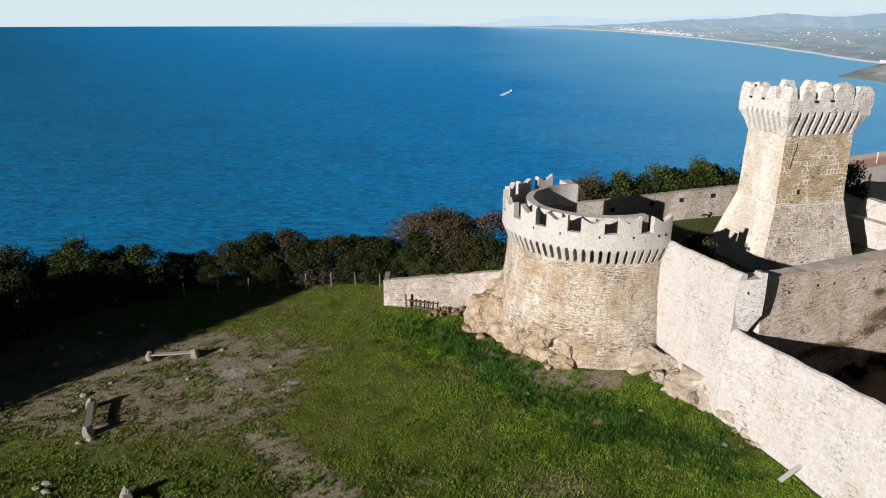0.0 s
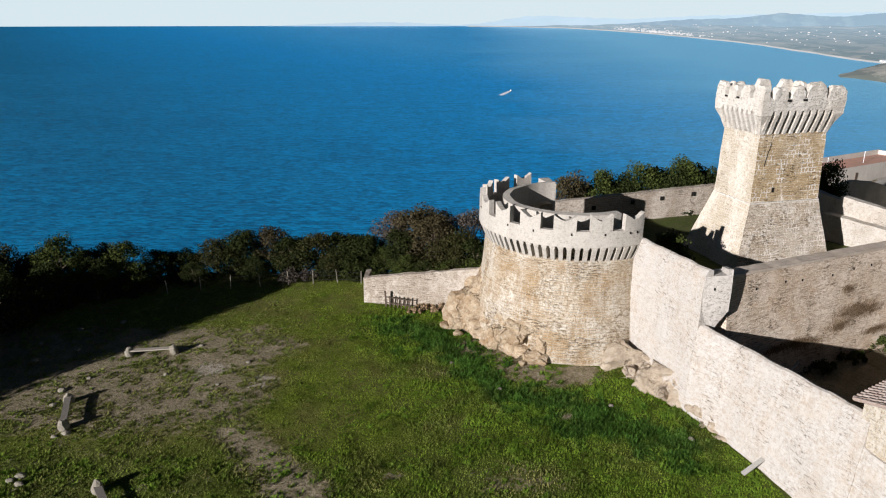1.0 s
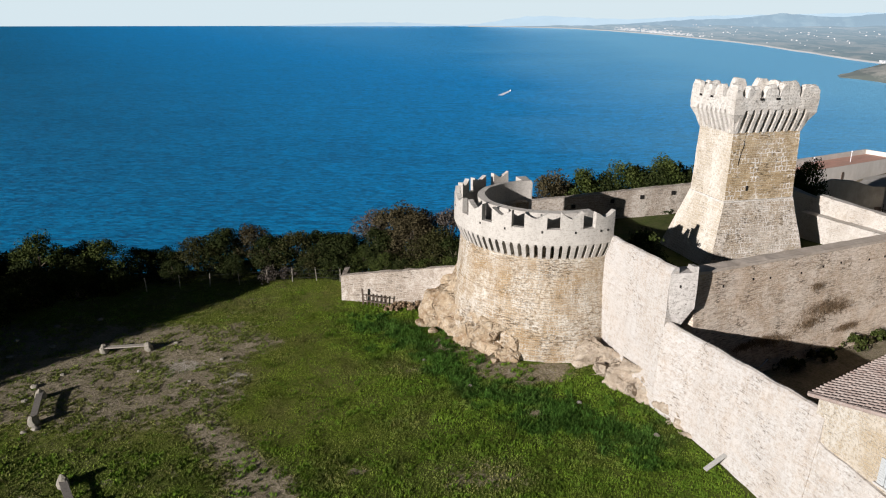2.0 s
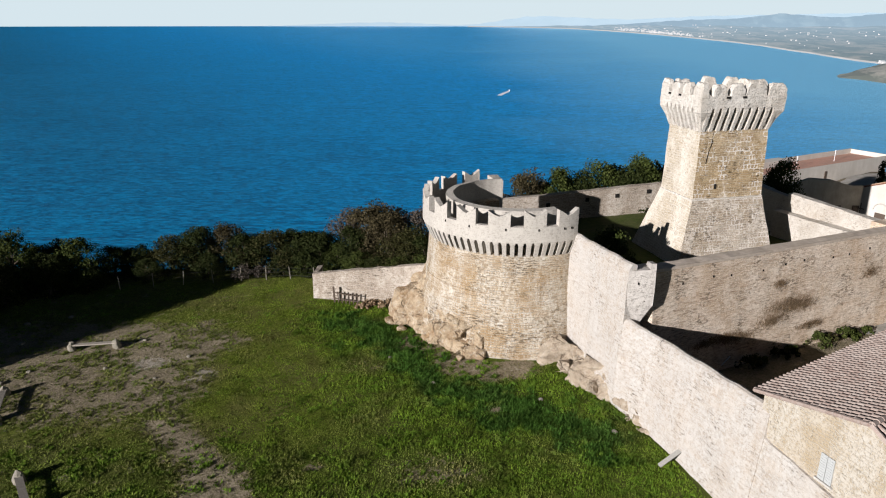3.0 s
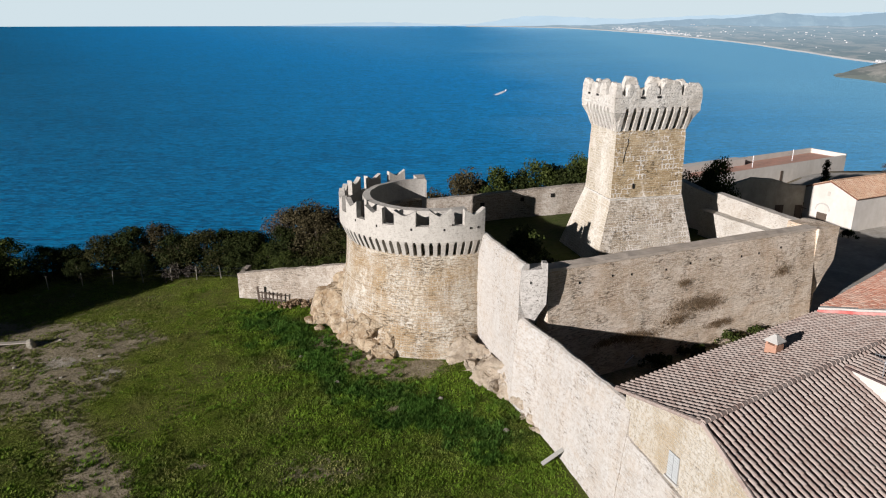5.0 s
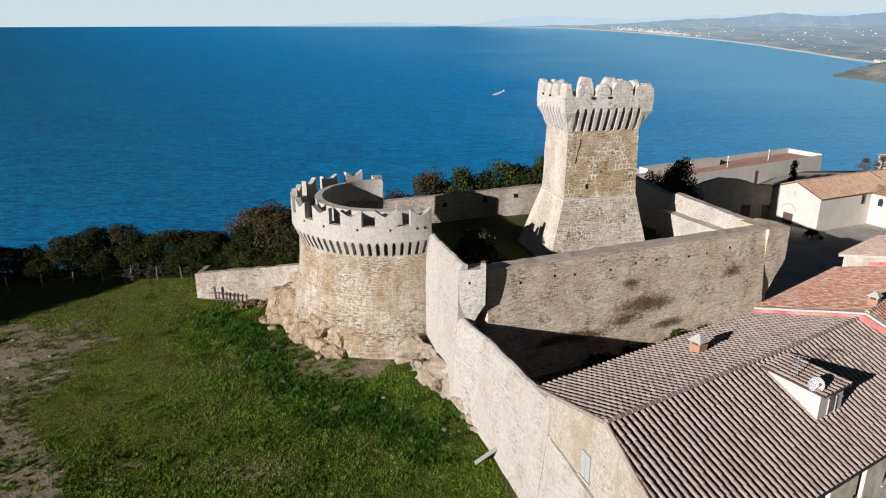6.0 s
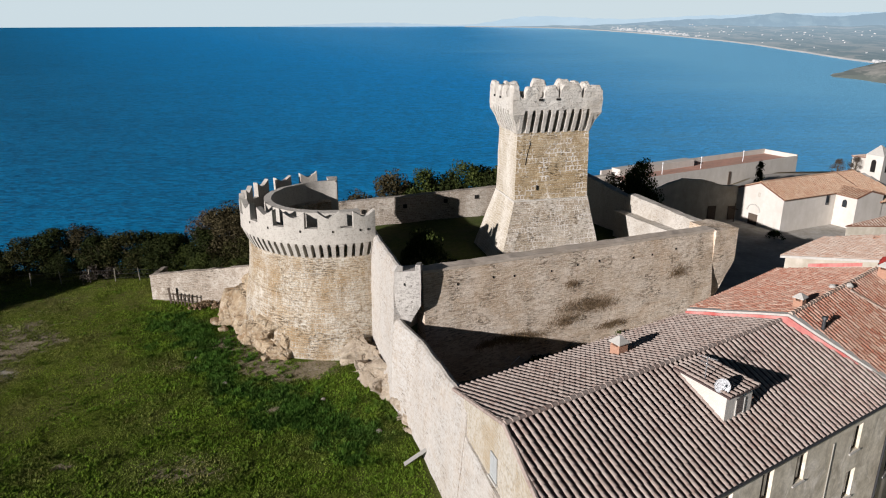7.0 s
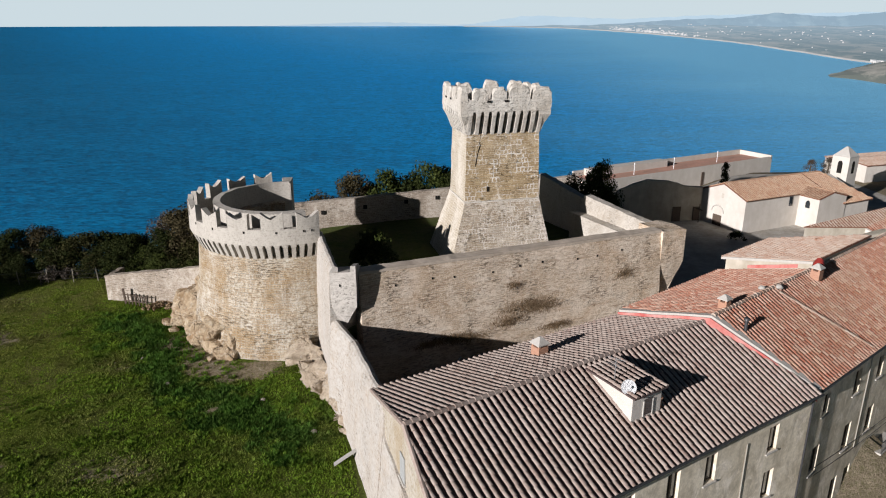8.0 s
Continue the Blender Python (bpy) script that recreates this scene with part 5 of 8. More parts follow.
# ---- rocks ----
def crag(bm, rows, rough=1.0):
    """A weathered rock face from rows of points: broad smooth slabs, parted by a few clefts and ledges."""
    vs = []
    for row in rows:
        out = []
        out_dir = Vector(row[-1]) - Vector(row[0])
        out_dir.z = 0
        out_dir.normalize()
        for k, p in enumerate(row):
            p = Vector(p)
            bent = p + noise.noise_vector(p * 0.5) * 0.6
            big = noise.voronoi(Vector((bent.x * 0.42, bent.y * 0.42, bent.z * 0.36)))
            small = noise.voronoi(Vector((bent.x * 1.1, bent.y * 1.1, bent.z * 1.3)))
            block = noise.cell(big[1][0] * 7.3) - 0.5
            chip = noise.cell(small[1][0] * 5.1) - 0.5
            gap = min(1.0, (big[0][1] - big[0][0]) / 0.10)
            push = 0.42 * block + 0.16 * chip - 0.40 * (1 - gap) ** 1.5 + 0.20 * noise.noise(p * 1.1)
            f = k / (len(row) - 1)
            w = math.sin(math.pi * min(1, max(0.0, f * 0.86 + 0.08))) * rough
            q = p + noise.noise_vector(p * 3.6) * 0.06 * w + out_dir * (push + 0.1) * w + Vector((0, 0, 0.22 * block * w))
            out.append(bm.verts.new(q))
        vs.append(out)
    for a, b in zip(vs, vs[1:]):
        for k in range(len(a) - 1):
            bm.faces.new((a[k], b[k], b[k + 1], a[k + 1]))
    return bm


def hewn_block(at, size, seed, yaw=0.0, lean=0.0):
    """An angular block: the hull of scattered points, its edges worn."""
    rnd = random.Random(seed)
    bm = bmesh.new()
    m = Matrix.Translation(at) @ pose(0, 0, 0, lean, rnd.uniform(-14, 14), yaw + rnd.uniform(-20, 20))
    pts = []
    for _ in range(20):
        d = Vector((rnd.uniform(-1, 1), rnd.uniform(-1, 1), rnd.uniform(-1, 1)))
        d = d / max(abs(c) for c in d) ** 0.7 * rnd.uniform(0.82, 1.0)
        pts.append(bm.verts.new((d.x * size[0], d.y * size[1], d.z * size[2])))
    made = bmesh.ops.convex_hull(bm, input=pts)
    bmesh.ops.delete(bm, geom=list({v for v in made["geom_interior"] + made["geom_unused"] if isinstance(v, bmesh.types.BMVert)}), context="VERTS")
    bmesh.ops.bevel(bm, geom=bm.edges[:], offset=0.045 * min(size), segments=1, affect="EDGES", profile=0.6)
    bmesh.ops.subdivide_edges(bm, edges=[e for e in bm.edges if e.calc_length() > 0.35 * max(size)], cuts=2, use_grid_fill=True)
    for v in bm.verts:
        v.co = m @ (v.co + noise.noise_vector(v.co * 1.9 + Vector((seed, 0, 0))) * 0.16 * min(size))
    bmesh.ops.triangulate(bm, faces=[f for f in bm.faces if len(f.verts) > 4])
    return bm


def outcrop(rows, label, stone, cuts=3, blocks=(), rough=1.0):
    """A rock face in a few slabs side by side, with broken blocks at its foot."""
    k = empty("rock_outcrop", rows[len(rows) // 2][-1], label, "rock", "rocks at the castle foot")
    n = len(rows) - 1
    for i in range(cuts):
        bm = bmesh.new()
        crag(bm, rows[n * i // cuts:n * (i + 1) // cuts + 1], rough)
        part("rock_slab", bm, stone, k, smooth=True)
    for i, (at, size, yaw, lean) in enumerate(blocks):
        part("rock_block", hewn_block(at, size, 40 + i * 7, yaw, lean), stone, k)


DRUM = [(-1.2, 8.75), (0.0, 8.55), (2.4, 8.05), (4.55, 7.62), (6.4, 7.42)]      # height and radius of the drum's foot


def build_rocks():
    tops = [(162, 1.0), (167, 3.6), (173, 4.9), (182, 4.9), (192, 4.5), (202, 3.9), (212, 3.1), (224, 2.5), (235, 2.2), (245, 2.0), (249, 1.7), (251, -0.5)]
    wide = [(162, 1.0), (168, 2.2), (176, 2.4), (184, 2.2), (192, 1.5), (200, 0.9), (208, 0.55), (225, 0.50), (240, 0.55), (249, 0.55), (251, 0.3)]
    rows = []
    for i in range(179):
        a = 162 + i * 0.5
        h, w = interp(tops, a), interp(wide, a)
        row = []
        for k in range(25):
            f = k / 24
            z = h * (1 - f ** 1.35) - 0.6 * f
            row.append(ring_pt(a, interp(DRUM, z) - 0.12 + (w + 0.25) * f ** 0.62, z))
        rows.append(row)
    blocks = [(ring_pt(a, r, z), (sx, sy, sz), a, ln) for a, r, z, sx, sy, sz, ln in (
        (172, 9.8, 0.2, 1.2, 1.2, 0.9, 0), (187, 9.6, 0.1, 1.1, 1.2, 0.7, -5),
        (227, 8.45, 0.2, 0.7, 1.1, 1.0, -6), (236, 8.55, 0.0, 0.7, 1.0, 0.8, 3), (243, 8.65, 0.0, 0.8, 0.9, 0.7, 8), (248, 8.6, -0.1, 0.8, 0.6, 0.6, 0), (246.5, 8.2, 0.8, 0.5, 0.5, 0.9, 0))]
    outcrop(rows, "tan weathered sandstone outcrop under the bastion", M_ROCK, 3, blocks, 1.5)
    rows = []
    for i in range(120):
        f0 = i / 119
        p = Vector((15.0, 49.6)).lerp(Vector((18.3, 42.3)), f0 / 0.55) if f0 < 0.55 else Vector((18.3, 42.3)).lerp(Vector((21.0, 36.6)), (f0 - 0.55) / 0.45)
        out = Vector((-0.80, -0.60)).lerp(Vector((-0.96, -0.28)), min(1, f0 * 2.2)).normalized()
        h = interp([(0, 0.2), (0.05, 1.2), (0.13, 1.6), (0.25, 1.4), (0.42, 1.5), (0.55, 1.7), (0.66, 1.2), (0.8, 1.0), (0.92, 0.6), (1, -0.6)], f0)
        w = interp([(0, 1.5), (0.08, 2.1), (0.2, 2.3), (0.35, 2.0), (0.45, 1.5), (0.55, 1.2), (0.7, 1.0), (0.9, 0.8), (1, 0.1)], f0)
        row = []
        for k in range(21):
            f = k / 20
            q = p + out * (w * f ** 0.85)
            row.append((q.x, q.y, h * (1 - f ** 1.7) - 0.7 * f))
        rows.append(row)
    blocks = [((x, y, z), (sx, sy, sz), yaw, ln) for x, y, z, sx, sy, sz, yaw, ln in (
        (14.5, 47.9, 0.2, 0.75, 0.55, 0.85, 40, 0), (15.3, 47.2, 0.1, 0.8, 0.6, 0.8, 60, 8), (16.1, 45.6, 0.0, 0.9, 0.6, 0.6, 70, 5), (17.5, 42.4, -0.1, 0.9, 0.5, 0.6, 65, -6))]
    outcrop(rows, "pale weathered rock slab at the foot of the white wall", M_ROCK_PALE, 3, blocks, 1.7)
    for i, (a, r, sx, sy, sz) in enumerate(((240, 9.6, 0.4, 0.35, 0.25), (189, 10.9, 0.6, 0.5, 0.35), (197, 10.2, 0.5, 0.4, 0.3))):
        p = ring_pt(a, r, 0)
        whole("rock", hewn_block((p.x, p.y, hill(p.x, p.y) + 0.08), (sx, sy, sz), 90 + i, a), M_ROCK, "fallen tan sandstone boulder at the outcrop's foot", "rock", "fallen boulders")


build_rocks()


# ---- houses ----
def tile_mesh(width, length, rise):
    """One curved cover tile, lying along -y from its upper end, 12 triangles."""
    bm = bmesh.new()
    rows = []
    for y, k, dz in ((0, 0.82, 0.0), (-length, 1.0, 0.025)):
        rows.append([bm.verts.new((math.cos(a) * width / 2 * k, y, math.sin(a) * rise * k + dz)) for a in (math.pi * i / 5 for i in range(6))])
    for i in range(5):
        bm.faces.new((rows[0][i], rows[0][i + 1], rows[1][i + 1], rows[1][i]))
    bm.faces.new(rows[1])
    return bm


def span_at(poly, a):
    """Where the line of that first coordinate crosses a convex outline."""
    hits = []
    for (a0, p0), (a1, p1) in zip(poly, poly[1:] + poly[:1]):
        if (a0 - a) * (a1 - a) <= 0 and abs(a1 - a0) > 1e-6:
            hits.append(p0 + (p1 - p0) * (a - a0) / (a1 - a0))
    return (min(hits), max(hits)) if len(hits) >= 2 else None


def tiled_slope(parent, origin, along, down, poly, material, pan, pitch=0.34, length=0.42, single=0, seed=1, thick=0.12):
    """A roof slope: origin on the ridge, along it and down the slope (unit vectors); poly: its outline in those two lengths.
    A slab with pan tiles, and rows of cover tiles: the first `single` as parts, the rest joined."""
    o, a_, d_ = Vector(origin), Vector(along).normalized(), Vector(down).normalized()
    n_ = d_.cross(a_)
    if n_.z < 0:
        n_ = -n_
    bm = bmesh.new()
    top = [bm.verts.new(o + a_ * a + d_ * p) for a, p in poly]
    bot = [bm.verts.new(o + a_ * a + d_ * p - n_ * thick) for a, p in poly]
    bm.faces.new(top)
    bm.faces.new(bot[::-1])
    for i in range(len(poly)):
        j = (i + 1) % len(poly)
        bm.faces.new((top[i], bot[i], bot[j], top[j]))
    slope = part("roof_slope", bm, pan, parent, "roof slope under curved clay cover tiles")
    rnd = random.Random(seed)
    m3 = Matrix((a_, -d_, n_)).transposed()
    places = []
    a_min, a_max = min(p[0] for p in poly), max(p[0] for p in poly)
    a = a_min + pitch * 0.5
    while a < a_max:
        sp = span_at(poly, a)
        if sp and sp[1] - sp[0] > 0.2:
            p = sp[0]
            while p < sp[1] - 0.1:
                places.append((a, p, min(length, sp[1] + 0.06 - p)))
                p += length * 0.86
        a += pitch
    src = mesh_of("tile", tile_mesh(pitch * 0.60, length, pitch * 0.30), material)
    def tile_pose(a, p, ln):
        q = o + a_ * (a + rnd.uniform(-0.012, 0.012)) + d_ * p + n_ * rnd.uniform(0.004, 0.018)
        tilt = Euler((rnd.uniform(-0.015, 0.02), rnd.uniform(-0.05, 0.05), rnd.uniform(-0.03, 0.03))).to_matrix()
        return Matrix.Translation(q) @ (m3 @ tilt @ Matrix.Diagonal((1, ln / length, 1))).to_4x4()
    for a, p, ln in places[:single]:
        ob = new("tile", src)
        ob.matrix_world = tile_pose(a, p, ln)
        adopt(ob, slope)
    base = [v.co.copy() for v in src.vertices]
    polys = [tuple(f.vertices) for f in src.polygons]
    verts, faces = [], []
    for a, p, ln in places[single:]:
        m = tile_pose(a, p, ln)
        k = len(verts)
        verts += [m @ v for v in base]
        faces += [tuple(k + i for i in f) for f in polys]
    if verts:
        me = bpy.data.meshes.new("cover_tiles")
        me.from_pydata([tuple(v) for v in verts], [], faces)
        me.materials.append(material)
        adopt(new("cover_tiles", me), slope, kind="stuff")
    return slope


def ridge_tiles(parent, a, b, material, size=0.15, length=0.42, seed=3):
    rnd = random.Random(seed)
    a, b = Vector(a), Vector(b)
    d = (b - a).normalized()
    side = Vector((-d.y, d.x, 0)).normalized()
    up = side.cross(d) if side.cross(d).z > 0 else -side.cross(d)
    n = int((b - a).length / (length * 0.88))
    bm = bmesh.new()
    for i in range(n):
        p = a + d * (i * length * 0.88) + up * rnd.uniform(0, 0.02)
        rows = []
        for s, k in ((0, 1.0), (length, 0.84)):
            rows.append([bm.verts.new(p + d * s + side * math.cos(t) * size * k + up * (math.sin(t) * size * k + (0.02 if k == 1.0 else 0))) for t in (math.pi * j / 6 for j in range(7))])
        for j in range(6):
            bm.faces.new((rows[0][j], rows[0][j + 1], rows[1][j + 1], rows[1][j]))
        bm.faces.new(rows[0])
    return part("ridge_tiles", bm, material, parent, "row of curved ridge tiles", kind="stuff")


def prism(bm, plan, z0, tops):
    """Upright walls round a plan outline, with a height for each corner, closed above and below."""
    uv = uv_layer(bm)
    lo = [bm.verts.new((x, y, z0)) for x, y in plan]
    hi = [bm.verts.new((x, y, z)) for (x, y), z in zip(plan, tops)]
    n = len(plan)
    run = 0.0
    for i in range(n):
        j = (i + 1) % n
        ln = math.hypot(plan[j][0] - plan[i][0], plan[j][1] - plan[i][1])
        f = bm.faces.new((lo[i], lo[j], hi[j], hi[i]))
        for lp, u in zip(f.loops, ((run, z0), (run + ln, z0), (run + ln, tops[j]), (run, tops[i]))):
            lp[uv].uv = u
        run += ln
    bm.faces.new(hi)
    bm.faces.new(lo[::-1])
    return bm


R0 = Vector((24.82, 23.96, 8.70))                       # the near house: west end of its ridge
RA = Vector((math.cos(radians(32.5)), math.sin(radians(32.5)), 0))
RN = Vector((RA.y, -RA.x, 0))                           # towards the street


def build_near_house():
    h = empty("stone_house", (33, 30, 0), "long stone house with a grey-brown tiled gable roof", "house")
    NEAR, FAR = 5.75, 6.25
    sn, sf = 0.48, 0.29
    def pt(a, q, z):
        p = R0 + RA * a + RN * q
        return Vector((p.x, p.y, z))
    plan = [pt(0.35, 0, 0), pt(-1.05, 5.05, 0), pt(22.6, 5.05, 0), pt(20.4, 0, 0), pt(19.6, -6.0, 0), pt(1.85, -5.9, 0)]
    tops = [8.5, 6.12, 6.12, 8.5, 6.8, 6.82]
    bm = bmesh.new()
    prism(bm, [(p.x, p.y) for p in plan], -7.5, tops)
    bm.faces.ensure_lookup_table()
    for f in bm.faces:
        c = f.calc_center_median()
        q = (c - R0).dot(RN)
        if q > 4.5:
            f.material_index = 1
    part("wall", bm, [M_GABLE, M_FACADE], h, "rendered rubble walls")
    down = (RN * 1.0 + Vector((0, 0, -sn))).normalized()
    k = math.sqrt(1 + sn * sn)
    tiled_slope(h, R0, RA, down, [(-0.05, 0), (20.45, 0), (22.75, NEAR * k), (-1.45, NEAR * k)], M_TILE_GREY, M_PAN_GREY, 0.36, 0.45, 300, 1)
    down = (-RN * 1.0 + Vector((0, 0, -sf))).normalized()
    k = math.sqrt(1 + sf * sf)
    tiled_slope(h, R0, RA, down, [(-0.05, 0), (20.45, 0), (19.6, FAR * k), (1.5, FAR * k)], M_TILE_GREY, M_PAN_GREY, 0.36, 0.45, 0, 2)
    ridge_tiles(h, R0 + RA * -0.1 + Vector((0, 0, 0.02)), R0 + RA * 20.4 + Vector((0, 0, 0.02)), M_TILE_GREY)
    return h


build_near_house()

C0 = Vector((41.95, 34.5, 9.12))                        # the red-roofed house: west end of its ridge
CA = Vector((math.cos(radians(39)), math.sin(radians(39)), 0))
CN = Vector((CA.y, -CA.x, 0))


def build_red_house():
    h = empty("red_roofed_house", (52, 40, 0), "terraced house with a mottled red clay tile roof", "house")
    def pt(a, q, z):
        p = C0 + CA * a + CN * q
        return Vector((p.x, p.y, z))
    plan = [pt(0.1, 0, 0), pt(2.2, 4.85, 0), pt(30, 4.85, 0), pt(30, 0, 0), pt(30, -2.0, 0), pt(12.4, -6.1, 0), pt(0.4, -6.1, 0)]
    bm = bmesh.new()
    prism(bm, [(p.x, p.y) for p in plan], -7.5, [8.9, 6.1, 6.1, 8.9, 8.2, 7.15, 7.15])
    part("wall", bm, M_FACADE, h)
    sn, sf = 0.58, 0.285
    tiled_slope(h, C0, CA, (CN + Vector((0, 0, -sn))).normalized(), [(0.15, 0), (30, 0), (30, 5.5 * 1.156), (2.4, 5.5 * 1.156)], M_TILE_RED, M_PAN_RED, 0.32, 0.42, 0, 4)
    tiled_slope(h, C0, CA, (-CN + Vector((0, 0, -sf))).normalized(), [(0.1, 0), (12.3, 0), (12.3, 6.7), (0.35, 6.7)], M_TILE_RED, M_PAN_RED, 0.32, 0.42, 0, 5)
    ridge_tiles(h, C0, C0 + CA * 30, M_TILE_PALE, seed=8)
    ridge_tiles(h, pt(7.0, 0.4, 8.93), pt(9.9, 5.45, 6.0), M_TILE_PALE, 0.12, seed=9)
    # the raised verge with its red flashing
    for name, a, b, z, mat, wd, hg in (("verge", (0.0, 0), (2.35, 5.5), None, M_CEMENT, 0.42, 0.34), ("verge", (0.0, 0), (0.2, -6.4), None, M_CEMENT, 0.42, 0.34)):
        pa, pb = pt(*a, 9.1), pt(*b, 9.1 - (sn * 5.5 if b[1] > 0 else sf * 6.4))
        d = (pb - pa).normalized()
        s = Vector((CA.x, CA.y, 0)) * wd * 0.5
        bm = bmesh.new()
        hexa(bm, [pa - s - Vector((0, 0, 0.25)), pa + s - Vector((0, 0, 0.25)), pb + s - Vector((0, 0, 0.25)), pb - s - Vector((0, 0, 0.25))],
             [pa - s + Vector((0, 0, 0.1)), pa + s + Vector((0, 0, 0.1)), pb + s + Vector((0, 0, 0.1)), pb - s + Vector((0, 0, 0.1))], (1, 12, 1), 0.015)
        part("verge", bm, mat, h, "pale cement verge")
        bm = bmesh.new()
        e = Vector((CA.x, CA.y, 0)) * -(wd * 0.5 + 0.07)
        t = Vector((CA.x, CA.y, 0)) * 0.06
        up0, up1 = Vector((0, 0, -0.62)), Vector((0, 0, -0.02))
        hexa(bm, [pa + e - t + up0, pa + e + up0, pb + e + up0, pb + e - t + up0], [pa + e - t + up1, pa + e + up1, pb + e + up1, pb + e - t + up1], (1, 16, 1), 0.03)
        part("flashing", bm, M_RED, h, "red painted waterproof flashing")


build_red_house()


def simple_house(name, label, corner, yaw, length, depth, base, eave, rise, wall, tile, pan, ridge_frac=0.5, pitch=0.34, overhang=0.3):
    """A gabled house: corner = near west corner on plan, its long side at yaw degrees."""
    h = empty(name, (*corner, base), label, "house")
    u = Vector((math.cos(radians(yaw)), math.sin(radians(yaw)), 0))
    v = Vector((-u.y, u.x, 0))
    c = Vector((*corner, 0))
    pl = [c, c + u * length, c + u * length + v * depth * ridge_frac, c + u * length + v * depth, c + v * depth, c + v * depth * ridge_frac]
    tops = [eave, eave, eave + rise, eave, eave, eave + rise]
    bm = bmesh.new()
    prism(bm, [(p.x, p.y) for p in pl], base - 2, [t - 0.08 for t in tops])
    part("wall", bm, wall, h)
    r0 = c + v * depth * ridge_frac + Vector((0, 0, eave + rise))
    for sgn, run, sd in ((-1, depth * ridge_frac, 1), (1, depth * (1 - ridge_frac), 2)):
        dn = (v * sgn * run + Vector((0, 0, -rise)))
        ln = dn.length + overhang
        tiled_slope(h, r0, u, dn.normalized(), [(-overhang * 0.4, 0), (length + overhang * 0.4, 0), (length + overhang * 0.4, ln), (-overhang * 0.4, ln)], tile, pan, pitch, 0.45, 0, sd)
    ridge_tiles(h, r0 - u * 0.1, r0 + u * length, tile)
    return h


CHU = Vector((math.cos(radians(24.5)), math.sin(radians(24.5)), 0))     # the chapel: along, across, near corner
CHV = Vector((-CHU.y, CHU.x, 0))
CH0 = Vector((62.28, 77.12, 0))


def build_chapel():
    """A long nave whose near slope runs lower over an aisle at the east end."""
    h = empty("chapel", (CH0.x, CH0.y, 0.8), "small cream plastered chapel with a terracotta tile roof", "chapel")
    L, W, eave, top = 16.6, 7.05, 5.1, 6.44
    half = W / 2
    s = (top - eave) / half

    def at(a, q):
        p = CH0 + CHU * a + CHV * q
        return (p.x, p.y)
    bm = bmesh.new()
    prism(bm, [at(0, 0), at(L, 0), at(L, half), at(L, W), at(0, W), at(0, half)], -1.5, [eave - 0.08, eave - 0.08, top - 0.08, eave - 0.08, eave - 0.08, top - 0.08])
    part("wall", bm, M_CHAPEL, h)
    bm = bmesh.new()
    prism(bm, [at(13.5, -2.7), at(18.2, -2.7), at(18.0, 3.0), at(13.5, 3.0)], -1.5, [eave - 0.1 - 2.7 * s, eave - 0.1 - 2.7 * s, eave - 0.1 + 3.0 * s, eave - 0.1 + 3.0 * s])
    part("aisle_wall", bm, M_CHAPEL, h)
    r0 = CH0 + CHV * half + Vector((0, 0, top))
    dn = (-CHV + Vector((0, 0, -s))).normalized()
    k = math.sqrt(1 + s * s)
    tiled_slope(h, r0, CHU, dn, [(-0.12, 0), (13.3, 0), (13.3, (half + 0.2) * k), (-0.12, (half + 0.2) * k)], M_TILE_TAN, M_PAN_RED, 0.34, 0.45, 0, 21)
    tiled_slope(h, r0, CHU, dn, [(13.3, 0), (16.7, 0), (18.7, 6.4 * k), (13.3, 6.5 * k)], M_TILE_TAN, M_PAN_RED, 0.34, 0.45, 0, 22)
    tiled_slope(h, r0, CHU, (CHV + Vector((0, 0, -s))).normalized(), [(-0.12, 0), (16.7, 0), (16.7, (half + 0.2) * k), (-0.12, (half + 0.2) * k)], M_TILE_TAN, M_PAN_RED, 0.34, 0.45, 0, 23)
    ridge_tiles(h, r0 - CHU * 0.1, r0 + CHU * 16.6, M_TILE_TAN)
    return h


chapel = build_chapel()
_sc = CH0 + CHU * 13.75 - CHV * 2.8
apse = simple_house("side_chapel", "low cream side chapel with its own tiled roof", (_sc.x, _sc.y), 114.5, 4.4, 4.75, 0.8, 4.95, 0.62, M_CHAPEL, M_TILE_TAN, M_PAN_RED, 0.5, 0.34, 0.12)
PHU = Vector((math.cos(radians(9)), math.sin(radians(9)), 0))
PHV = Vector((-PHU.y, PHU.x, 0))
PHC = Vector((44.0, 80.67, 0))


def build_plaza_wall():
    """The tall plain wall that closes the square between the trees and the chapel."""
    h = empty("plaza_wall", (PHC.x, PHC.y, 0.9), "tall plain plastered wall closing the chapel square in shade", "wall")
    def at(s, z, q=0.0):
        p = PHC + PHU * s + PHV * q
        return Vector((p.x, p.y, z))
    tops = PLAZA_TOPS
    for (s0, z0), (s1, z1) in zip(tops, tops[1:]):
        bm = bmesh.new()
        hexa(bm, [at(s0, -1.0), at(s1, -1.0), at(s1, -1.0, 0.5), at(s0, -1.0, 0.5)], [at(s0, z0), at(s1, z1), at(s1, z1, 0.5), at(s0, z0, 0.5)], (4, 1, 6), 0.03, 1.0, 0.08)
        part("wall_bay", bm, M_DIRTY, h)
    return h


# The humped top traces the outline of tree shade on the wall behind.
PLAZA_TOPS = [(0.0, 4.4), (4.0, 5.1), (6.2, 6.0), (8.0, 6.5), (11.0, 6.2), (13.4, 5.5), (15.5, 5.3)]     # along the wall, and its top
plaza_house = build_plaza_wall()


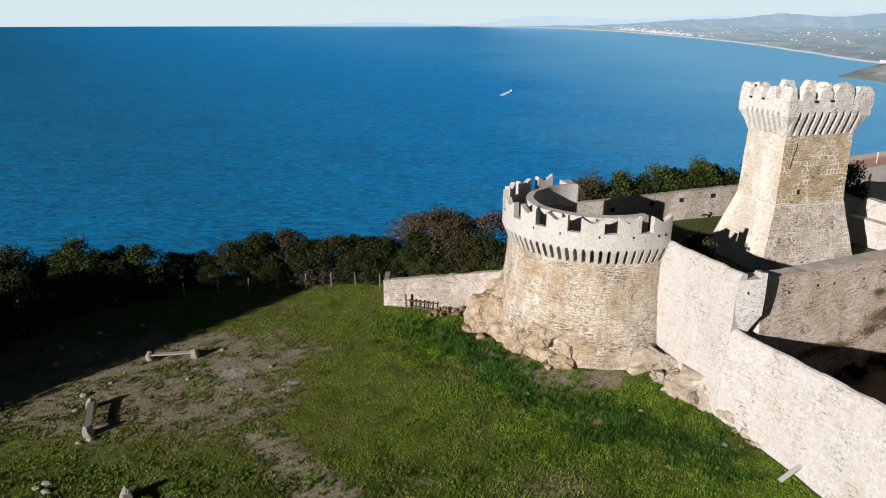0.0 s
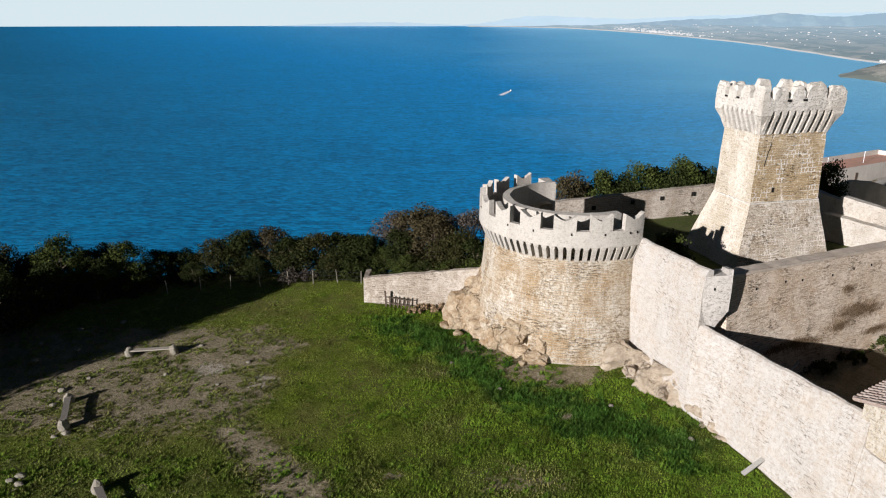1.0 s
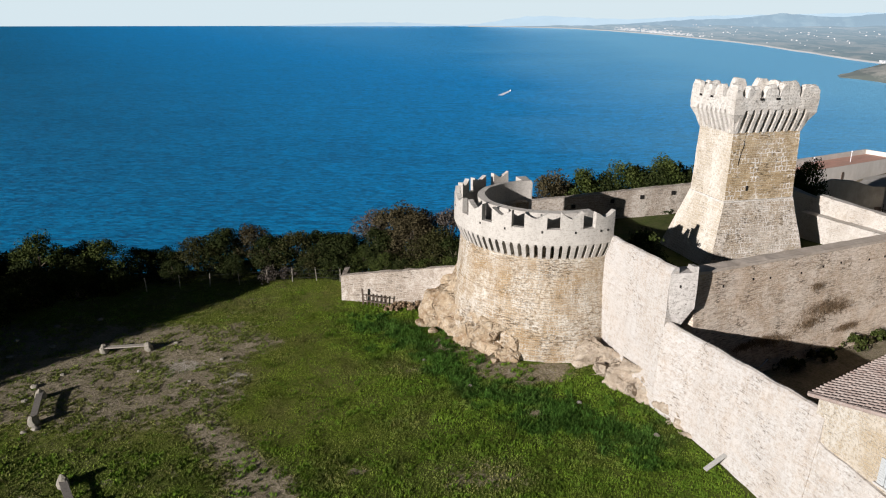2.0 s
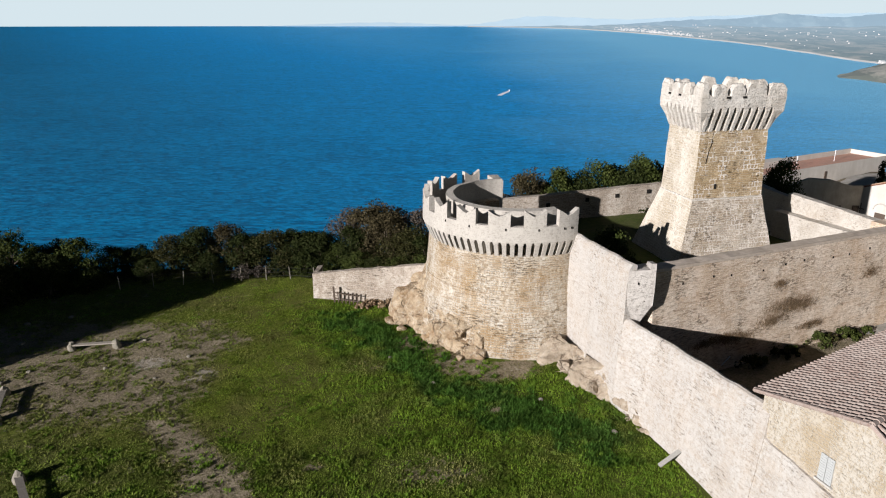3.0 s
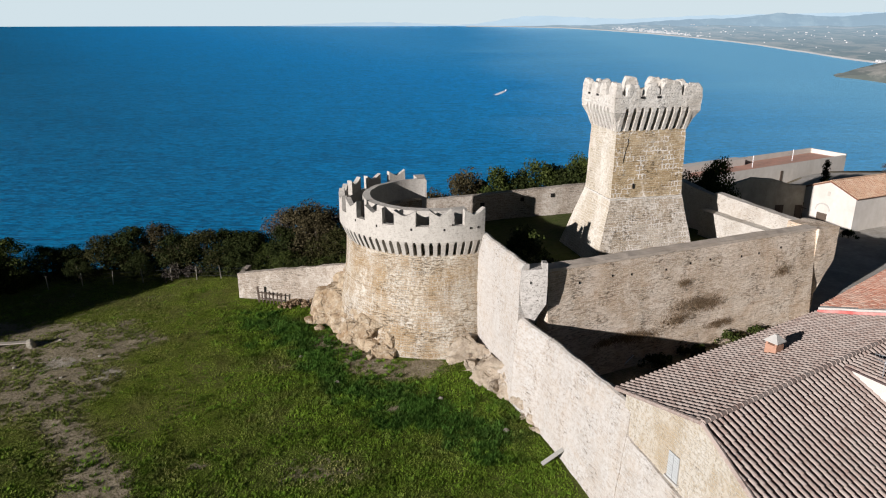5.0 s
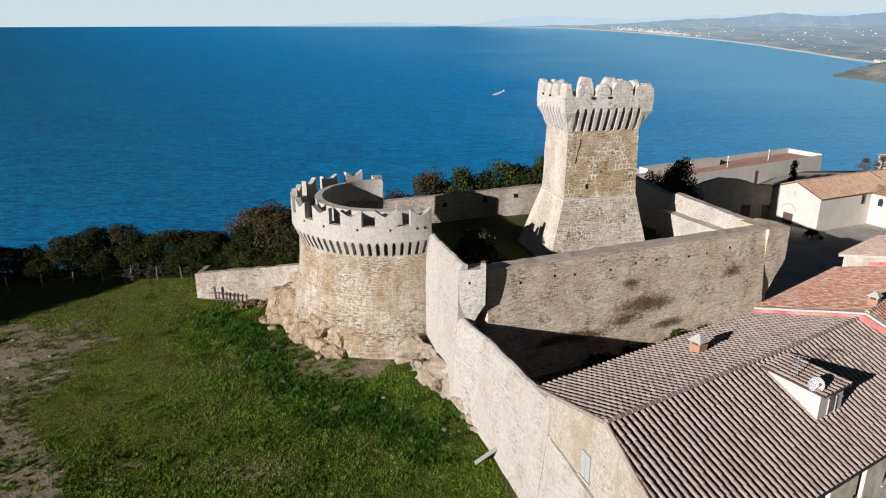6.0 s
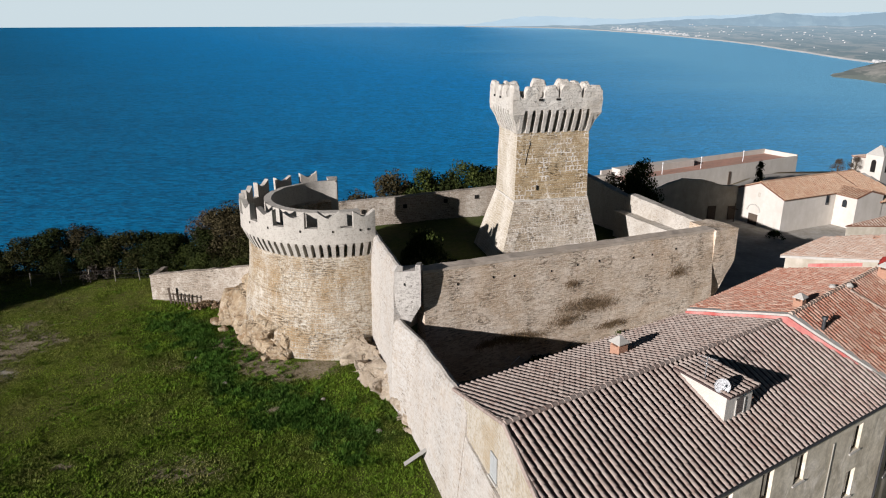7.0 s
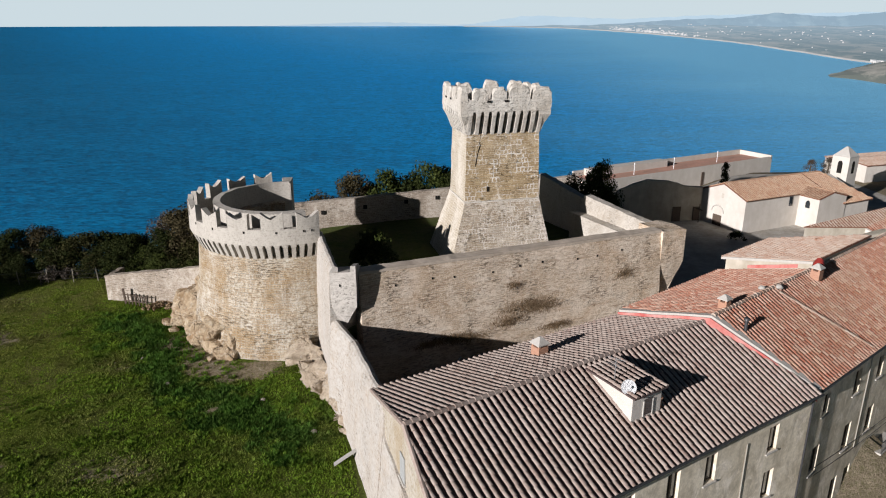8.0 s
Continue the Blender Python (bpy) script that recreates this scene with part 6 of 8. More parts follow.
def build_yard_house():
    h = empty("yard_house", (70, 71, 0.5), "low cream house with a pale tile roof", "house")
    s = 1.7 / 6.9
    k = math.sqrt(1 + s * s)
    bm = bmesh.new()
    prism(bm, [(65.5, 69.4), (72.05, 69.4), (83.0, 76.0), (83.6, 76.1)], -1.5, [4.05, 4.05, 5.7, 5.7])
    part("wall", bm, M_DIRTY, h)
    tiled_slope(h, (69.4, 76.0, 5.85), (1, 0, 0), Vector((0, -1, -s)), [(14.3, 0), (13.66, 0), (2.69, 6.81 * k), (-4.12, 6.75 * k)], M_TILE_PALE, M_PAN_RED, 0.34, 0.42, 0, 31)
    P0, P1, P2 = Vector((72.09, 69.19, 4.17)), Vector((83.06, 76.0, 5.85)), Vector((73.6, 67.4, 3.3))
    P3 = P2 + P1 - P0
    n = (P1 - P0).cross(P2 - P0).normalized()
    n = n if n.z > 0 else -n
    along = n.cross(Vector((0, 0, 1))).normalized()
    down = along.cross(n)
    down = down if down.z < 0 else -down
    tiled_slope(h, P0, along, down, [((p - P0).dot(along), (p - P0).dot(down)) for p in (P0, P1, P3, P2)], M_TILE_RED, M_PAN_RED, 0.34, 0.42, 0, 32)
    bm = bmesh.new()
    prism(bm, [(72.0, 69.3), (73.5, 67.6), (84.4, 74.4), (83.0, 76.0)], -1.5, [3.95, 3.1, 4.8, 5.6])
    part("wing_wall", bm, M_CHAPEL, h)


build_yard_house()
far_house = simple_house("far_house", "pale plastered house beyond the chapel", (92.9, 104.6), 18, 14.0, 8.0, -0.5, 3.7, 0.35, M_CHAPEL, M_TILE_PALE, M_PAN_RED, 0.5, 0.34, 0.2)


def build_back_house():
    h = empty("back_house", (53, 48, 0.5), "taller cream house with a pale lichened tile roof", "house")
    def pt(a, q, z):
        p = C0 + CA * a + CN * q
        return Vector((p.x, p.y, z))
    A0, A1, Q0, Q1, ZR, SF = 12.35, 20.5, 0.0, -6.2, 9.70, 0.215
    plan = [pt(A0, Q0, 0), pt(A1 + 1, Q0, 0), pt(A1, Q1, 0), pt(A0, Q1 + 0.1, 0)]
    bm = bmesh.new()
    prism(bm, [(p.x, p.y) for p in plan], -1.5, [ZR - 0.15, ZR - 0.15, ZR - 0.15 - SF * 6.2, ZR - 0.15 - SF * 6.2])
    part("wall", bm, M_DIRTY, h)
    dn = (-CN + Vector((0, 0, -SF))).normalized()
    tiled_slope(h, pt(A0, 0, ZR), CA, dn, [(-0.15, -0.1), (9.6, -0.1), (7.2, 6.55), (-0.15, 6.55)], M_TILE_PALE, M_PAN_RED, 0.34, 0.42, 0, 9)
    bm = bmesh.new()
    z0 = lambda q: 9.12 + 0.285 * q
    hexa(bm, [pt(A0 - 0.05, -4.4, z0(-4.4) + 0.12), pt(A0 - 0.05, -0.9, z0(-0.9) + 0.12), pt(A0 + 0.02, -0.9, z0(-0.9) + 0.12), pt(A0 + 0.02, -4.4, z0(-4.4) + 0.12)],
         [pt(A0 - 0.05, -4.4, z0(-4.4) + 0.38), pt(A0 - 0.05, -0.9, z0(-0.9) + 0.38), pt(A0 + 0.02, -0.9, z0(-0.9) + 0.38), pt(A0 + 0.02, -4.4, z0(-4.4) + 0.38)], (14, 1, 1), 0.03)
    part("flashing", bm, M_RED, h, "red painted waterproof flashing")
    bm = bmesh.new()
    e = 0.12
    hexa(bm, [pt(A0 - 0.2, -6.4, ZR - SF * 6.4 - 0.12), pt(A0 - 0.2, 0.1, ZR - 0.12), pt(A0 + 0.1, 0.1, ZR - 0.12), pt(A0 + 0.1, -6.4, ZR - SF * 6.4 - 0.12)],
         [pt(A0 - 0.2, -6.4, ZR - SF * 6.4 + 0.05), pt(A0 - 0.2, 0.1, ZR + 0.05), pt(A0 + 0.1, 0.1, ZR + 0.05), pt(A0 + 0.1, -6.4, ZR - SF * 6.4 + 0.05)], (2, 14, 1), 0.015)
    part("verge", bm, M_CEMENT, h, "pale cement verge")


build_back_house()


def build_plaza():
    bm = bmesh.new()
    vs = {}
    for i in range(26):
        for j in range(30):
            x, y = 41 + i * 2.0, 50 + j * 2.1
            vs[i, j] = bm.verts.new((x, y, hill(x, y) + 0.05 if y < rim(x) else hill(x, y) - 0.1))
    for i in range(25):
        for j in range(29):
            bm.faces.new((vs[i, j], vs[i + 1, j], vs[i + 1, j + 1], vs[i, j + 1]))
    whole("pavement", bm, M_PAVING, "grey stone paved square before the chapel", "paving", kind="structure", smooth=True)


build_plaza()


TBD = Vector((math.cos(radians(29.5)), math.sin(radians(29.5))))
TBV = Vector((-TBD.y, TBD.x))
TB1 = Vector((84.43, 118.28))
TB0 = TB1 - TBD * 39.5


def build_terrace_house():
    """The long flat-roofed building beyond the plaza."""
    h = empty("terrace_building", (60, 100, 0), "long pale building with a pink walled roof terrace", "building")
    a, b, d, v = TB0, TB1, TBD, TBV
    q = [a, b, b + v * 6.7, a + v * 6.7]
    bm = bmesh.new()
    prism(bm, [(p.x, p.y) for p in q], -8, [2.0] * 4)
    part("wall", bm, M_CHAPEL, h)
    bm = bmesh.new()
    prism(bm, [(p.x, p.y) for p in (a + v * 0.4 + d * 0.4, b + v * 0.4 - d * 0.4, b + v * 6.3 - d * 0.4, a + v * 6.3 + d * 0.4)], 1.5, [2.05] * 4)
    part("terrace_floor", bm, M_TERRACE, h, "pink paved roof terrace")
    for p0, p1, g in ((a, b, 2.55), (b, b + v * 6.7, 2.8), (b + v * 6.7, a + v * 6.7, 2.85)):
        bm = bmesh.new()
        wall_run(bm, p0, p1, 0.32, (2.0, 2.0), g, g, 0, 3.0, 0.0, 0.0)
        part("parapet", bm, M_CHAPEL, h)


build_terrace_house()


def build_bell_tower():
    t = empty("bell_tower", (80.2, 89.6, 4), "small white square bell tower with arched openings", "bell tower")
    m = Matrix.Translation((80.9, 90.3, 0)) @ pose(0, 0, 0, 0, 0, 31.8)
    bm = bmesh.new()
    boxed(bm, (2.3, 2.3, 8.0), m, 0.02, (2, 2, 6))
    part("shaft", bm, M_CHAPEL, t)
    bm = bmesh.new()
    hexa(bm, [m @ Vector(p) for p in ((-1.2, -1.2, 7.95), (1.2, -1.2, 7.95), (1.2, 1.2, 7.95), (-1.2, 1.2, 7.95))], [m @ Vector(p) for p in ((-0.1, -0.1, 9.2), (0.1, -0.1, 9.2), (0.1, 0.1, 9.2), (-0.1, 0.1, 9.2))], (3, 3, 3), 0.02)
    part("pyramid_roof", bm, M_CEMENT, t)
    for yaw in (0, 90, 180, 270):
        bm = bmesh.new()
        mm = m @ pose(0, 0, 0, 0, 0, yaw)
        prof = [(-0.32, 5.7), (0.32, 5.7), (0.32, 7.05), (0.23, 7.3), (0, 7.4), (-0.23, 7.3), (-0.32, 7.05)]
        f0 = [bm.verts.new(mm @ Vector((x, -1.16, z))) for x, z in prof]
        f1 = [bm.verts.new(mm @ Vector((x, -0.95, z))) for x, z in prof]
        bm.faces.new(f0)
        bm.faces.new(f1[::-1])
        for i in range(7):
            bm.faces.new((f0[i], f1[i], f1[(i + 1) % 7], f0[(i + 1) % 7]))
        part("arched_opening", bm, M_DARK, t)


build_bell_tower()


# ---- trees ----
def leaf_cluster(verts, faces, rnd, at, radius, count, size, flat=0.8):
    for _ in range(count):
        d = Vector((rnd.gauss(0, 1), rnd.gauss(0, 1), rnd.gauss(0, 1) * flat)).normalized()
        p = at + d * radius * (0.45 + 0.55 * rnd.random() ** 0.5)
        n = (d + Vector((rnd.gauss(0, 0.7), rnd.gauss(0, 0.7), rnd.gauss(0, 0.7)))).normalized()
        u = n.orthogonal().normalized()
        u = (Matrix.Rotation(rnd.random() * 6.28, 3, n) @ u)
        v = n.cross(u)
        s = size * rnd.uniform(0.6, 1.3)
        k = len(verts)
        verts += [p - u * s * 0.5, p + v * s * 0.36 + n * s * 0.12, p + u * s * 0.6, p - v * s * 0.36 + n * s * 0.1]
        faces.append((k, k + 1, k + 2, k + 3))


def tree_source(name, seed, height, spread, leaf, label, clumps=46, leaves=70, size=0.30, trunk_share=0.30, round_top=0.75, group="hedge of trees"):
    """A bushy evergreen: tapered trunk, limbs to each clump, and a crown of small leaves with gaps. Stands at the origin."""
    rnd = random.Random(seed)
    t = empty(name, (0, 0, 0), label, "tree", group)
    bm = bmesh.new()
    crown = []
    for i in range(clumps):
        a = rnd.random() * 6.283
        h = rnd.random()
        r = spread * math.sin(math.pi * (0.16 + 0.80 * h) ** 0.9) ** 0.8 * (0.45 + 0.6 * rnd.random())
        z = height * (trunk_share + (1 - trunk_share) * h * (0.9 + 0.12 * rnd.random()))
        crown.append(Vector((r * math.cos(a), r * math.sin(a), z - 0.3)))
    p0 = Vector((0, 0, -0.6))
    for i in range(5):
        p1 = Vector((rnd.uniform(-0.15, 0.15), rnd.uniform(-0.15, 0.15), height * 0.14 * (i + 1)))
        tube(bm, p0, p1, 0.20 * height / 6 * (1 - i * 0.16), 0.20 * height / 6 * (1 - (i + 1) * 0.16), 7)
        p0 = p1
    for c in crown[::3]:
        tube(bm, (0, 0, height * rnd.uniform(0.15, 0.5)), c * 0.93, 0.06, 0.02, 4)
    part("trunk", bm, M_BARK, t)
    verts, faces = [], []
    for c in crown:
        leaf_cluster(verts, faces, rnd, c, spread * rnd.uniform(0.20, 0.36), leaves, size, round_top)
    me = bpy.data.meshes.new("crown")
    me.from_pydata([tuple(v) for v in verts], [], faces)
    me.materials.append(leaf)
    adopt(new("crown", me), t)
    return t


TREE_KINDS = [
    tree_source("evergreen_oak", 1, 6.2, 2.9, M_LEAF[0], "dense dark evergreen oak at the cliff edge", 84, 120, 0.20, 0.02),
    tree_source("evergreen_oak", 2, 5.6, 3.2, M_LEAF[1], "olive-green bushy oak at the cliff edge", 84, 120, 0.20, 0.02),
    tree_source("evergreen_oak", 3, 7.0, 2.7, M_LEAF[2], "brownish bushy tree with winter foliage", 76, 120, 0.20, 0.02),
    tree_source("pine_tree", 4, 6.6, 2.6, M_LEAF[3], "fresh green bushy pine at the cliff edge", 76, 120, 0.19, 0.02),
    tree_source("evergreen_oak", 5, 6.0, 2.4, M_TWIG, "greyish half-bare tree with fine twigs", 60, 90, 0.16, 0.06),
]


def plant_trees():
    """Kind, place, size of each tree; the first five places take the sources themselves."""
    rows = [
        # along the fence and the cliff
        (0, -18.6, 67.2, 0.88), (1, -11.2, 66.6, 0.92), (2, 1.0, 65.6, 1.01), (3, -28.8, 62.0, 0.90), (4, -3.0, 70.0, 1.26),
        (1, -21.2, 66.2, 0.77), (2, -15.8, 67.6, 0.81), (0, -8.6, 67.0, 0.88), (0, -13.6, 66.2, 0.81), (0, -5.9, 66.2, 0.83), (3, -4.0, 64.9, 0.54),
        (0, -24.4, 65.4, 0.59), (0, -26.6, 64.4, 0.64), (0, -31.5, 63.0, 0.86), (3, -33.8, 60.0, 0.95), (0, -36.0, 61.5, 0.90), (1, -39.5, 60.0, 0.95), (3, -43.5, 61.0, 0.95),
        (0, -2.6, 66.2, 0.85), (1, 3.4, 64.0, 1.01), (0, 5.2, 62.6, 0.89), (4, 4.6, 67.0, 1.26), (2, -0.8, 68.0, 1.11), (4, 1.6, 69.5, 1.26), (0, -7.0, 68.5, 0.85), (3, 4.9, 60.4, 0.63), (3, 2.4, 61.4, 0.54), (3, -1.6, 62.9, 0.54), (0, 0.4, 62.4, 0.52),
        (0, -17.2, 65.0, 0.47), (0, -22.9, 63.6, 0.44), (0, -9.6, 65.0, 0.45), (3, -7.4, 64.9, 0.45),
        # the dark edge on the seaward left, and those that shade the meadow
        (0, -35.6, 53.5, 0.95), (0, -37.5, 48.5, 0.95), (3, -37.4, 45.4, 0.82), (0, -40.5, 44.0, 1.12), (1, -42.0, 51.5, 1.03), (0, -40.0, 56.0, 0.95), (0, -33.5, 57.5, 0.77), (0, -30.6, 59.6, 0.69), (0, -27.6, 61.0, 0.50),
        (0, -44.5, 40.0, 1.16), (0, -38.8, 41.0, 1.85, 0.72), (0, -41.0, 39.2, 1.85, 0.75), (1, -43.5, 36.6, 2.0, 0.75), (0, -47.0, 33.6, 1.8), (0, -40.6, 42.6, 1.7, 0.8), (0, -47.0, 46.0, 1.16), (1, -46.5, 35.0, 1.20), (0, -50.0, 41.0, 1.20), (0, -52.0, 34.0, 1.20), (0, -42.5, 37.5, 1.03), (0, -45.5, 56.0, 1.03), (0, -55.0, 46.0, 1.20), (0, -57.0, 38.0, 1.20),
        # behind the ward's back wall
        (2, 13.0, 73.6, 1.24, 0.95), (2, 16.4, 74.8, 1.32, 0.95), (4, 14.6, 74.6, 1.35), (3, 20.0, 75.6, 1.30, 0.95), (0, 22.4, 76.6, 1.28, 0.95), (3, 24.8, 77.0, 1.34, 0.98), (0, 27.2, 77.6, 1.34, 0.95), (3, 30.0, 78.4, 1.42, 0.98), (0, 33.0, 79.6, 1.40, 0.95),
        (1, 18.2, 75.6, 1.24, 0.95), (3, 36.2, 78.6, 1.35), (0, 28.6, 78.0, 1.38), (1, 11.2, 73.6, 1.15), (0, 31.5, 79.0, 1.42, 0.95), (3, 44.0, 72.6, 1.5, 0.62), (1, 41.3, 73.4, 1.4, 0.62), (3, 43.2, 73.6, 1.35, 0.6), (1, 44.6, 73.4, 1.2, 0.55),
        (4, 87.0, 110.0, 0.48), (4, 90.5, 111.0, 0.50),
    ]
    rnd = random.Random(11)
    for i, (k, x, y, s, *slim) in enumerate(rows):
        w = s * slim[0] if slim else s
        if x < 6 and y > 60:
            w *= 1.15
            s *= 0.84 if x < -4 else 0.92
        m = Matrix.Translation((x, y, hill(x, y) - 0.1)) @ pose(0, 0, 0, 0, 0, rnd.uniform(0, 360)) @ Matrix.Diagonal((w * rnd.uniform(0.92, 1.1), w * rnd.uniform(0.92, 1.1), s, 1))
        if i < 5:
            TREE_KINDS[k].matrix_world = m
        else:
            c = copy_thing(TREE_KINDS[k], Matrix())
            c.matrix_basis = m
    return rows


plant_trees()


# ---- facades with real openings ----
def pierced_wall(bm, o, u, n, length, z0, z1, holes, depth=0.28):
    """A wall face from o along u, looking along n, with rectangular openings (a0, a1, z0, z1) and their reveals."""
    uv = uv_layer(bm)
    us = sorted({0.0, length, *[h[0] for h in holes], *[h[1] for h in holes]})
    zs = sorted({z0, z1, *[h[2] for h in holes], *[h[3] for h in holes]})
    o, u, n = Vector(o), Vector(u), Vector(n)

    def quad(pts):
        f = bm.faces.new([bm.verts.new(p) for p in pts])
        for lp in f.loops:
            lp[uv].uv = ((lp.vert.co - o).dot(u), lp.vert.co.z)

    def at(a, z, d=0.0):
        p = o + u * a - n * d
        return Vector((p.x, p.y, z))

    for a0, a1 in zip(us, us[1:]):
        for b0, b1 in zip(zs, zs[1:]):
            am, bm_ = (a0 + a1) / 2, (b0 + b1) / 2
            if any(h[0] < am < h[1] and h[2] < bm_ < h[3] for h in holes):
                continue
            quad([at(a0, b0), at(a1, b0), at(a1, b1), at(a0, b1)])
    for a0, a1, b0, b1 in holes:
        quad([at(a0, b0), at(a0, b1), at(a0, b1, depth), at(a0, b0, depth)])
        quad([at(a1, b0), at(a1, b0, depth), at(a1, b1, depth), at(a1, b1)])
        quad([at(a0, b0), at(a0, b0, depth), at(a1, b0, depth), at(a1, b0)])
        quad([at(a0, b1), at(a1, b1), at(a1, b1, depth), at(a0, b1, depth)])
    # edges of the slab
    quad([at(0, z1), at(length, z1), at(length, z1, depth), at(0, z1, depth)])
    quad([at(0, z0), at(0, z1), at(0, z1, depth), at(0, z0, depth)])
    quad([at(length, z0), at(length, z0, depth), at(length, z1, depth), at(length, z1)])
    return bm


def window_parts(house, o, u, n, a0, a1, z0, z1, depth=0.24, shutters=False):
    """Frame, two panes and a sill in an opening."""
    o, u, n = Vector(o), Vector(u), Vector(n)
    up = Vector((0, 0, 1))
    w = empty("window", o + u * (a0 + a1) / 2 + up * (z0 - o.z), "")
    w.matrix_world = Matrix.Translation(Vector(((o + u * (a0 + a1) / 2).x, (o + u * (a0 + a1) / 2).y, z0)))
    adopt(w, house, "small deep-set window")

    def bar(a, b, c, d, near, far, mat, name):
        bm = bmesh.new()
        P = lambda s, z, q: Vector(((o + u * s - n * q).x, (o + u * s - n * q).y, z))
        hexa(bm, [P(a, c, near), P(b, c, near), P(b, c, far), P(a, c, far)], [P(a, d, near), P(b, d, near), P(b, d, far), P(a, d, far)])
        part(name, bm, mat, w)

    t = 0.06
    bar(a0, a0 + t, z0, z1, depth - 0.06, depth, M_WOODBROWN, "frame_stile")
    bar(a1 - t, a1, z0, z1, depth - 0.06, depth, M_WOODBROWN, "frame_stile")
    bar(a0 + t, a1 - t, z1 - t, z1, depth - 0.06, depth, M_WOODBROWN, "frame_rail")
    bar(a0 + t, a1 - t, z0, z0 + t, depth - 0.06, depth, M_WOODBROWN, "frame_rail")
    mid = (a0 + a1) / 2
    bar(mid - 0.03, mid + 0.03, z0 + t, z1 - t, depth - 0.05, depth, M_WOODBROWN, "mullion")
    bar(a0 + t, mid - 0.03, z0 + t, z1 - t, depth - 0.02, depth - 0.01, M_GLASS, "pane")
    bar(mid + 0.03, a1 - t, z0 + t, z1 - t, depth - 0.02, depth - 0.01, M_GLASS, "pane")
    bar(a0 - 0.08, a1 + 0.08, z0 - 0.08, z0 - 0.004, -0.09, 0.12, M_CEMENT, "sill")


M_STAINPIPE = plain("stained_pipe_paint", (0.30, 0.28, 0.24), (0.42, 0.39, 0.34), 9, 0.7, 0.003)
M_WOODBROWN = plain("brown_window_wood", (0.10, 0.075, 0.055), (0.16, 0.12, 0.09), 12, 0.7, 0.003)
near_house = bpy.data.objects["stone_house"]
red_house = bpy.data.objects["red_roofed_house"]


def build_street_fronts():
    o = R0 + RN * 5.35 - RA * 1.15
    o.z = 0
    holes = [(5.0, 5.85, 3.6, 5.0), (12.1, 13.0, 3.35, 5.05), (14.9, 15.75, 3.35, 5.0), (20.1, 20.95, 3.25, 4.85), (20.2, 21.1, 0.2, 2.0), (14.7, 15.6, 0.2, 2.0), (9.0, 9.9, 3.4, 5.0), (9.0, 9.9, 0.2, 2.0)]
    bm = bmesh.new()
    pierced_wall(bm, o, RA, RN, 23.9, -7.5, 6.05, holes)
    part("street_front", bm, M_FACADE, near_house, "grey weathered plaster street front")
    for h in holes:
        window_parts(near_house, o, RA, RN, *h)
    o = C0 + CN * 5.15 + CA * 2.3
    o.z = 0
    holes = [(1.9, 2.7, 3.3, 4.75), (6.2, 7.1, 3.1, 4.8), (9.9, 10.8, 3.0, 4.6), (14.2, 15.1, 3.0, 4.6), (1.5, 2.5, -0.6, 1.3), (6.1, 7.1, -0.9, 1.0), (9.7, 10.7, -1.0, 0.9), (14.2, 15.2, -1.0, 0.9), (1.6, 2.5, -4.6, -2.8), (5.6, 6.5, -4.7, -2.8), (7.6, 8.5, -4.7, -2.8), (10.5, 11.5, -4.9, -2.6), (13.5, 14.4, -4.9, -2.8)]
    bm = bmesh.new()
    pierced_wall(bm, o, CA, CN, 27.7, -7.5, 6.0, holes)
    part("street_front", bm, M_FACADE, red_house, "grey stained plaster street front")
    for h in holes:
        window_parts(red_house, o, CA, CN, *h)
    # gutters and rain pipe
    for host, base, dirn, out, q, z, a0, a1 in ((near_house, R0, RA, RN, 5.82, 5.86, -1.2, 22.8), (red_house, C0, CA, CN, 5.58, 5.83, 2.4, 29.8)):
        bm = bmesh.new()
        p, r = base + dirn * a0 + out * q, base + dirn * a1 + out * q
        tube(bm, (p.x, p.y, z), (r.x, r.y, z), 0.075, n=8)
        part("gutter", bm, M_IRON, host, "dark half-round rain gutter")
    p = R0 + RA * 22.55 + RN * 5.5
    bm = bmesh.new()
    tube(bm, (p.x, p.y, 5.8), (p.x, p.y, -7), 0.06, n=8)
    part("rain_pipe", bm, M_IRON, near_house, "dark rain pipe")
    for a, z1 in ((17.0, 4.6), (8.0, 4.3)):
        p = R0 + RA * a + RN * 5.39
        bm = bmesh.new()
        tube(bm, (p.x, p.y, z1), (p.x, p.y, -3.0), 0.028, n=6)
        part("wall_pipe", bm, M_STAINPIPE, near_house, "pale pipe fixed to the wall")
    p = C0 + CA * 10.6 + CN * 5.2
    bm = bmesh.new()
    tube(bm, (p.x, p.y, 5.6), (p.x, p.y, -1.6), 0.032, n=6)
    part("wall_pipe", bm, M_STAINPIPE, red_house, "pale pipe fixed to the wall")
    # sagging wires along the fronts
    for k, (z, sag) in enumerate(((0.4, 0.25), (-0.1, 0.35))):
        pts = []
        for i in range(13):
            f = i / 12
            q = (R0 + RA * 17 + RN * 5.6).lerp(C0 + CA * 16 + CN * 5.5, f)
            pts.append(Vector((q.x, q.y, z - sag * 4 * f * (1 - f) - 1.2 * f)))
        bm = bmesh.new()
        for p, q in zip(pts, pts[1:]):
            tube(bm, p, q, 0.018, n=4)
        whole("overhead_wire", bm, M_IRON, "thin dark wire strung along the house fronts", "wire", "wires along the fronts")
    # a small balcony with things on it
    b = empty("balcony", (56.5, 38.2, -3.2), "small stone balcony on the street front", "balcony")
    q = C0 + CA * 15.0 + CN * 5.15
    m = Matrix.Translation((q.x, q.y, -2.9)) @ pose(0, 0, 0, 0, 0, 39)
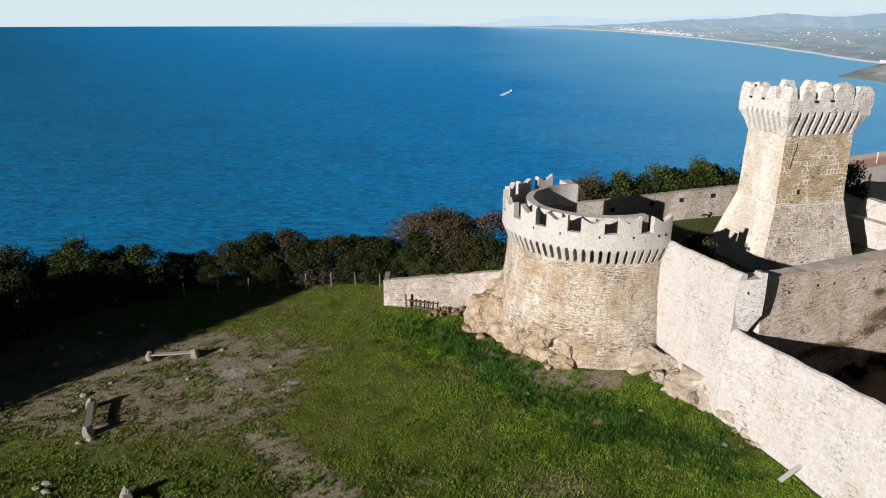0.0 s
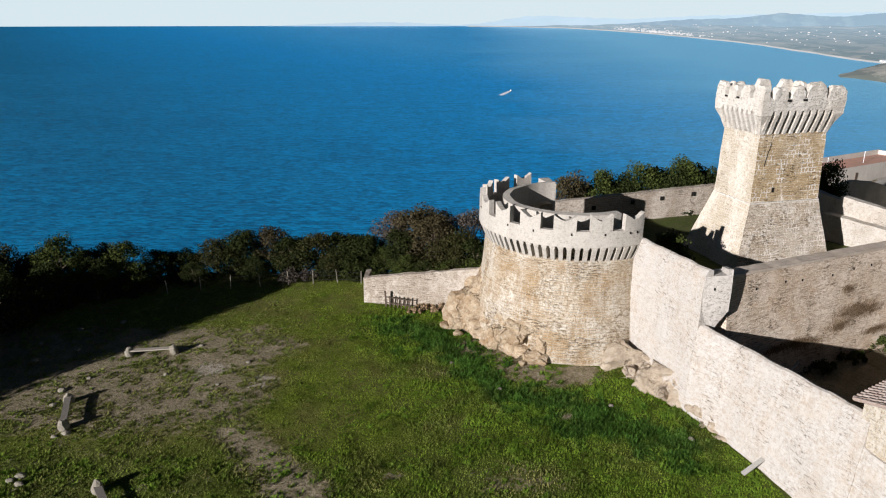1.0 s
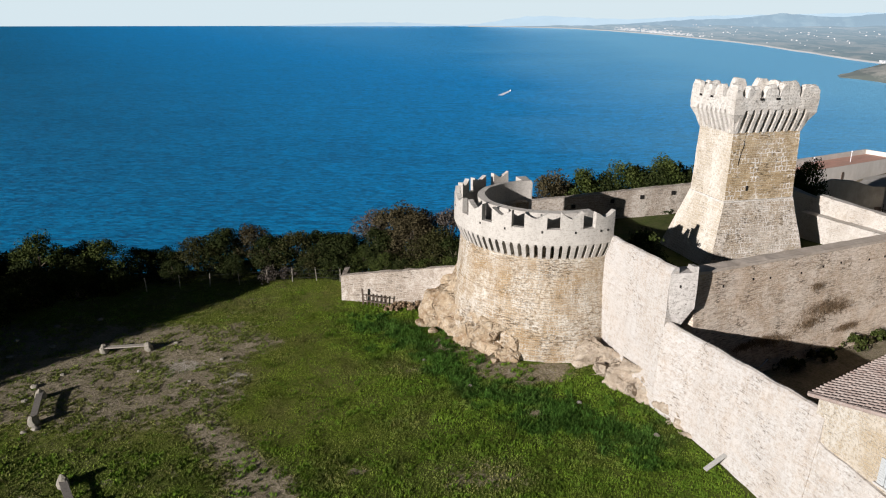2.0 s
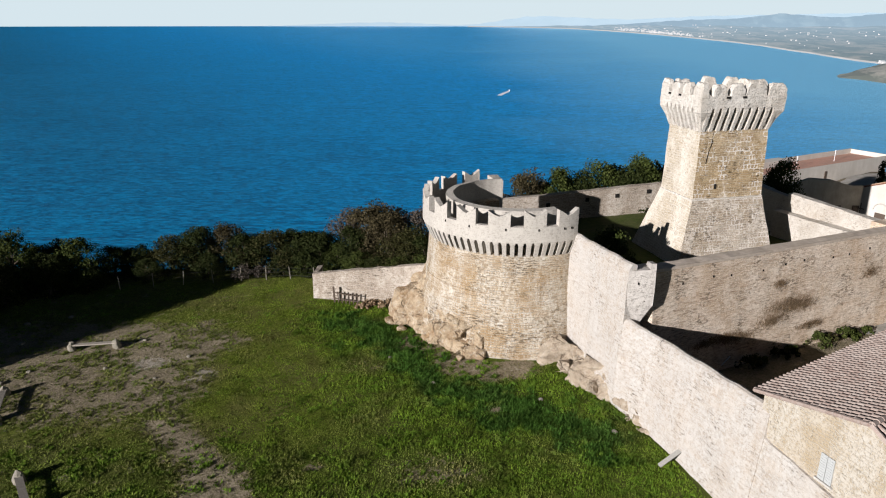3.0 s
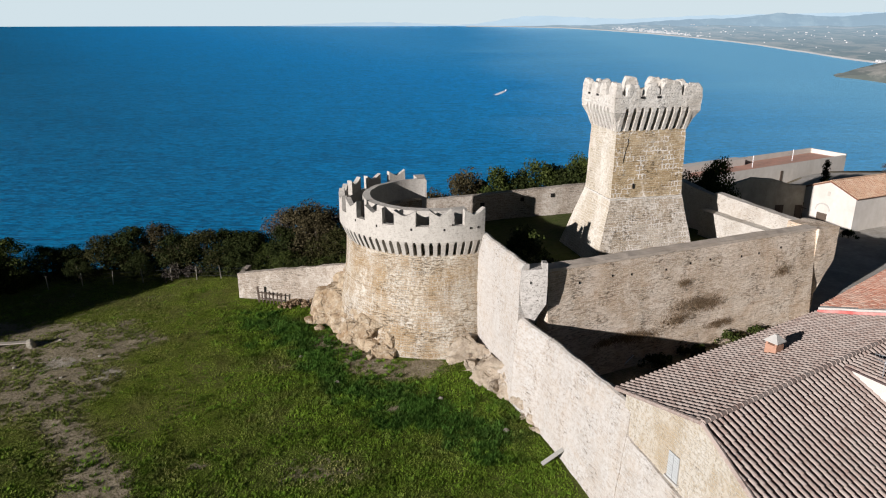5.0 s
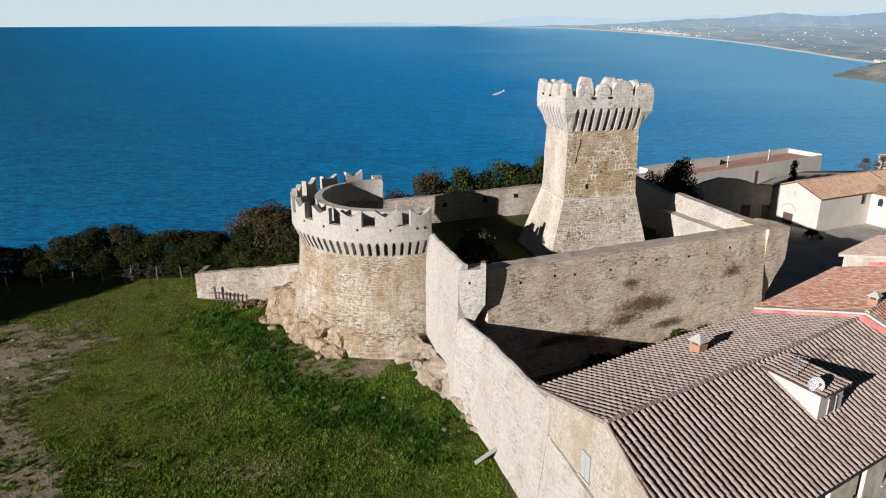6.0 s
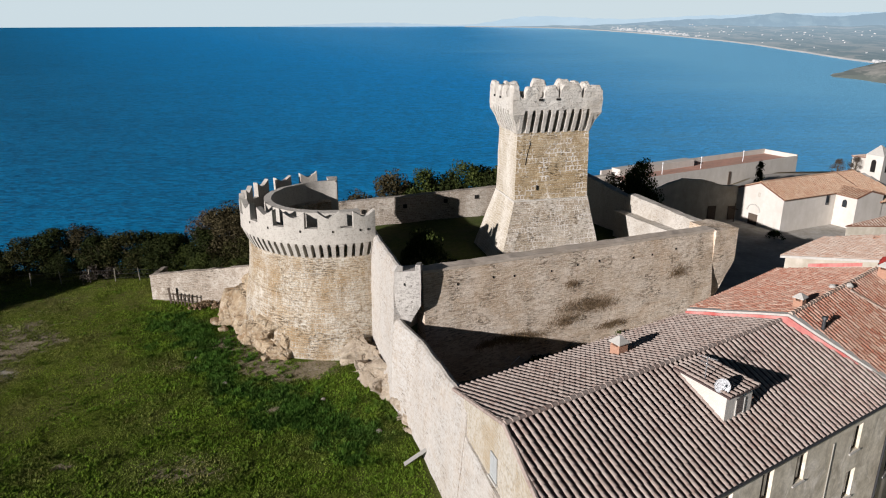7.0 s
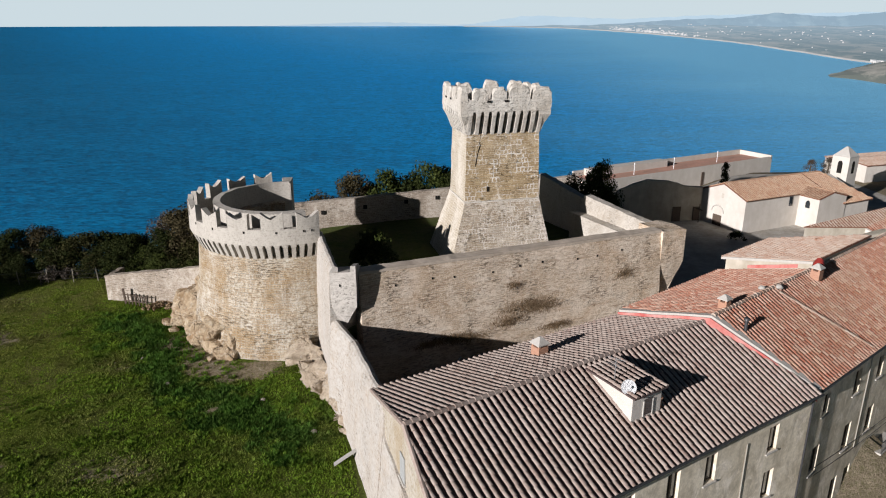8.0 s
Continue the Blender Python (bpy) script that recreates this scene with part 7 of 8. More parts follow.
    bm = bmesh.new()
    boxed(bm, (3.2, 1.9, 0.14), m)
    part("slab", bm, M_CEMENT, b)
    for i in range(13):
        bm = bmesh.new()
        x = -1.55 + i * 3.1 / 12
        tube(bm, m @ Vector((x, -0.9, 0.1)), m @ Vector((x, -0.9, 1.0)), 0.02, n=5)
        part("baluster", bm, M_IRON, b)
    bm = bmesh.new()
    tube(bm, m @ Vector((-1.6, -0.9, 1.0)), m @ Vector((1.6, -0.9, 1.0)), 0.03, n=6)
    part("handrail", bm, M_IRON, b)


build_street_fronts()


def build_gable_window():
    """The pale shuttered window in the west gable."""
    a, b = Vector((R0.x, R0.y, 0)) + RA * 0.35, Vector((R0.x, R0.y, 0)) + RA * 1.85 - RN * 5.9
    d = (b - a).normalized()
    n = Vector((-d.y, d.x, 0))
    if n.x > 0:
        n = -n
    p = a + d * 1.85
    w = empty("window", (p.x, p.y, 4.4), "")
    adopt(w, near_house, "small window with pale grey shutters")
    yaw = math.degrees(math.atan2(d.y, d.x))
    for s, wd, name, mat in ((-0.2, 0.36, "shutter", M_SHUTTER), (0.2, 0.36, "shutter", M_SHUTTER)):
        bm = bmesh.new()
        m = Matrix.Translation(Vector((p.x, p.y, 4.45)) + d * s + n * 0.045) @ pose(0, 0, 0, 0, 0, yaw)
        boxed(bm, (wd, 0.05, 1.35), m)
        for k in range(9):
            boxed(bm, (wd - 0.08, 0.075, 0.05), m @ Matrix.Translation((0, 0, 0.12 + k * 0.13)))
        part(name, bm, mat, w)
    bm = bmesh.new()
    m = Matrix.Translation(Vector((p.x, p.y, 4.33)) + n * 0.06) @ pose(0, 0, 0, 0, 0, yaw)
    boxed(bm, (1.0, 0.16, 0.1), m)
    part("sill", bm, M_CEMENT, w)
    # verge tiles along the gable
    for q0, q1, s in ((0.0, 5.75, 0.48), (0.0, -6.25, 0.29)):
        bm = bmesh.new()
        a_of = (lambda q: -0.12 - 1.3 * q / 5.75) if q1 > 0 else (lambda q: -0.12 - 1.55 * q / 6.25)
        pts = []
        for i in range(16):
            q = q0 + (q1 - q0) * i / 15
            c = R0 + RA * a_of(q) + RN * q
            pts.append(Vector((c.x, c.y, 8.73 - abs(q) * s)))
        for u0, u1 in zip(pts, pts[1:]):
            tube(bm, u0, u1, 0.115, 0.095, 7)
        part("verge_tiles", bm, M_TILE_GREY, near_house, "row of verge tiles", kind="stuff")


build_gable_window()


# ---- things on the roofs ----
def chimney(at, size, height, cap, label, yaw, brick):
    c = empty("chimney", at, label, "chimney", "chimneys on the roofs")
    m = Matrix.Translation(at) @ pose(0, 0, 0, 0, 0, yaw)
    bm = bmesh.new()
    boxed(bm, (size, size, height), m, 0.008, (2, 2, 3))
    part("stack", bm, brick, c)
    for x, y in ((-1, -1), (1, -1), (1, 1), (-1, 1)):
        bm = bmesh.new()
        boxed(bm, (0.11, 0.11, 0.16), m @ Matrix.Translation((x * size * 0.38, y * size * 0.38, height)))
        part("cap_leg", bm, brick, c)
    bm = bmesh.new()
    e = size * 0.62
    lo = [m @ Vector((x * e, y * e, height + 0.16)) for x, y in ((-1, -1), (1, -1), (1, 1), (-1, 1))]
    hi = [m @ Vector((x * e, y * e, height + 0.21)) for x, y in ((-1, -1), (1, -1), (1, 1), (-1, 1))]
    hexa(bm, lo, hi)
    tp = [m @ Vector((x * 0.06, y * 0.06, height + 0.21 + cap)) for x, y in ((-1, -1), (1, -1), (1, 1), (-1, 1))]
    hexa(bm, hi, tp, (2, 2, 2), 0.005)
    part("cap", bm, M_CEMENT, c, "pale cement pyramid cap")
    return c


chimney((31.75, 32.45, 7.25), 0.66, 1.0, 0.34, "orange brick chimney with a cement cap on the grey roof", 32, M_BRICK)
chimney((43.05, 35.75, 8.70), 0.52, 0.80, 0.24, "tan brick chimney with a cement cap on the ridge", 39, M_BRICK)
chimney((51.35, 41.2, 8.85), 0.58, 0.60, 0.28, "pale plastered chimney with a cement cap on the ridge", 39, M_BRICK)


def build_dormer():
    d = empty("dormer", (35.6, 27.2, 6.9), "white rendered shed dormer with a small dark window", "dormer")
    def pt(a, q, z):
        p = R0 + RA * a + RN * q
        return Vector((p.x, p.y, z))
    A0, A1, QF, QB = 10.25, 12.25, 3.45, 0.75
    zf, zt, zb = 8.70 - 0.48 * QF, 8.46, 8.58
    bm = bmesh.new()
    hexa(bm, [pt(A0, QF, zf - 0.2), pt(A1, QF, zf - 0.2), pt(A1, QB, zf - 0.2), pt(A0, QB, zf - 0.2)], [pt(A0, QF, zt), pt(A1, QF, zt), pt(A1, QB, zb), pt(A0, QB, zb)])
    part("body", bm, M_CHAPEL, d)
    bm = bmesh.new()
    hexa(bm, [pt(A0 + 0.80, QF + 0.02, zf + 0.22), pt(A1 - 0.62, QF + 0.02, zf + 0.22), pt(A1 - 0.62, QF - 0.1, zf + 0.22), pt(A0 + 0.80, QF - 0.1, zf + 0.22)],
         [pt(A0 + 0.80, QF + 0.02, zt - 0.36), pt(A1 - 0.62, QF + 0.02, zt - 0.36), pt(A1 - 0.62, QF - 0.1, zt - 0.36), pt(A0 + 0.80, QF - 0.1, zt - 0.36)])
    part("pane", bm, M_GLASS, d, "dark window pane")
    for x0, x1, z0, z1 in ((0.74, 0.80, 0.16, 0.86), (1.38, 1.44, 0.16, 0.86)):
        bm = bmesh.new()
        hexa(bm, [pt(A0 + x0, QF + 0.05, zf + z0), pt(A0 + x1, QF + 0.05, zf + z0), pt(A0 + x1, QF - 0.05, zf + z0), pt(A0 + x0, QF - 0.05, zf + z0)],
             [pt(A0 + x0, QF + 0.05, zf + z1 + 0.13), pt(A0 + x1, QF + 0.05, zf + z1 + 0.13), pt(A0 + x1, QF - 0.05, zf + z1 + 0.13), pt(A0 + x0, QF - 0.05, zf + z1 + 0.13)])
        part("frame_stile", bm, M_CEMENT, d)
    dn = (RN * (QF - QB + 0.3) + Vector((0, 0, -(zb - zt) - 0.03))).normalized()
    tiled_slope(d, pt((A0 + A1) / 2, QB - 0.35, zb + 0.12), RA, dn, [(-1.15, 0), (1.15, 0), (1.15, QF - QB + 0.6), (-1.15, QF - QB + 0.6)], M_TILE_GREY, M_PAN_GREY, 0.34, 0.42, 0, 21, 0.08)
    # a vent pipe of terracotta beside it
    v = empty("vent_pot", pt(12.35, 3.3, 7.1), "small terracotta vent pot beside the dormer", "vent")
    bm = bmesh.new()
    c = pt(12.35, 3.3, 7.0)
    tube(bm, c, c + Vector((0, 0, 0.75)), 0.12, 0.10, 10)
    part("pot", bm, M_BRICK, v)
    bm = bmesh.new()
    tube(bm, c + Vector((0, 0, 0.75)), c + Vector((0, 0, 0.92)), 0.17, 0.05, 10)
    part("cowl", bm, M_BRICK, v)
    # satellite dish and aerial
    s = empty("satellite_dish", pt(10.2, 2.8, 8.2), "round white satellite dish on the dormer", "satellite dish")
    c = pt(10.3, 3.1, 8.85)
    face = Vector((-0.35, -0.9, 0.25)).normalized()
    q = face.to_track_quat("Z", "Y")
    bm = bmesh.new()
    rings = []
    for k in range(6):
        r = 0.36 * k / 5
        rings.append([bm.verts.new(c + q @ Vector((r * math.cos(t), r * 1.06 * math.sin(t), 0.55 * r * r))) for t in (2 * math.pi * i / 24 for i in range(24))] if k else [bm.verts.new(c)])
    for i in range(24):
        bm.faces.new((rings[0][0], rings[1][i], rings[1][(i + 1) % 24]))
        for k in range(1, 5):
            bm.faces.new((rings[k][i], rings[k + 1][i], rings[k + 1][(i + 1) % 24], rings[k][(i + 1) % 24]))
    bmesh.ops.solidify(bm, geom=bm.faces[:], thickness=0.012)
    part("reflector", bm, M_DISH, s, smooth=True)
    bm = bmesh.new()
    tube(bm, c - face * 0.05, c - face * 0.12 + Vector((0, 0, -0.9)), 0.025, n=8)
    part("mount", bm, M_STEEL, s)
    bm = bmesh.new()
    tube(bm, c + q @ Vector((0, -0.34, 0.05)), c + face * 0.38, 0.012, n=5)
    part("feed_arm", bm, M_STEEL, s)
    bm = bmesh.new()
    boxed(bm, (0.07, 0.07, 0.12), Matrix.Translation(c + face * 0.38))
    part("feed_horn", bm, M_DISH, s)
    t = empty("television_aerial", pt(10.55, 1.9, 8.3), "thin metal television aerial on a mast", "aerial")
    b0 = pt(10.5, 2.0, 8.1)
    bm = bmesh.new()
    tube(bm, b0, b0 + Vector((0, 0, 1.75)), 0.022, n=6)
    part("mast", bm, M_STEEL, t)
    for z, ln, dr in ((1.7, 0.9, Vector((0.8, -0.6, 0))), (1.35, 0.8, Vector((0.3, -0.95, 0)))):
        dr.normalize()
        bm = bmesh.new()
        tube(bm, b0 + Vector((0, 0, z)) - dr * ln / 2, b0 + Vector((0, 0, z)) + dr * ln / 2, 0.014, n=5)
        part("boom", bm, M_STEEL, t)
        sd = Vector((-dr.y, dr.x, 0))
        for i in range(7):
            p = b0 + Vector((0, 0, z)) + dr * ln * (i / 6 - 0.5)
            bm = bmesh.new()
            h = 0.30 - 0.025 * i
            tube(bm, p - sd * h, p + sd * h, 0.009, n=4)
            part("element", bm, M_STEEL, t)


build_dormer()


def build_roof_bits():
    # flue on the red roof
    c = C0 + CA * 1.2 + CN * 1.4
    f = empty("roof_flue", (c.x, c.y, 8.2), "short dark metal roof flue", "flue")
    bm = bmesh.new()
    tube(bm, (c.x, c.y, 8.1), (c.x, c.y, 9.0), 0.10, n=10)
    part("pipe", bm, M_IRON, f)
    bm = bmesh.new()
    tube(bm, (c.x, c.y, 9.0), (c.x, c.y, 9.14), 0.17, 0.15, 10)
    part("cowl", bm, M_IRON, f)
    # round red fan housing behind the ridge
    c = C0 + CA * 12.6 + CN * 0.35
    g = empty("roof_cowl", (c.x, c.y, 8.9), "round dark red cowl standing on the ridge", "cowl")
    bm = bmesh.new()
    tube(bm, (c.x, c.y, 8.6), (c.x, c.y, 9.3), 0.08, n=8)
    part("post", bm, M_IRON, g)
    bm = bmesh.new()
    tube(bm, (c.x - 0.15, c.y - 0.18, 9.55), (c.x + 0.05, c.y + 0.1, 9.80), 0.36, 0.24, 18)
    part("cowl", bm, M_REDCLAY, g)
    for a, q in ((6.2, -0.3), (7.2, 0.3)):
        c = C0 + CA * a + CN * q
        bm = bmesh.new()
        boulder(bm, (c.x, c.y, 9.22), (0.24, 0.20, 0.16), a, 0.2, 2)
        whole("mortar_lump", bm, M_CEMENT, "lump of pale mortar on the roof ridge", "mortar", "mortar on the ridge")
    c = Vector((66.2, 67.0, 1.0))
    # potted objects before the yard house
    for i, (x, y, s, mat, lab) in enumerate(((55.5, 48.6, 0.46, M_BRICK, "orange terracotta pot standing on the roof"), (57.4, 49.4, 0.26, M_IRON, "small dark pot standing on the roof"))):
        p = empty("clay_pot", (x, y, 8.6), lab, "pot")
        bm = bmesh.new()
        revolve(bm, x, y, [(0.0, 8.4), (s * 0.6, 8.4), (s, 8.6 + s * 1.3), (s * 0.9, 8.6 + s * 1.5), (s * 0.8, 8.6 + s * 1.3), (0.0, 8.6)], 0, 360, 14)
        part("body", bm, mat, p)


build_roof_bits()


# ---- chapel details ----
def build_chapel_details():
    u, v, c = CHU, CHV, CH0

    def on_front(s, z, d=0.0):
        p = c + v * s - u * d
        return Vector((p.x, p.y, z))

    dr = empty("chapel_door", on_front(3.6, 0.9), "")
    adopt(dr, chapel, "tall dark wooden door")
    bm = bmesh.new()
    hexa(bm, [on_front(3.4, 0.4, 0.05), on_front(4.75, 0.4, 0.05), on_front(4.75, 0.4, -0.1), on_front(3.4, 0.4, -0.1)], [on_front(3.4, 2.35, 0.05), on_front(4.75, 2.35, 0.05), on_front(4.75, 2.35, -0.1), on_front(3.4, 2.35, -0.1)])
    part("door_leaf", bm, M_DARKWOOD, dr)
    bm = bmesh.new()
    pts = [on_front(4.1 + 0.95 * math.cos(t), 2.7 + 0.85 * math.sin(t), 0.05) for t in (math.pi * i / 12 for i in range(13))]
    for a, b in zip(pts, pts[1:]):
        tube(bm, a, b, 0.07, n=6)
    part("arch_moulding", bm, M_CEMENT, chapel, "round arch moulding")
    bm = bmesh.new()
    hexa(bm, [on_front(3.4, 4.6, 0.02), on_front(3.75, 4.6, 0.02), on_front(3.75, 4.6, -0.1), on_front(3.4, 4.6, -0.1)], [on_front(3.4, 5.15, 0.02), on_front(3.75, 5.15, 0.02), on_front(3.75, 5.15, -0.1), on_front(3.4, 5.15, -0.1)], (2, 1, 2))
    part("niche", bm, M_STAINED, chapel, "small worn niche")
    cr = empty("wooden_cross", on_front(5.9, 0.9, 1.2), "dark wooden cross standing by the chapel wall", "cross")
    bm = bmesh.new()
    tube(bm, on_front(5.9, 0.8, 1.2), on_front(5.9, 3.4, 1.2), 0.06, n=6)
    part("upright", bm, M_DARKWOOD, cr)
    bm = bmesh.new()
    tube(bm, on_front(5.4, 2.7, 1.2), on_front(6.4, 2.7, 1.2), 0.06, n=6)
    part("crossbar", bm, M_DARKWOOD, cr)
    for name, s, z0, z1, wd, host in (("window", 7.55, 3.65, 4.85, 0.5, chapel),):
        p = c + u * s - v * 0.03
        bm = bmesh.new()
        m = Matrix.Translation((p.x, p.y, z0)) @ pose(0, 0, 0, 0, 0, 24.5)
        boxed(bm, (wd, 0.1, z1 - z0), m)
        part("window_pane", bm, M_GLASS, host, "tall dark window")
    p = c + u * 8.97 - v * 1.3
    bm = bmesh.new()
    prof = [(-0.3, 3.5), (0.3, 3.5), (0.3, 4.1), (0.2, 4.35), (0, 4.45), (-0.2, 4.35), (-0.3, 4.1)]
    f0 = [bm.verts.new((p.x + v.x * x - u.x * 0.02, p.y + v.y * x - u.y * 0.02, z)) for x, z in prof]
    f1 = [bm.verts.new((p.x + v.x * x + u.x * 0.1, p.y + v.y * x + u.y * 0.1, z)) for x, z in prof]
    bm.faces.new(f0)
    bm.faces.new(f1[::-1])
    for i in range(7):
        bm.faces.new((f0[i], f1[i], f1[(i + 1) % 7], f0[(i + 1) % 7]))
    part("window_pane", bm, M_GLASS, apse, "small arched dark window")


M_STAINED = plain("worn_relief_stone", (0.42, 0.38, 0.32), (0.52, 0.48, 0.42), 6, 0.9, 0.02)
build_chapel_details()


def build_terrace_bits():
    th = bpy.data.objects["terrace_building"]
    d, v = TBD, TBV
    for s, dep in ((10.5, 3.1), (21.4, 2.7), (30.4, 2.5)):
        p = TB1 - d * s + v * dep
        z = 2.05
        l = empty("lamp_post", (p.x, p.y, z), "slim pale lamp post on the roof terrace", "lamp post", "terrace lamp posts")
        bm = bmesh.new()
        tube(bm, (p.x, p.y, z - 0.1), (p.x, p.y, z + 1.75), 0.045, n=6)
        part("post", bm, M_DISH, l)
        bm = bmesh.new()
        tube(bm, (p.x, p.y, z + 1.75), (p.x, p.y, z + 1.95), 0.09, 0.06, 8)
        part("head", bm, M_DISH, l)
    p = TB1 - d * 29.0 + v * 5.6
    bm = bmesh.new()
    boxed(bm, (16.5, 1.9, 1.1), Matrix.Translation((p.x, p.y, 2.0)) @ pose(0, 0, 0, 0, 0, 29.5))
    part("stair_head", bm, M_CHAPEL, th)
    p = TB1 - d * 17.5 - v * 0.03
    bm = bmesh.new()
    boxed(bm, (0.5, 0.12, 2.6), Matrix.Translation((p.x, p.y, -1.0)) @ pose(0, 0, 0, 0, 0, 29.5))
    part("slit_window", bm, M_DARKWOOD, th, "tall narrow dark opening")
    # doors of the house beside the chapel
    for s, w, h in ((12.2, 1.1, 2.0), (14.9, 0.9, 1.9)):
        p = PHC + PHU * s - PHV * 0.03
        bm = bmesh.new()
        boxed(bm, (w, 0.12, h), Matrix.Translation((p.x, p.y, 0.9 if h > 1.5 else 2.2)) @ pose(0, 0, 0, 0, 0, 9))
        part("door" if h > 1.5 else "window_pane", bm, M_DARKWOOD, plaza_house, "dark opening")


build_terrace_bits()


# ---- the meadow's things ----
def stone_bench(a, b, label, wood, width=0.42):
    """A plank on two rough stones; a, b are the stones' places."""
    A, B = Vector((*a, hill(*a))), Vector((*b, hill(*b)))
    k = empty("bench", (A + B) / 2, label, "bench", "benches in the meadow")
    for i, p in enumerate((A, B)):
        bm = bmesh.new()
        boulder(bm, p + Vector((0, 0, 0.2)), (0.36, 0.34, 0.55), i * 3.3 + a[0], 0.3, 2)
        part("stone_support", bm, M_PALESTONE, k, "rough pale stone")
    d = (B - A).normalized()
    s = Vector((-d.y, d.x, 0)) * width / 2
    up0, up1 = Vector((0, 0, 0.44)), Vector((0, 0, 0.52))
    bm = bmesh.new()
    e = d * 0.12
    hexa(bm, [A - e - s + up0, B + e - s + up0, B + e + s + up0, A - e + s + up0], [A - e - s + up1, B + e - s + up1, B + e + s + up1, A - e + s + up1], (6, 2, 1), 0.01)
    part("plank", bm, wood, k, "weathered grey plank")


M_WOODGREY = plain("dull_bench_wood", (0.15, 0.135, 0.115), (0.22, 0.20, 0.17), 12, 0.85, 0.01)
M_PALESTONE = plain("pale_field_stone", (0.20, 0.18, 0.14), (0.32, 0.295, 0.245), 4, 0.95, 0.05, dirt=(0.25, 0.22, 0.16))
stone_bench((-23.0, 48.75), (-19.6, 49.2), "weathered plank bench on two pale stones in the meadow", M_WOOD)
stone_bench((-24.3, 41.9), (-23.0, 38.7), "weathered plank bench on two pale stones by the worn ground", M_WOODGREY)
stone_bench((-17.9, 32.6), (-16.2, 30.4), "weathered plank bench on two pale stones at the meadow's near end", M_WOODGREY)


def build_meadow_bits():
    p = empty("plank", (20.6, 34.3, -0.3), "weathered grey plank leaning on the white wall", "plank")
    bm = bmesh.new()
    a, b = Vector((19.75, 34.05, hill(19.75, 34.05) + 0.04)), Vector((21.35, 34.6, 0.28))
    d = (b - a).normalized()
    s = Vector((-d.y, d.x, 0)).normalized() * 0.16
    n = Vector((0, 0, 0.06))
    hexa(bm, [a - s, b - s, b + s, a + s], [a - s + n, b - s + n, b + s + n, a + s + n], (5, 2, 1), 0.01)
    part("board", bm, M_WOODPALE, p)
    rnd = random.Random(4)
    spots = [(-23.1, 33.9, 0.34), (-23.5, 33.5, 0.28), (-22.8, 33.2, 0.30), (-25.6, 43.4, 0.3), (-25.2, 41.5, 0.25), (-22.6, 38.2, 0.32), (-23.2, 37.8, 0.24), (-28.5, 37.5, 0.3), (-13.2, 47.5, 0.18),
             (2.6, 47.4, 0.20), (6.0, 43.5, 0.22), (13.6, 41.4, 0.2), (17.9, 37.6, 0.22), (-17.8, 50.3, 0.2), (-21.0, 50.0, 0.22), (-30.0, 47.8, 0.3), (-27.5, 49.5, 0.22), (-29.0, 53.0, 0.3), (-26.0, 54.5, 0.25), (-31.0, 50.5, 0.25), (-24.5, 45.2, 0.2), (-19.0, 45.8, 0.2), (-14.6, 44.2, 0.16)]
    for i, (x, y, s) in enumerate(spots):
        bm = bmesh.new()
        boulder(bm, (x, y, hill(x, y) + s * 0.15), (s, s * rnd.uniform(0.6, 1.0), s * rnd.uniform(0.4, 0.7)), i * 2.7, 0.3, 2)
        whole("field_stone", bm, M_PALESTONE, "pale stone lying in the meadow", "stone", "stones in the meadow")
    # posts and wires of the cliff fence
    line = [(-24.5, 60.9), (-21.6, 61.7), (-18.9, 62.3), (-16.1, 62.8), (-13.4, 63.2), (-11.0, 63.5), (-8.6, 63.7), (-6.2, 63.3)]
    tops = []
    for i, (x, y) in enumerate(line):
        z = hill(x, y)
        f = empty("fence_post", (x, y, z), "pale slim concrete fence post at the cliff edge", "fence post", "posts of the cliff fence")
        bm = bmesh.new()
        lean = rnd.uniform(-0.08, 0.08)
        m = Matrix.Translation((x, y, z - 0.2)) @ pose(0, 0, 0, rnd.uniform(-4, 4), rnd.uniform(-4, 4), 20)
        boxed(bm, (0.08, 0.08, 1.6), m)
        part("post", bm, M_PALESTONE, f)
        tops.append(m)
    for h in (0.6, 1.0, 1.4):
        bm = bmesh.new()
        for m0, m1 in zip(tops, tops[1:]):
            tube(bm, m0 @ Vector((0, -0.06, h)), m1 @ Vector((0, -0.06, h)), 0.010, n=4)
        whole("fence_wire", bm, M_IRON, "thin wire of the cliff fence", "wire", "wires of the cliff fence")
    g = empty("wooden_gate", (-2.2, 58.2, 0.2), "old dark wooden gate leaning by the boundary wall", "gate")
    for i in range(7):
        x = -3.3 + i * 0.36
        bm = bmesh.new()
        y = 58.0 - 0.10 * i
        z = hill(x, y)
        w = 0.09 if i else 0.16
        boxed(bm, (w, w * 0.8, 1.25 if i else 1.7), Matrix.Translation((x, y, z - 0.1)) @ pose(0, 0, 0, 5, rnd.uniform(-3, 3), 0))
        part("picket" if i else "post", bm, M_DARKWOOD, g)
    for h in (0.45, 1.0):
        bm = bmesh.new()
        tube(bm, (-3.35, 57.94, hill(-3.3, 58) + h), (-1.0, 57.36, hill(-1.0, 57.4) + h - 0.1), 0.05, n=5)
        part("rail", bm, M_DARKWOOD, g)
    # low panel lying in the ward
    p = empty("garden_lounger", (26.8, 44.4, 0.6), "pale folding lounger standing in the shaded yard", "lounger")
    for dx, tilt in ((-0.45, 8), (0.45, -38)):
        bm = bmesh.new()
        m = Matrix.Translation((26.9 + dx, 44.5, 0.95 + (0.22 if dx > 0 else 0))) @ pose(0, 0, 0, 0, tilt, 20)
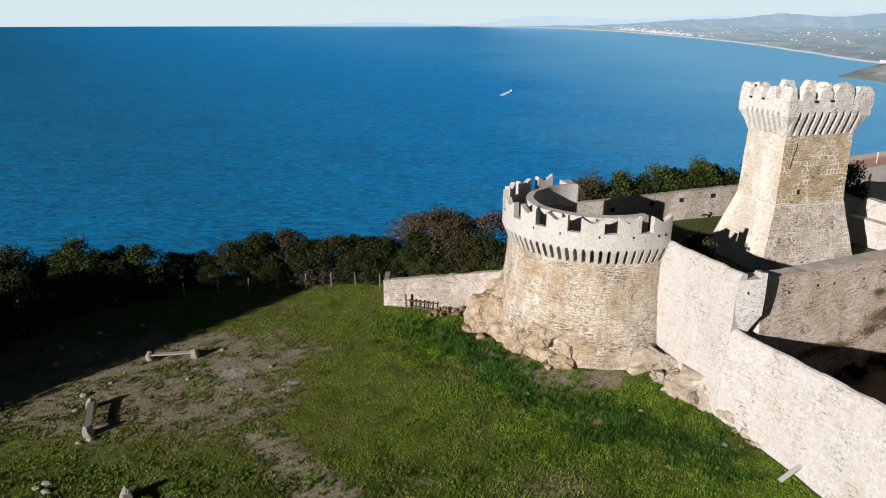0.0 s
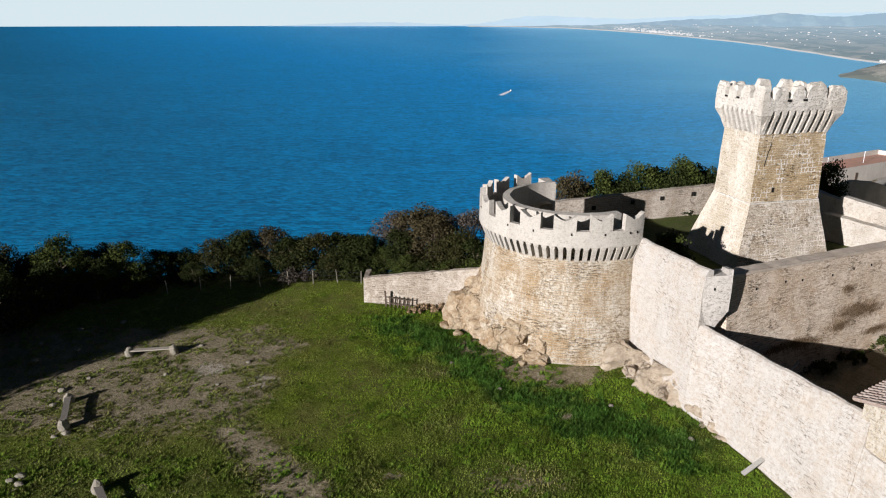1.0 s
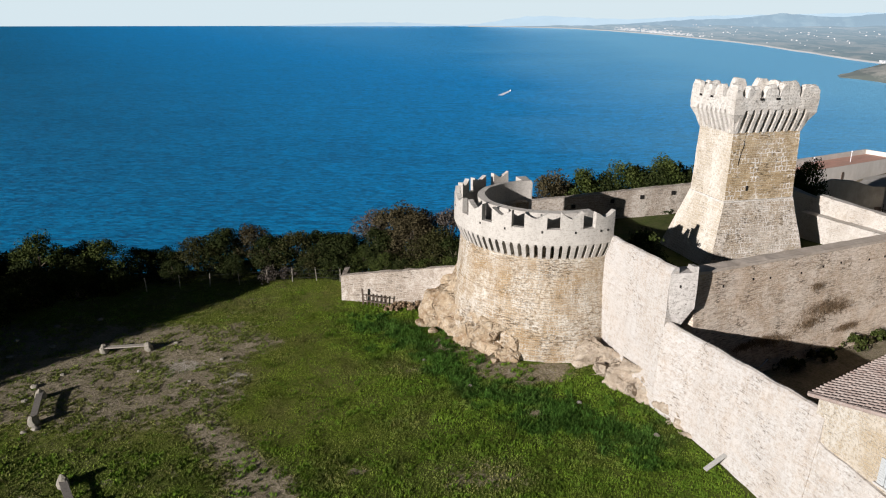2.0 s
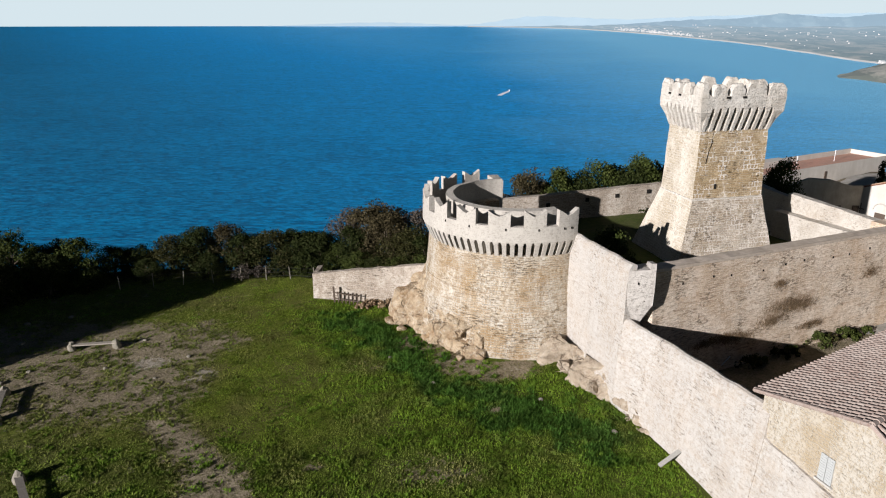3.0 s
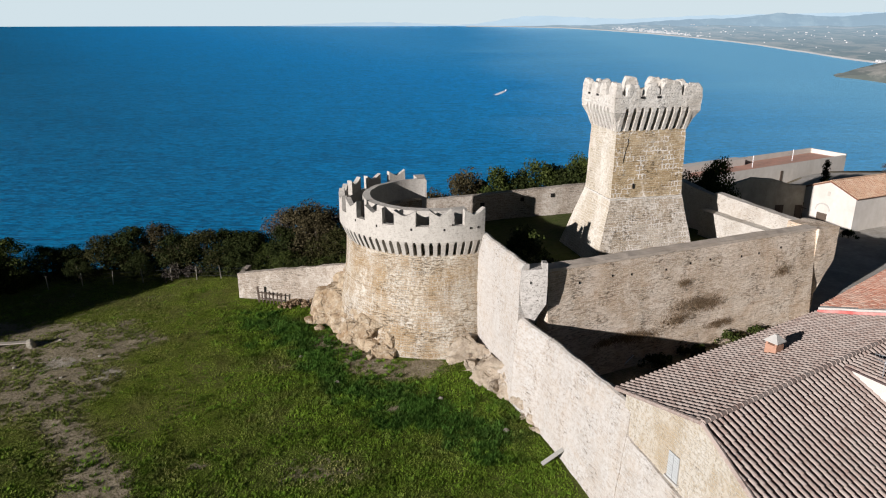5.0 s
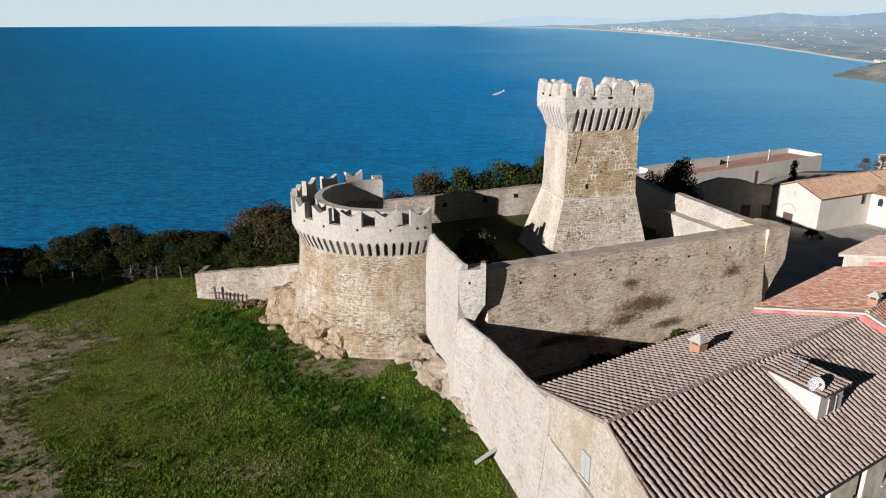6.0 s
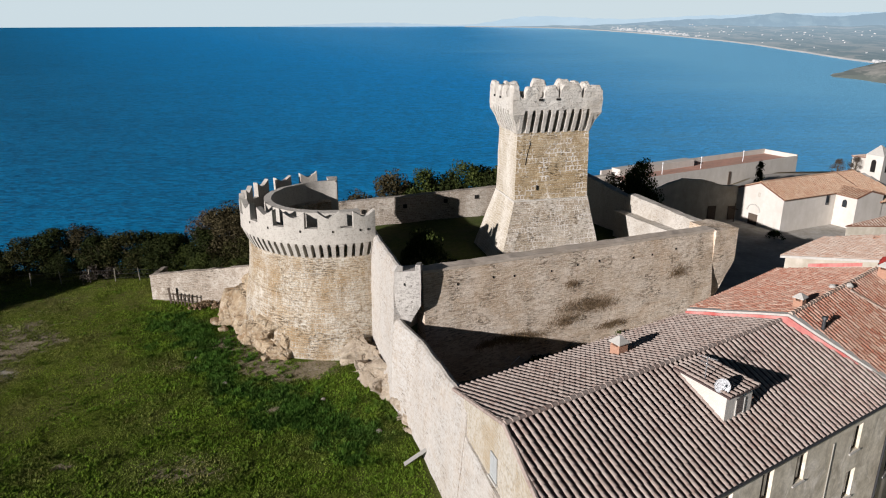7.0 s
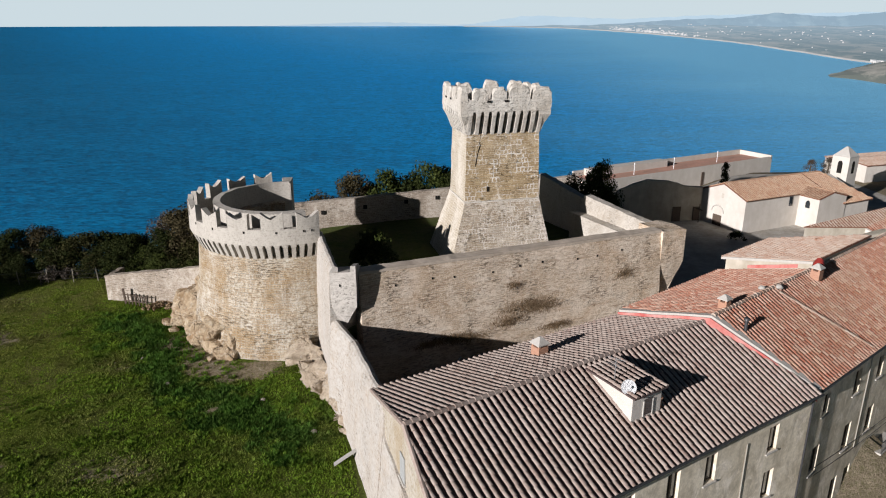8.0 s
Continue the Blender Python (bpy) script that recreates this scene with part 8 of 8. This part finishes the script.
        for y in (-0.36, 0.36):
            boxed(bm, (0.95, 0.05, 0.05), m @ Matrix.Translation((0, y, 0)))
        for x in (-0.45, 0.0, 0.45):
            boxed(bm, (0.05, 0.76, 0.04), m @ Matrix.Translation((x, 0, 0)))
        part("frame", bm, M_DISH, p)
        bm = bmesh.new()
        boxed(bm, (0.85, 0.64, 0.02), m @ Matrix.Translation((0, 0, 0.012)))
        part("canvas", bm, M_SHUTTER, p)
    for x, y in ((26.2, 44.2), (27.4, 44.3), (26.2, 44.9), (27.5, 44.9)):
        bm = bmesh.new()
        tube(bm, (x, y, 0.5), (x, y, 1.0), 0.025, n=6)
        part("leg", bm, M_DISH, p)


M_WOODPALE = plain("bleached_plank_wood", (0.30, 0.29, 0.26), (0.40, 0.385, 0.35), 12, 0.85, 0.01)
build_meadow_bits()


# ---- shrubs and scrub ----
def shrub(name, at, size, leaf, label, seed, clumps=12, leaves=45, ls=0.16, group=""):
    rnd = random.Random(seed)
    s = empty(name, at, label, "shrub", group)
    bm = bmesh.new()
    verts, faces = [], []
    c0 = Vector(at)
    for i in range(clumps):
        a, r = rnd.random() * 6.28, rnd.random() ** 0.6
        p = c0 + Vector((size[0] * r * math.cos(a), size[1] * r * math.sin(a), size[2] * (0.25 + 0.75 * (1 - r * r) * rnd.uniform(0.7, 1.0))))
        leaf_cluster(verts, faces, rnd, p, max(min(size), 0.4 * max(size[0], size[2]) if name == "scrub" else 0) * rnd.uniform(0.28, 0.5), leaves, ls)
        if i % 3 == 0:
            tube(bm, c0, p, 0.025, 0.01, 4)
    part("stem", bm, M_BARK, s)
    me = bpy.data.meshes.new("foliage")
    me.from_pydata([tuple(v) for v in verts], [], faces)
    me.materials.append(leaf)
    adopt(new("foliage", me), s)
    return s


def cypress(at, height, radius):
    """A dense upright column of fine dark foliage."""
    rnd = random.Random(61)
    k = empty("cypress", at, "dark upright cypress behind the chapel", "tree")
    bm = bmesh.new()
    tube(bm, at, Vector(at) + Vector((0, 0, height * 0.8)), 0.16, 0.04, 7)
    part("trunk", bm, M_BARK, k)
    verts, faces = [], []
    for i in range(90):
        f = rnd.random()
        r = radius * (1 - f) ** 0.45 * (0.55 + 0.45 * min(1, f * 5)) * rnd.uniform(0.35, 0.95)
        a = rnd.random() * 6.28
        leaf_cluster(verts, faces, rnd, Vector(at) + Vector((r * math.cos(a), r * math.sin(a), 0.3 + f * height * 0.96)), 0.34, 50, 0.17, 1.6)
    me = bpy.data.meshes.new("foliage")
    me.from_pydata([tuple(v) for v in verts], [], faces)
    me.materials.append(M_LEAF[0])
    adopt(new("foliage", me), k)


def wall_scrub(at, d, out, w, h, seed):
    """Dry stalks hanging on a wall face."""
    rnd = random.Random(seed)
    k = empty("scrub", at, "dry brown scrub growing from the curtain wall", "shrub", "scrub on the wall")
    c = Vector(at)
    D, O = Vector((d.x, d.y, 0)), Vector((out.x, out.y, 0))
    verts, faces = [], []
    for _ in range(int(210 * w)):
        s, u = rnd.gauss(0, 0.42), rnd.gauss(0, 0.40) + 0.35 * noise.noise(Vector((seed, rnd.random() * 3, 0)))
        p = c + D * s * w + Vector((0, 0, u * h - 0.15 * abs(s) * h)) + O * (abs(rnd.gauss(0, 0.09)) + 0.02)
        a = rnd.uniform(-0.9, 0.9)
        ln = rnd.uniform(0.15, 0.42)
        dr = (D * math.sin(a) + Vector((0, 0, math.cos(a) * rnd.choice((1, 1, -1)))) + O * rnd.uniform(0.0, 0.45)).normalized()
        sd = dr.cross(O).normalized() * rnd.uniform(0.012, 0.03)
        n = len(verts)
        verts += [p - sd, p + sd, p + dr * ln]
        faces.append((n, n + 1, n + 2))
    me = bpy.data.meshes.new("foliage")
    me.from_pydata([tuple(v) for v in verts], [], faces)
    me.materials.append(M_DRYBUSH)
    adopt(new("foliage", me), k, kind="stuff")


def build_shrubs():
    d = (CUR_B - CUR_A).normalized()
    out = Vector((d.y, -d.x))

    def foot(s, off):
        p = CUR_A + d * s + out * off
        return p.x, p.y
    # green shrubs along the curtain's foot
    for i, (s, off, k) in enumerate(((12.2, 1.2, 1.0), (13.6, 1.25, 0.8), (16.4, 1.2, 1.25), (17.6, 1.3, 1.0), (19.6, 1.2, 1.1), (20.8, 1.2, 0.7), (8.6, 1.5, 1.2), (9.9, 1.3, 0.9), (22.4, 1.2, 0.6))):
        x, y = foot(s, off)
        shrub("shrub", (x, y, 0.5), (0.75 * k, 0.6 * k, 0.95 * k), M_LEAF[3] if i % 3 else M_LEAF[1], "low green shrub at the curtain wall's foot", 50 + i, 12, 40, 0.17, "shrubs along the wall")
    # dry scrub rooted in the curtain's face: along, height, width, tall
    for i, (s, z, w, h) in enumerate(((13.0, 4.5, 1.9, 0.75), (14.4, 4.2, 1.6, 0.6), (11.4, 3.5, 1.2, 0.5), (6.4, 3.1, 1.5, 0.4), (7.8, 2.9, 1.4, 0.45), (4.8, 3.0, 1.0, 0.3), (15.8, 2.4, 1.3, 0.3), (22.6, 5.6, 0.8, 0.55), (12.1, 6.3, 0.6, 0.3))):
        x, y = foot(s, 0.09 * (8.7 - z) + 0.03)
        wall_scrub((x, y, z), d, out, w * 1.35, h, 80 + i)
    # the bush in the ward, and grass at its edges
    shrub("shrub", (20.6, 53.2, 4.3), (1.8, 1.6, 4.3), M_LEAF[3], "olive-green round bush in the castle ward", 120, 44, 80, 0.2)
    shrub("shrub", (22.8, 54.6, 4.3), (1.2, 1.0, 1.0), M_LEAF[0], "dark low bush in the castle ward", 121, 16, 60, 0.2)
    # dry growth by the boundary wall and the bare twigs by the fence
    for i, (x, y, w, h, lf, lab) in enumerate(((-13.2, 63.9, 1.3, 1.5, M_TWIG, "pale bare thicket behind the cliff fence"), (-11.6, 64.2, 1.0, 1.3, M_TWIG, "pale bare thicket behind the cliff fence"), (0.3, 57.4, 1.0, 0.5, M_DRYBUSH, "dry brown weeds at the boundary wall"), (1.6, 57.3, 0.9, 0.6, M_DRYBUSH, "dry brown weeds at the boundary wall"),
                                              (2.8, 57.5, 0.9, 0.6, M_LEAF[3], "green weeds at the boundary wall"), (-0.6, 57.0, 0.8, 0.4, M_DRYBUSH, "dry brown weeds at the boundary wall"), (4.2, 57.5, 0.8, 0.7, M_LEAF[0], "green weeds at the boundary wall"), (-5.4, 64.0, 0.7, 0.9, M_LEAF[3], "green bush at the end of the fence"), (-6.6, 64.2, 0.7, 0.9, M_LEAF[0], "dark bush at the end of the fence"))):
        shrub("shrub", (x, y, hill(x, y) - 0.05), (w, w * 0.8, h), lf, lab, 140 + i, 14, 60, 0.15, "low growth by the fence")
    shrub("shrub", (60.6, 74.6, 0.95), (0.9, 0.8, 0.9), M_LEAF[0], "dark round bush before the chapel", 160, 14, 50, 0.18)
    cypress((62.9, 85.6, 0.5), 7.4, 0.85)


build_shrubs()


# ---- grass ----
def build_grass():
    rnd = random.Random(2)
    verts, faces, growth = [], [], []
    count = 0
    while count < 150000:
        x, y = rnd.uniform(-36, 22), rnd.uniform(27, 64.5)
        if math.hypot(x - BX, y - BY) < 9.2 or x > 20.9 + (34.6 - y) * 0.29 - 0.2:
            continue
        dirt, stones, lush = bareness(x, y)
        n = noise.noise(Vector((x * 0.6, y * 0.6, 9)))
        if rnd.random() < min(0.97, dirt * 1.05 + 0.25 * n) - 0.02:
            continue
        count += 1
        s = rnd.uniform(0.045, 0.105) * (1 + 0.6 * lush + 1.1 * max(0, n))
        z = hill(x, y) - 0.02
        growth.append((min(1.0, dirt), lush))
        for _ in range(3):
            a = rnd.random() * 6.28
            ln = s * rnd.uniform(0.6, 1.3)
            dx, dy = math.cos(a), math.sin(a)
            w = s * 0.28
            k = len(verts)
            verts += [(x - dy * w, y + dx * w, z), (x + dy * w, y - dx * w, z), (x + dx * ln * 0.4, y + dy * ln * 0.4, z + ln * 0.95)]
            faces.append((k, k + 1, k + 2))
    me = bpy.data.meshes.new("grass")
    me.from_pydata(verts, [], faces)
    at = me.color_attributes.new("bare", "FLOAT_COLOR", "POINT")
    at.data.foreach_set("color", np.array([(d, 0, g, 1) for d, g in growth for _ in range(9)], dtype=np.float32).ravel())
    me.materials.append(M_GRASS)
    tagged(new("grass", me), "short uneven green meadow grass", "grass", kind="stuff")


def build_tussocks():
    """Dark clumps of coarse grass and leafy weeds, scattered on the bare ground and through the meadow."""
    rnd = random.Random(8)
    verts, faces, growth = [], [], []
    count = 0
    while count < 6500:
        x, y = rnd.uniform(-34, 21), rnd.uniform(27.5, 62)
        if math.hypot(x - BX, y - BY) < 9.4 or x > 20.6 + (34.6 - y) * 0.29 - 0.4:
            continue
        dirt, stones, lush = bareness(x, y)
        crowd = noise.noise(Vector((x * 0.45, y * 0.45, 21))) + 0.6 * noise.noise(Vector((x * 1.3, y * 1.3, 23)))
        bald = 0.35 < dirt < 1.0 and x < -8
        if rnd.random() > (0.75 if bald else 0.08 + 0.45 * lush ** 2) * (0.55 + 1.1 * crowd):
            continue
        count += 1
        r = rnd.uniform(0.12, 0.30) * (0.8 if bald else 1.0 + 0.5 * lush)
        h = rnd.uniform(0.08, 0.17) * (1.0 if bald else 1.0 + 0.9 * lush)
        z = hill(x, y) - 0.02
        for _ in range(22):
            a, q = rnd.random() * 6.283, r * rnd.random() ** 0.6
            bx, by = x + q * math.cos(a), y + q * 0.8 * math.sin(a)
            b = a + rnd.uniform(-0.8, 0.8)
            ln = h * rnd.uniform(0.6, 1.3) * (1.15 - 0.6 * q / r)
            wd = 0.035 + 0.03 * lush
            k = len(verts)
            verts += [(bx - math.sin(b) * wd, by + math.cos(b) * wd, z), (bx + math.sin(b) * wd, by - math.cos(b) * wd, z), (bx + math.cos(b) * ln * 0.6, by + math.sin(b) * ln * 0.6, z + ln)]
            faces.append((k, k + 1, k + 2))
            growth.append((0.30, 0.62) if bald else (0.0, max(0.7, lush)))
    me = bpy.data.meshes.new("tussocks")
    me.from_pydata(verts, [], faces)
    at = me.color_attributes.new("bare", "FLOAT_COLOR", "POINT")
    at.data.foreach_set("color", np.array([(d, 0, g, 1) for d, g in growth for _ in range(3)], dtype=np.float32).ravel())
    me.materials.append(M_GRASS)
    tagged(new("tussocks", me), "dark tussocks of coarse grass and weeds", "grass", kind="stuff")


build_grass()
build_tussocks()
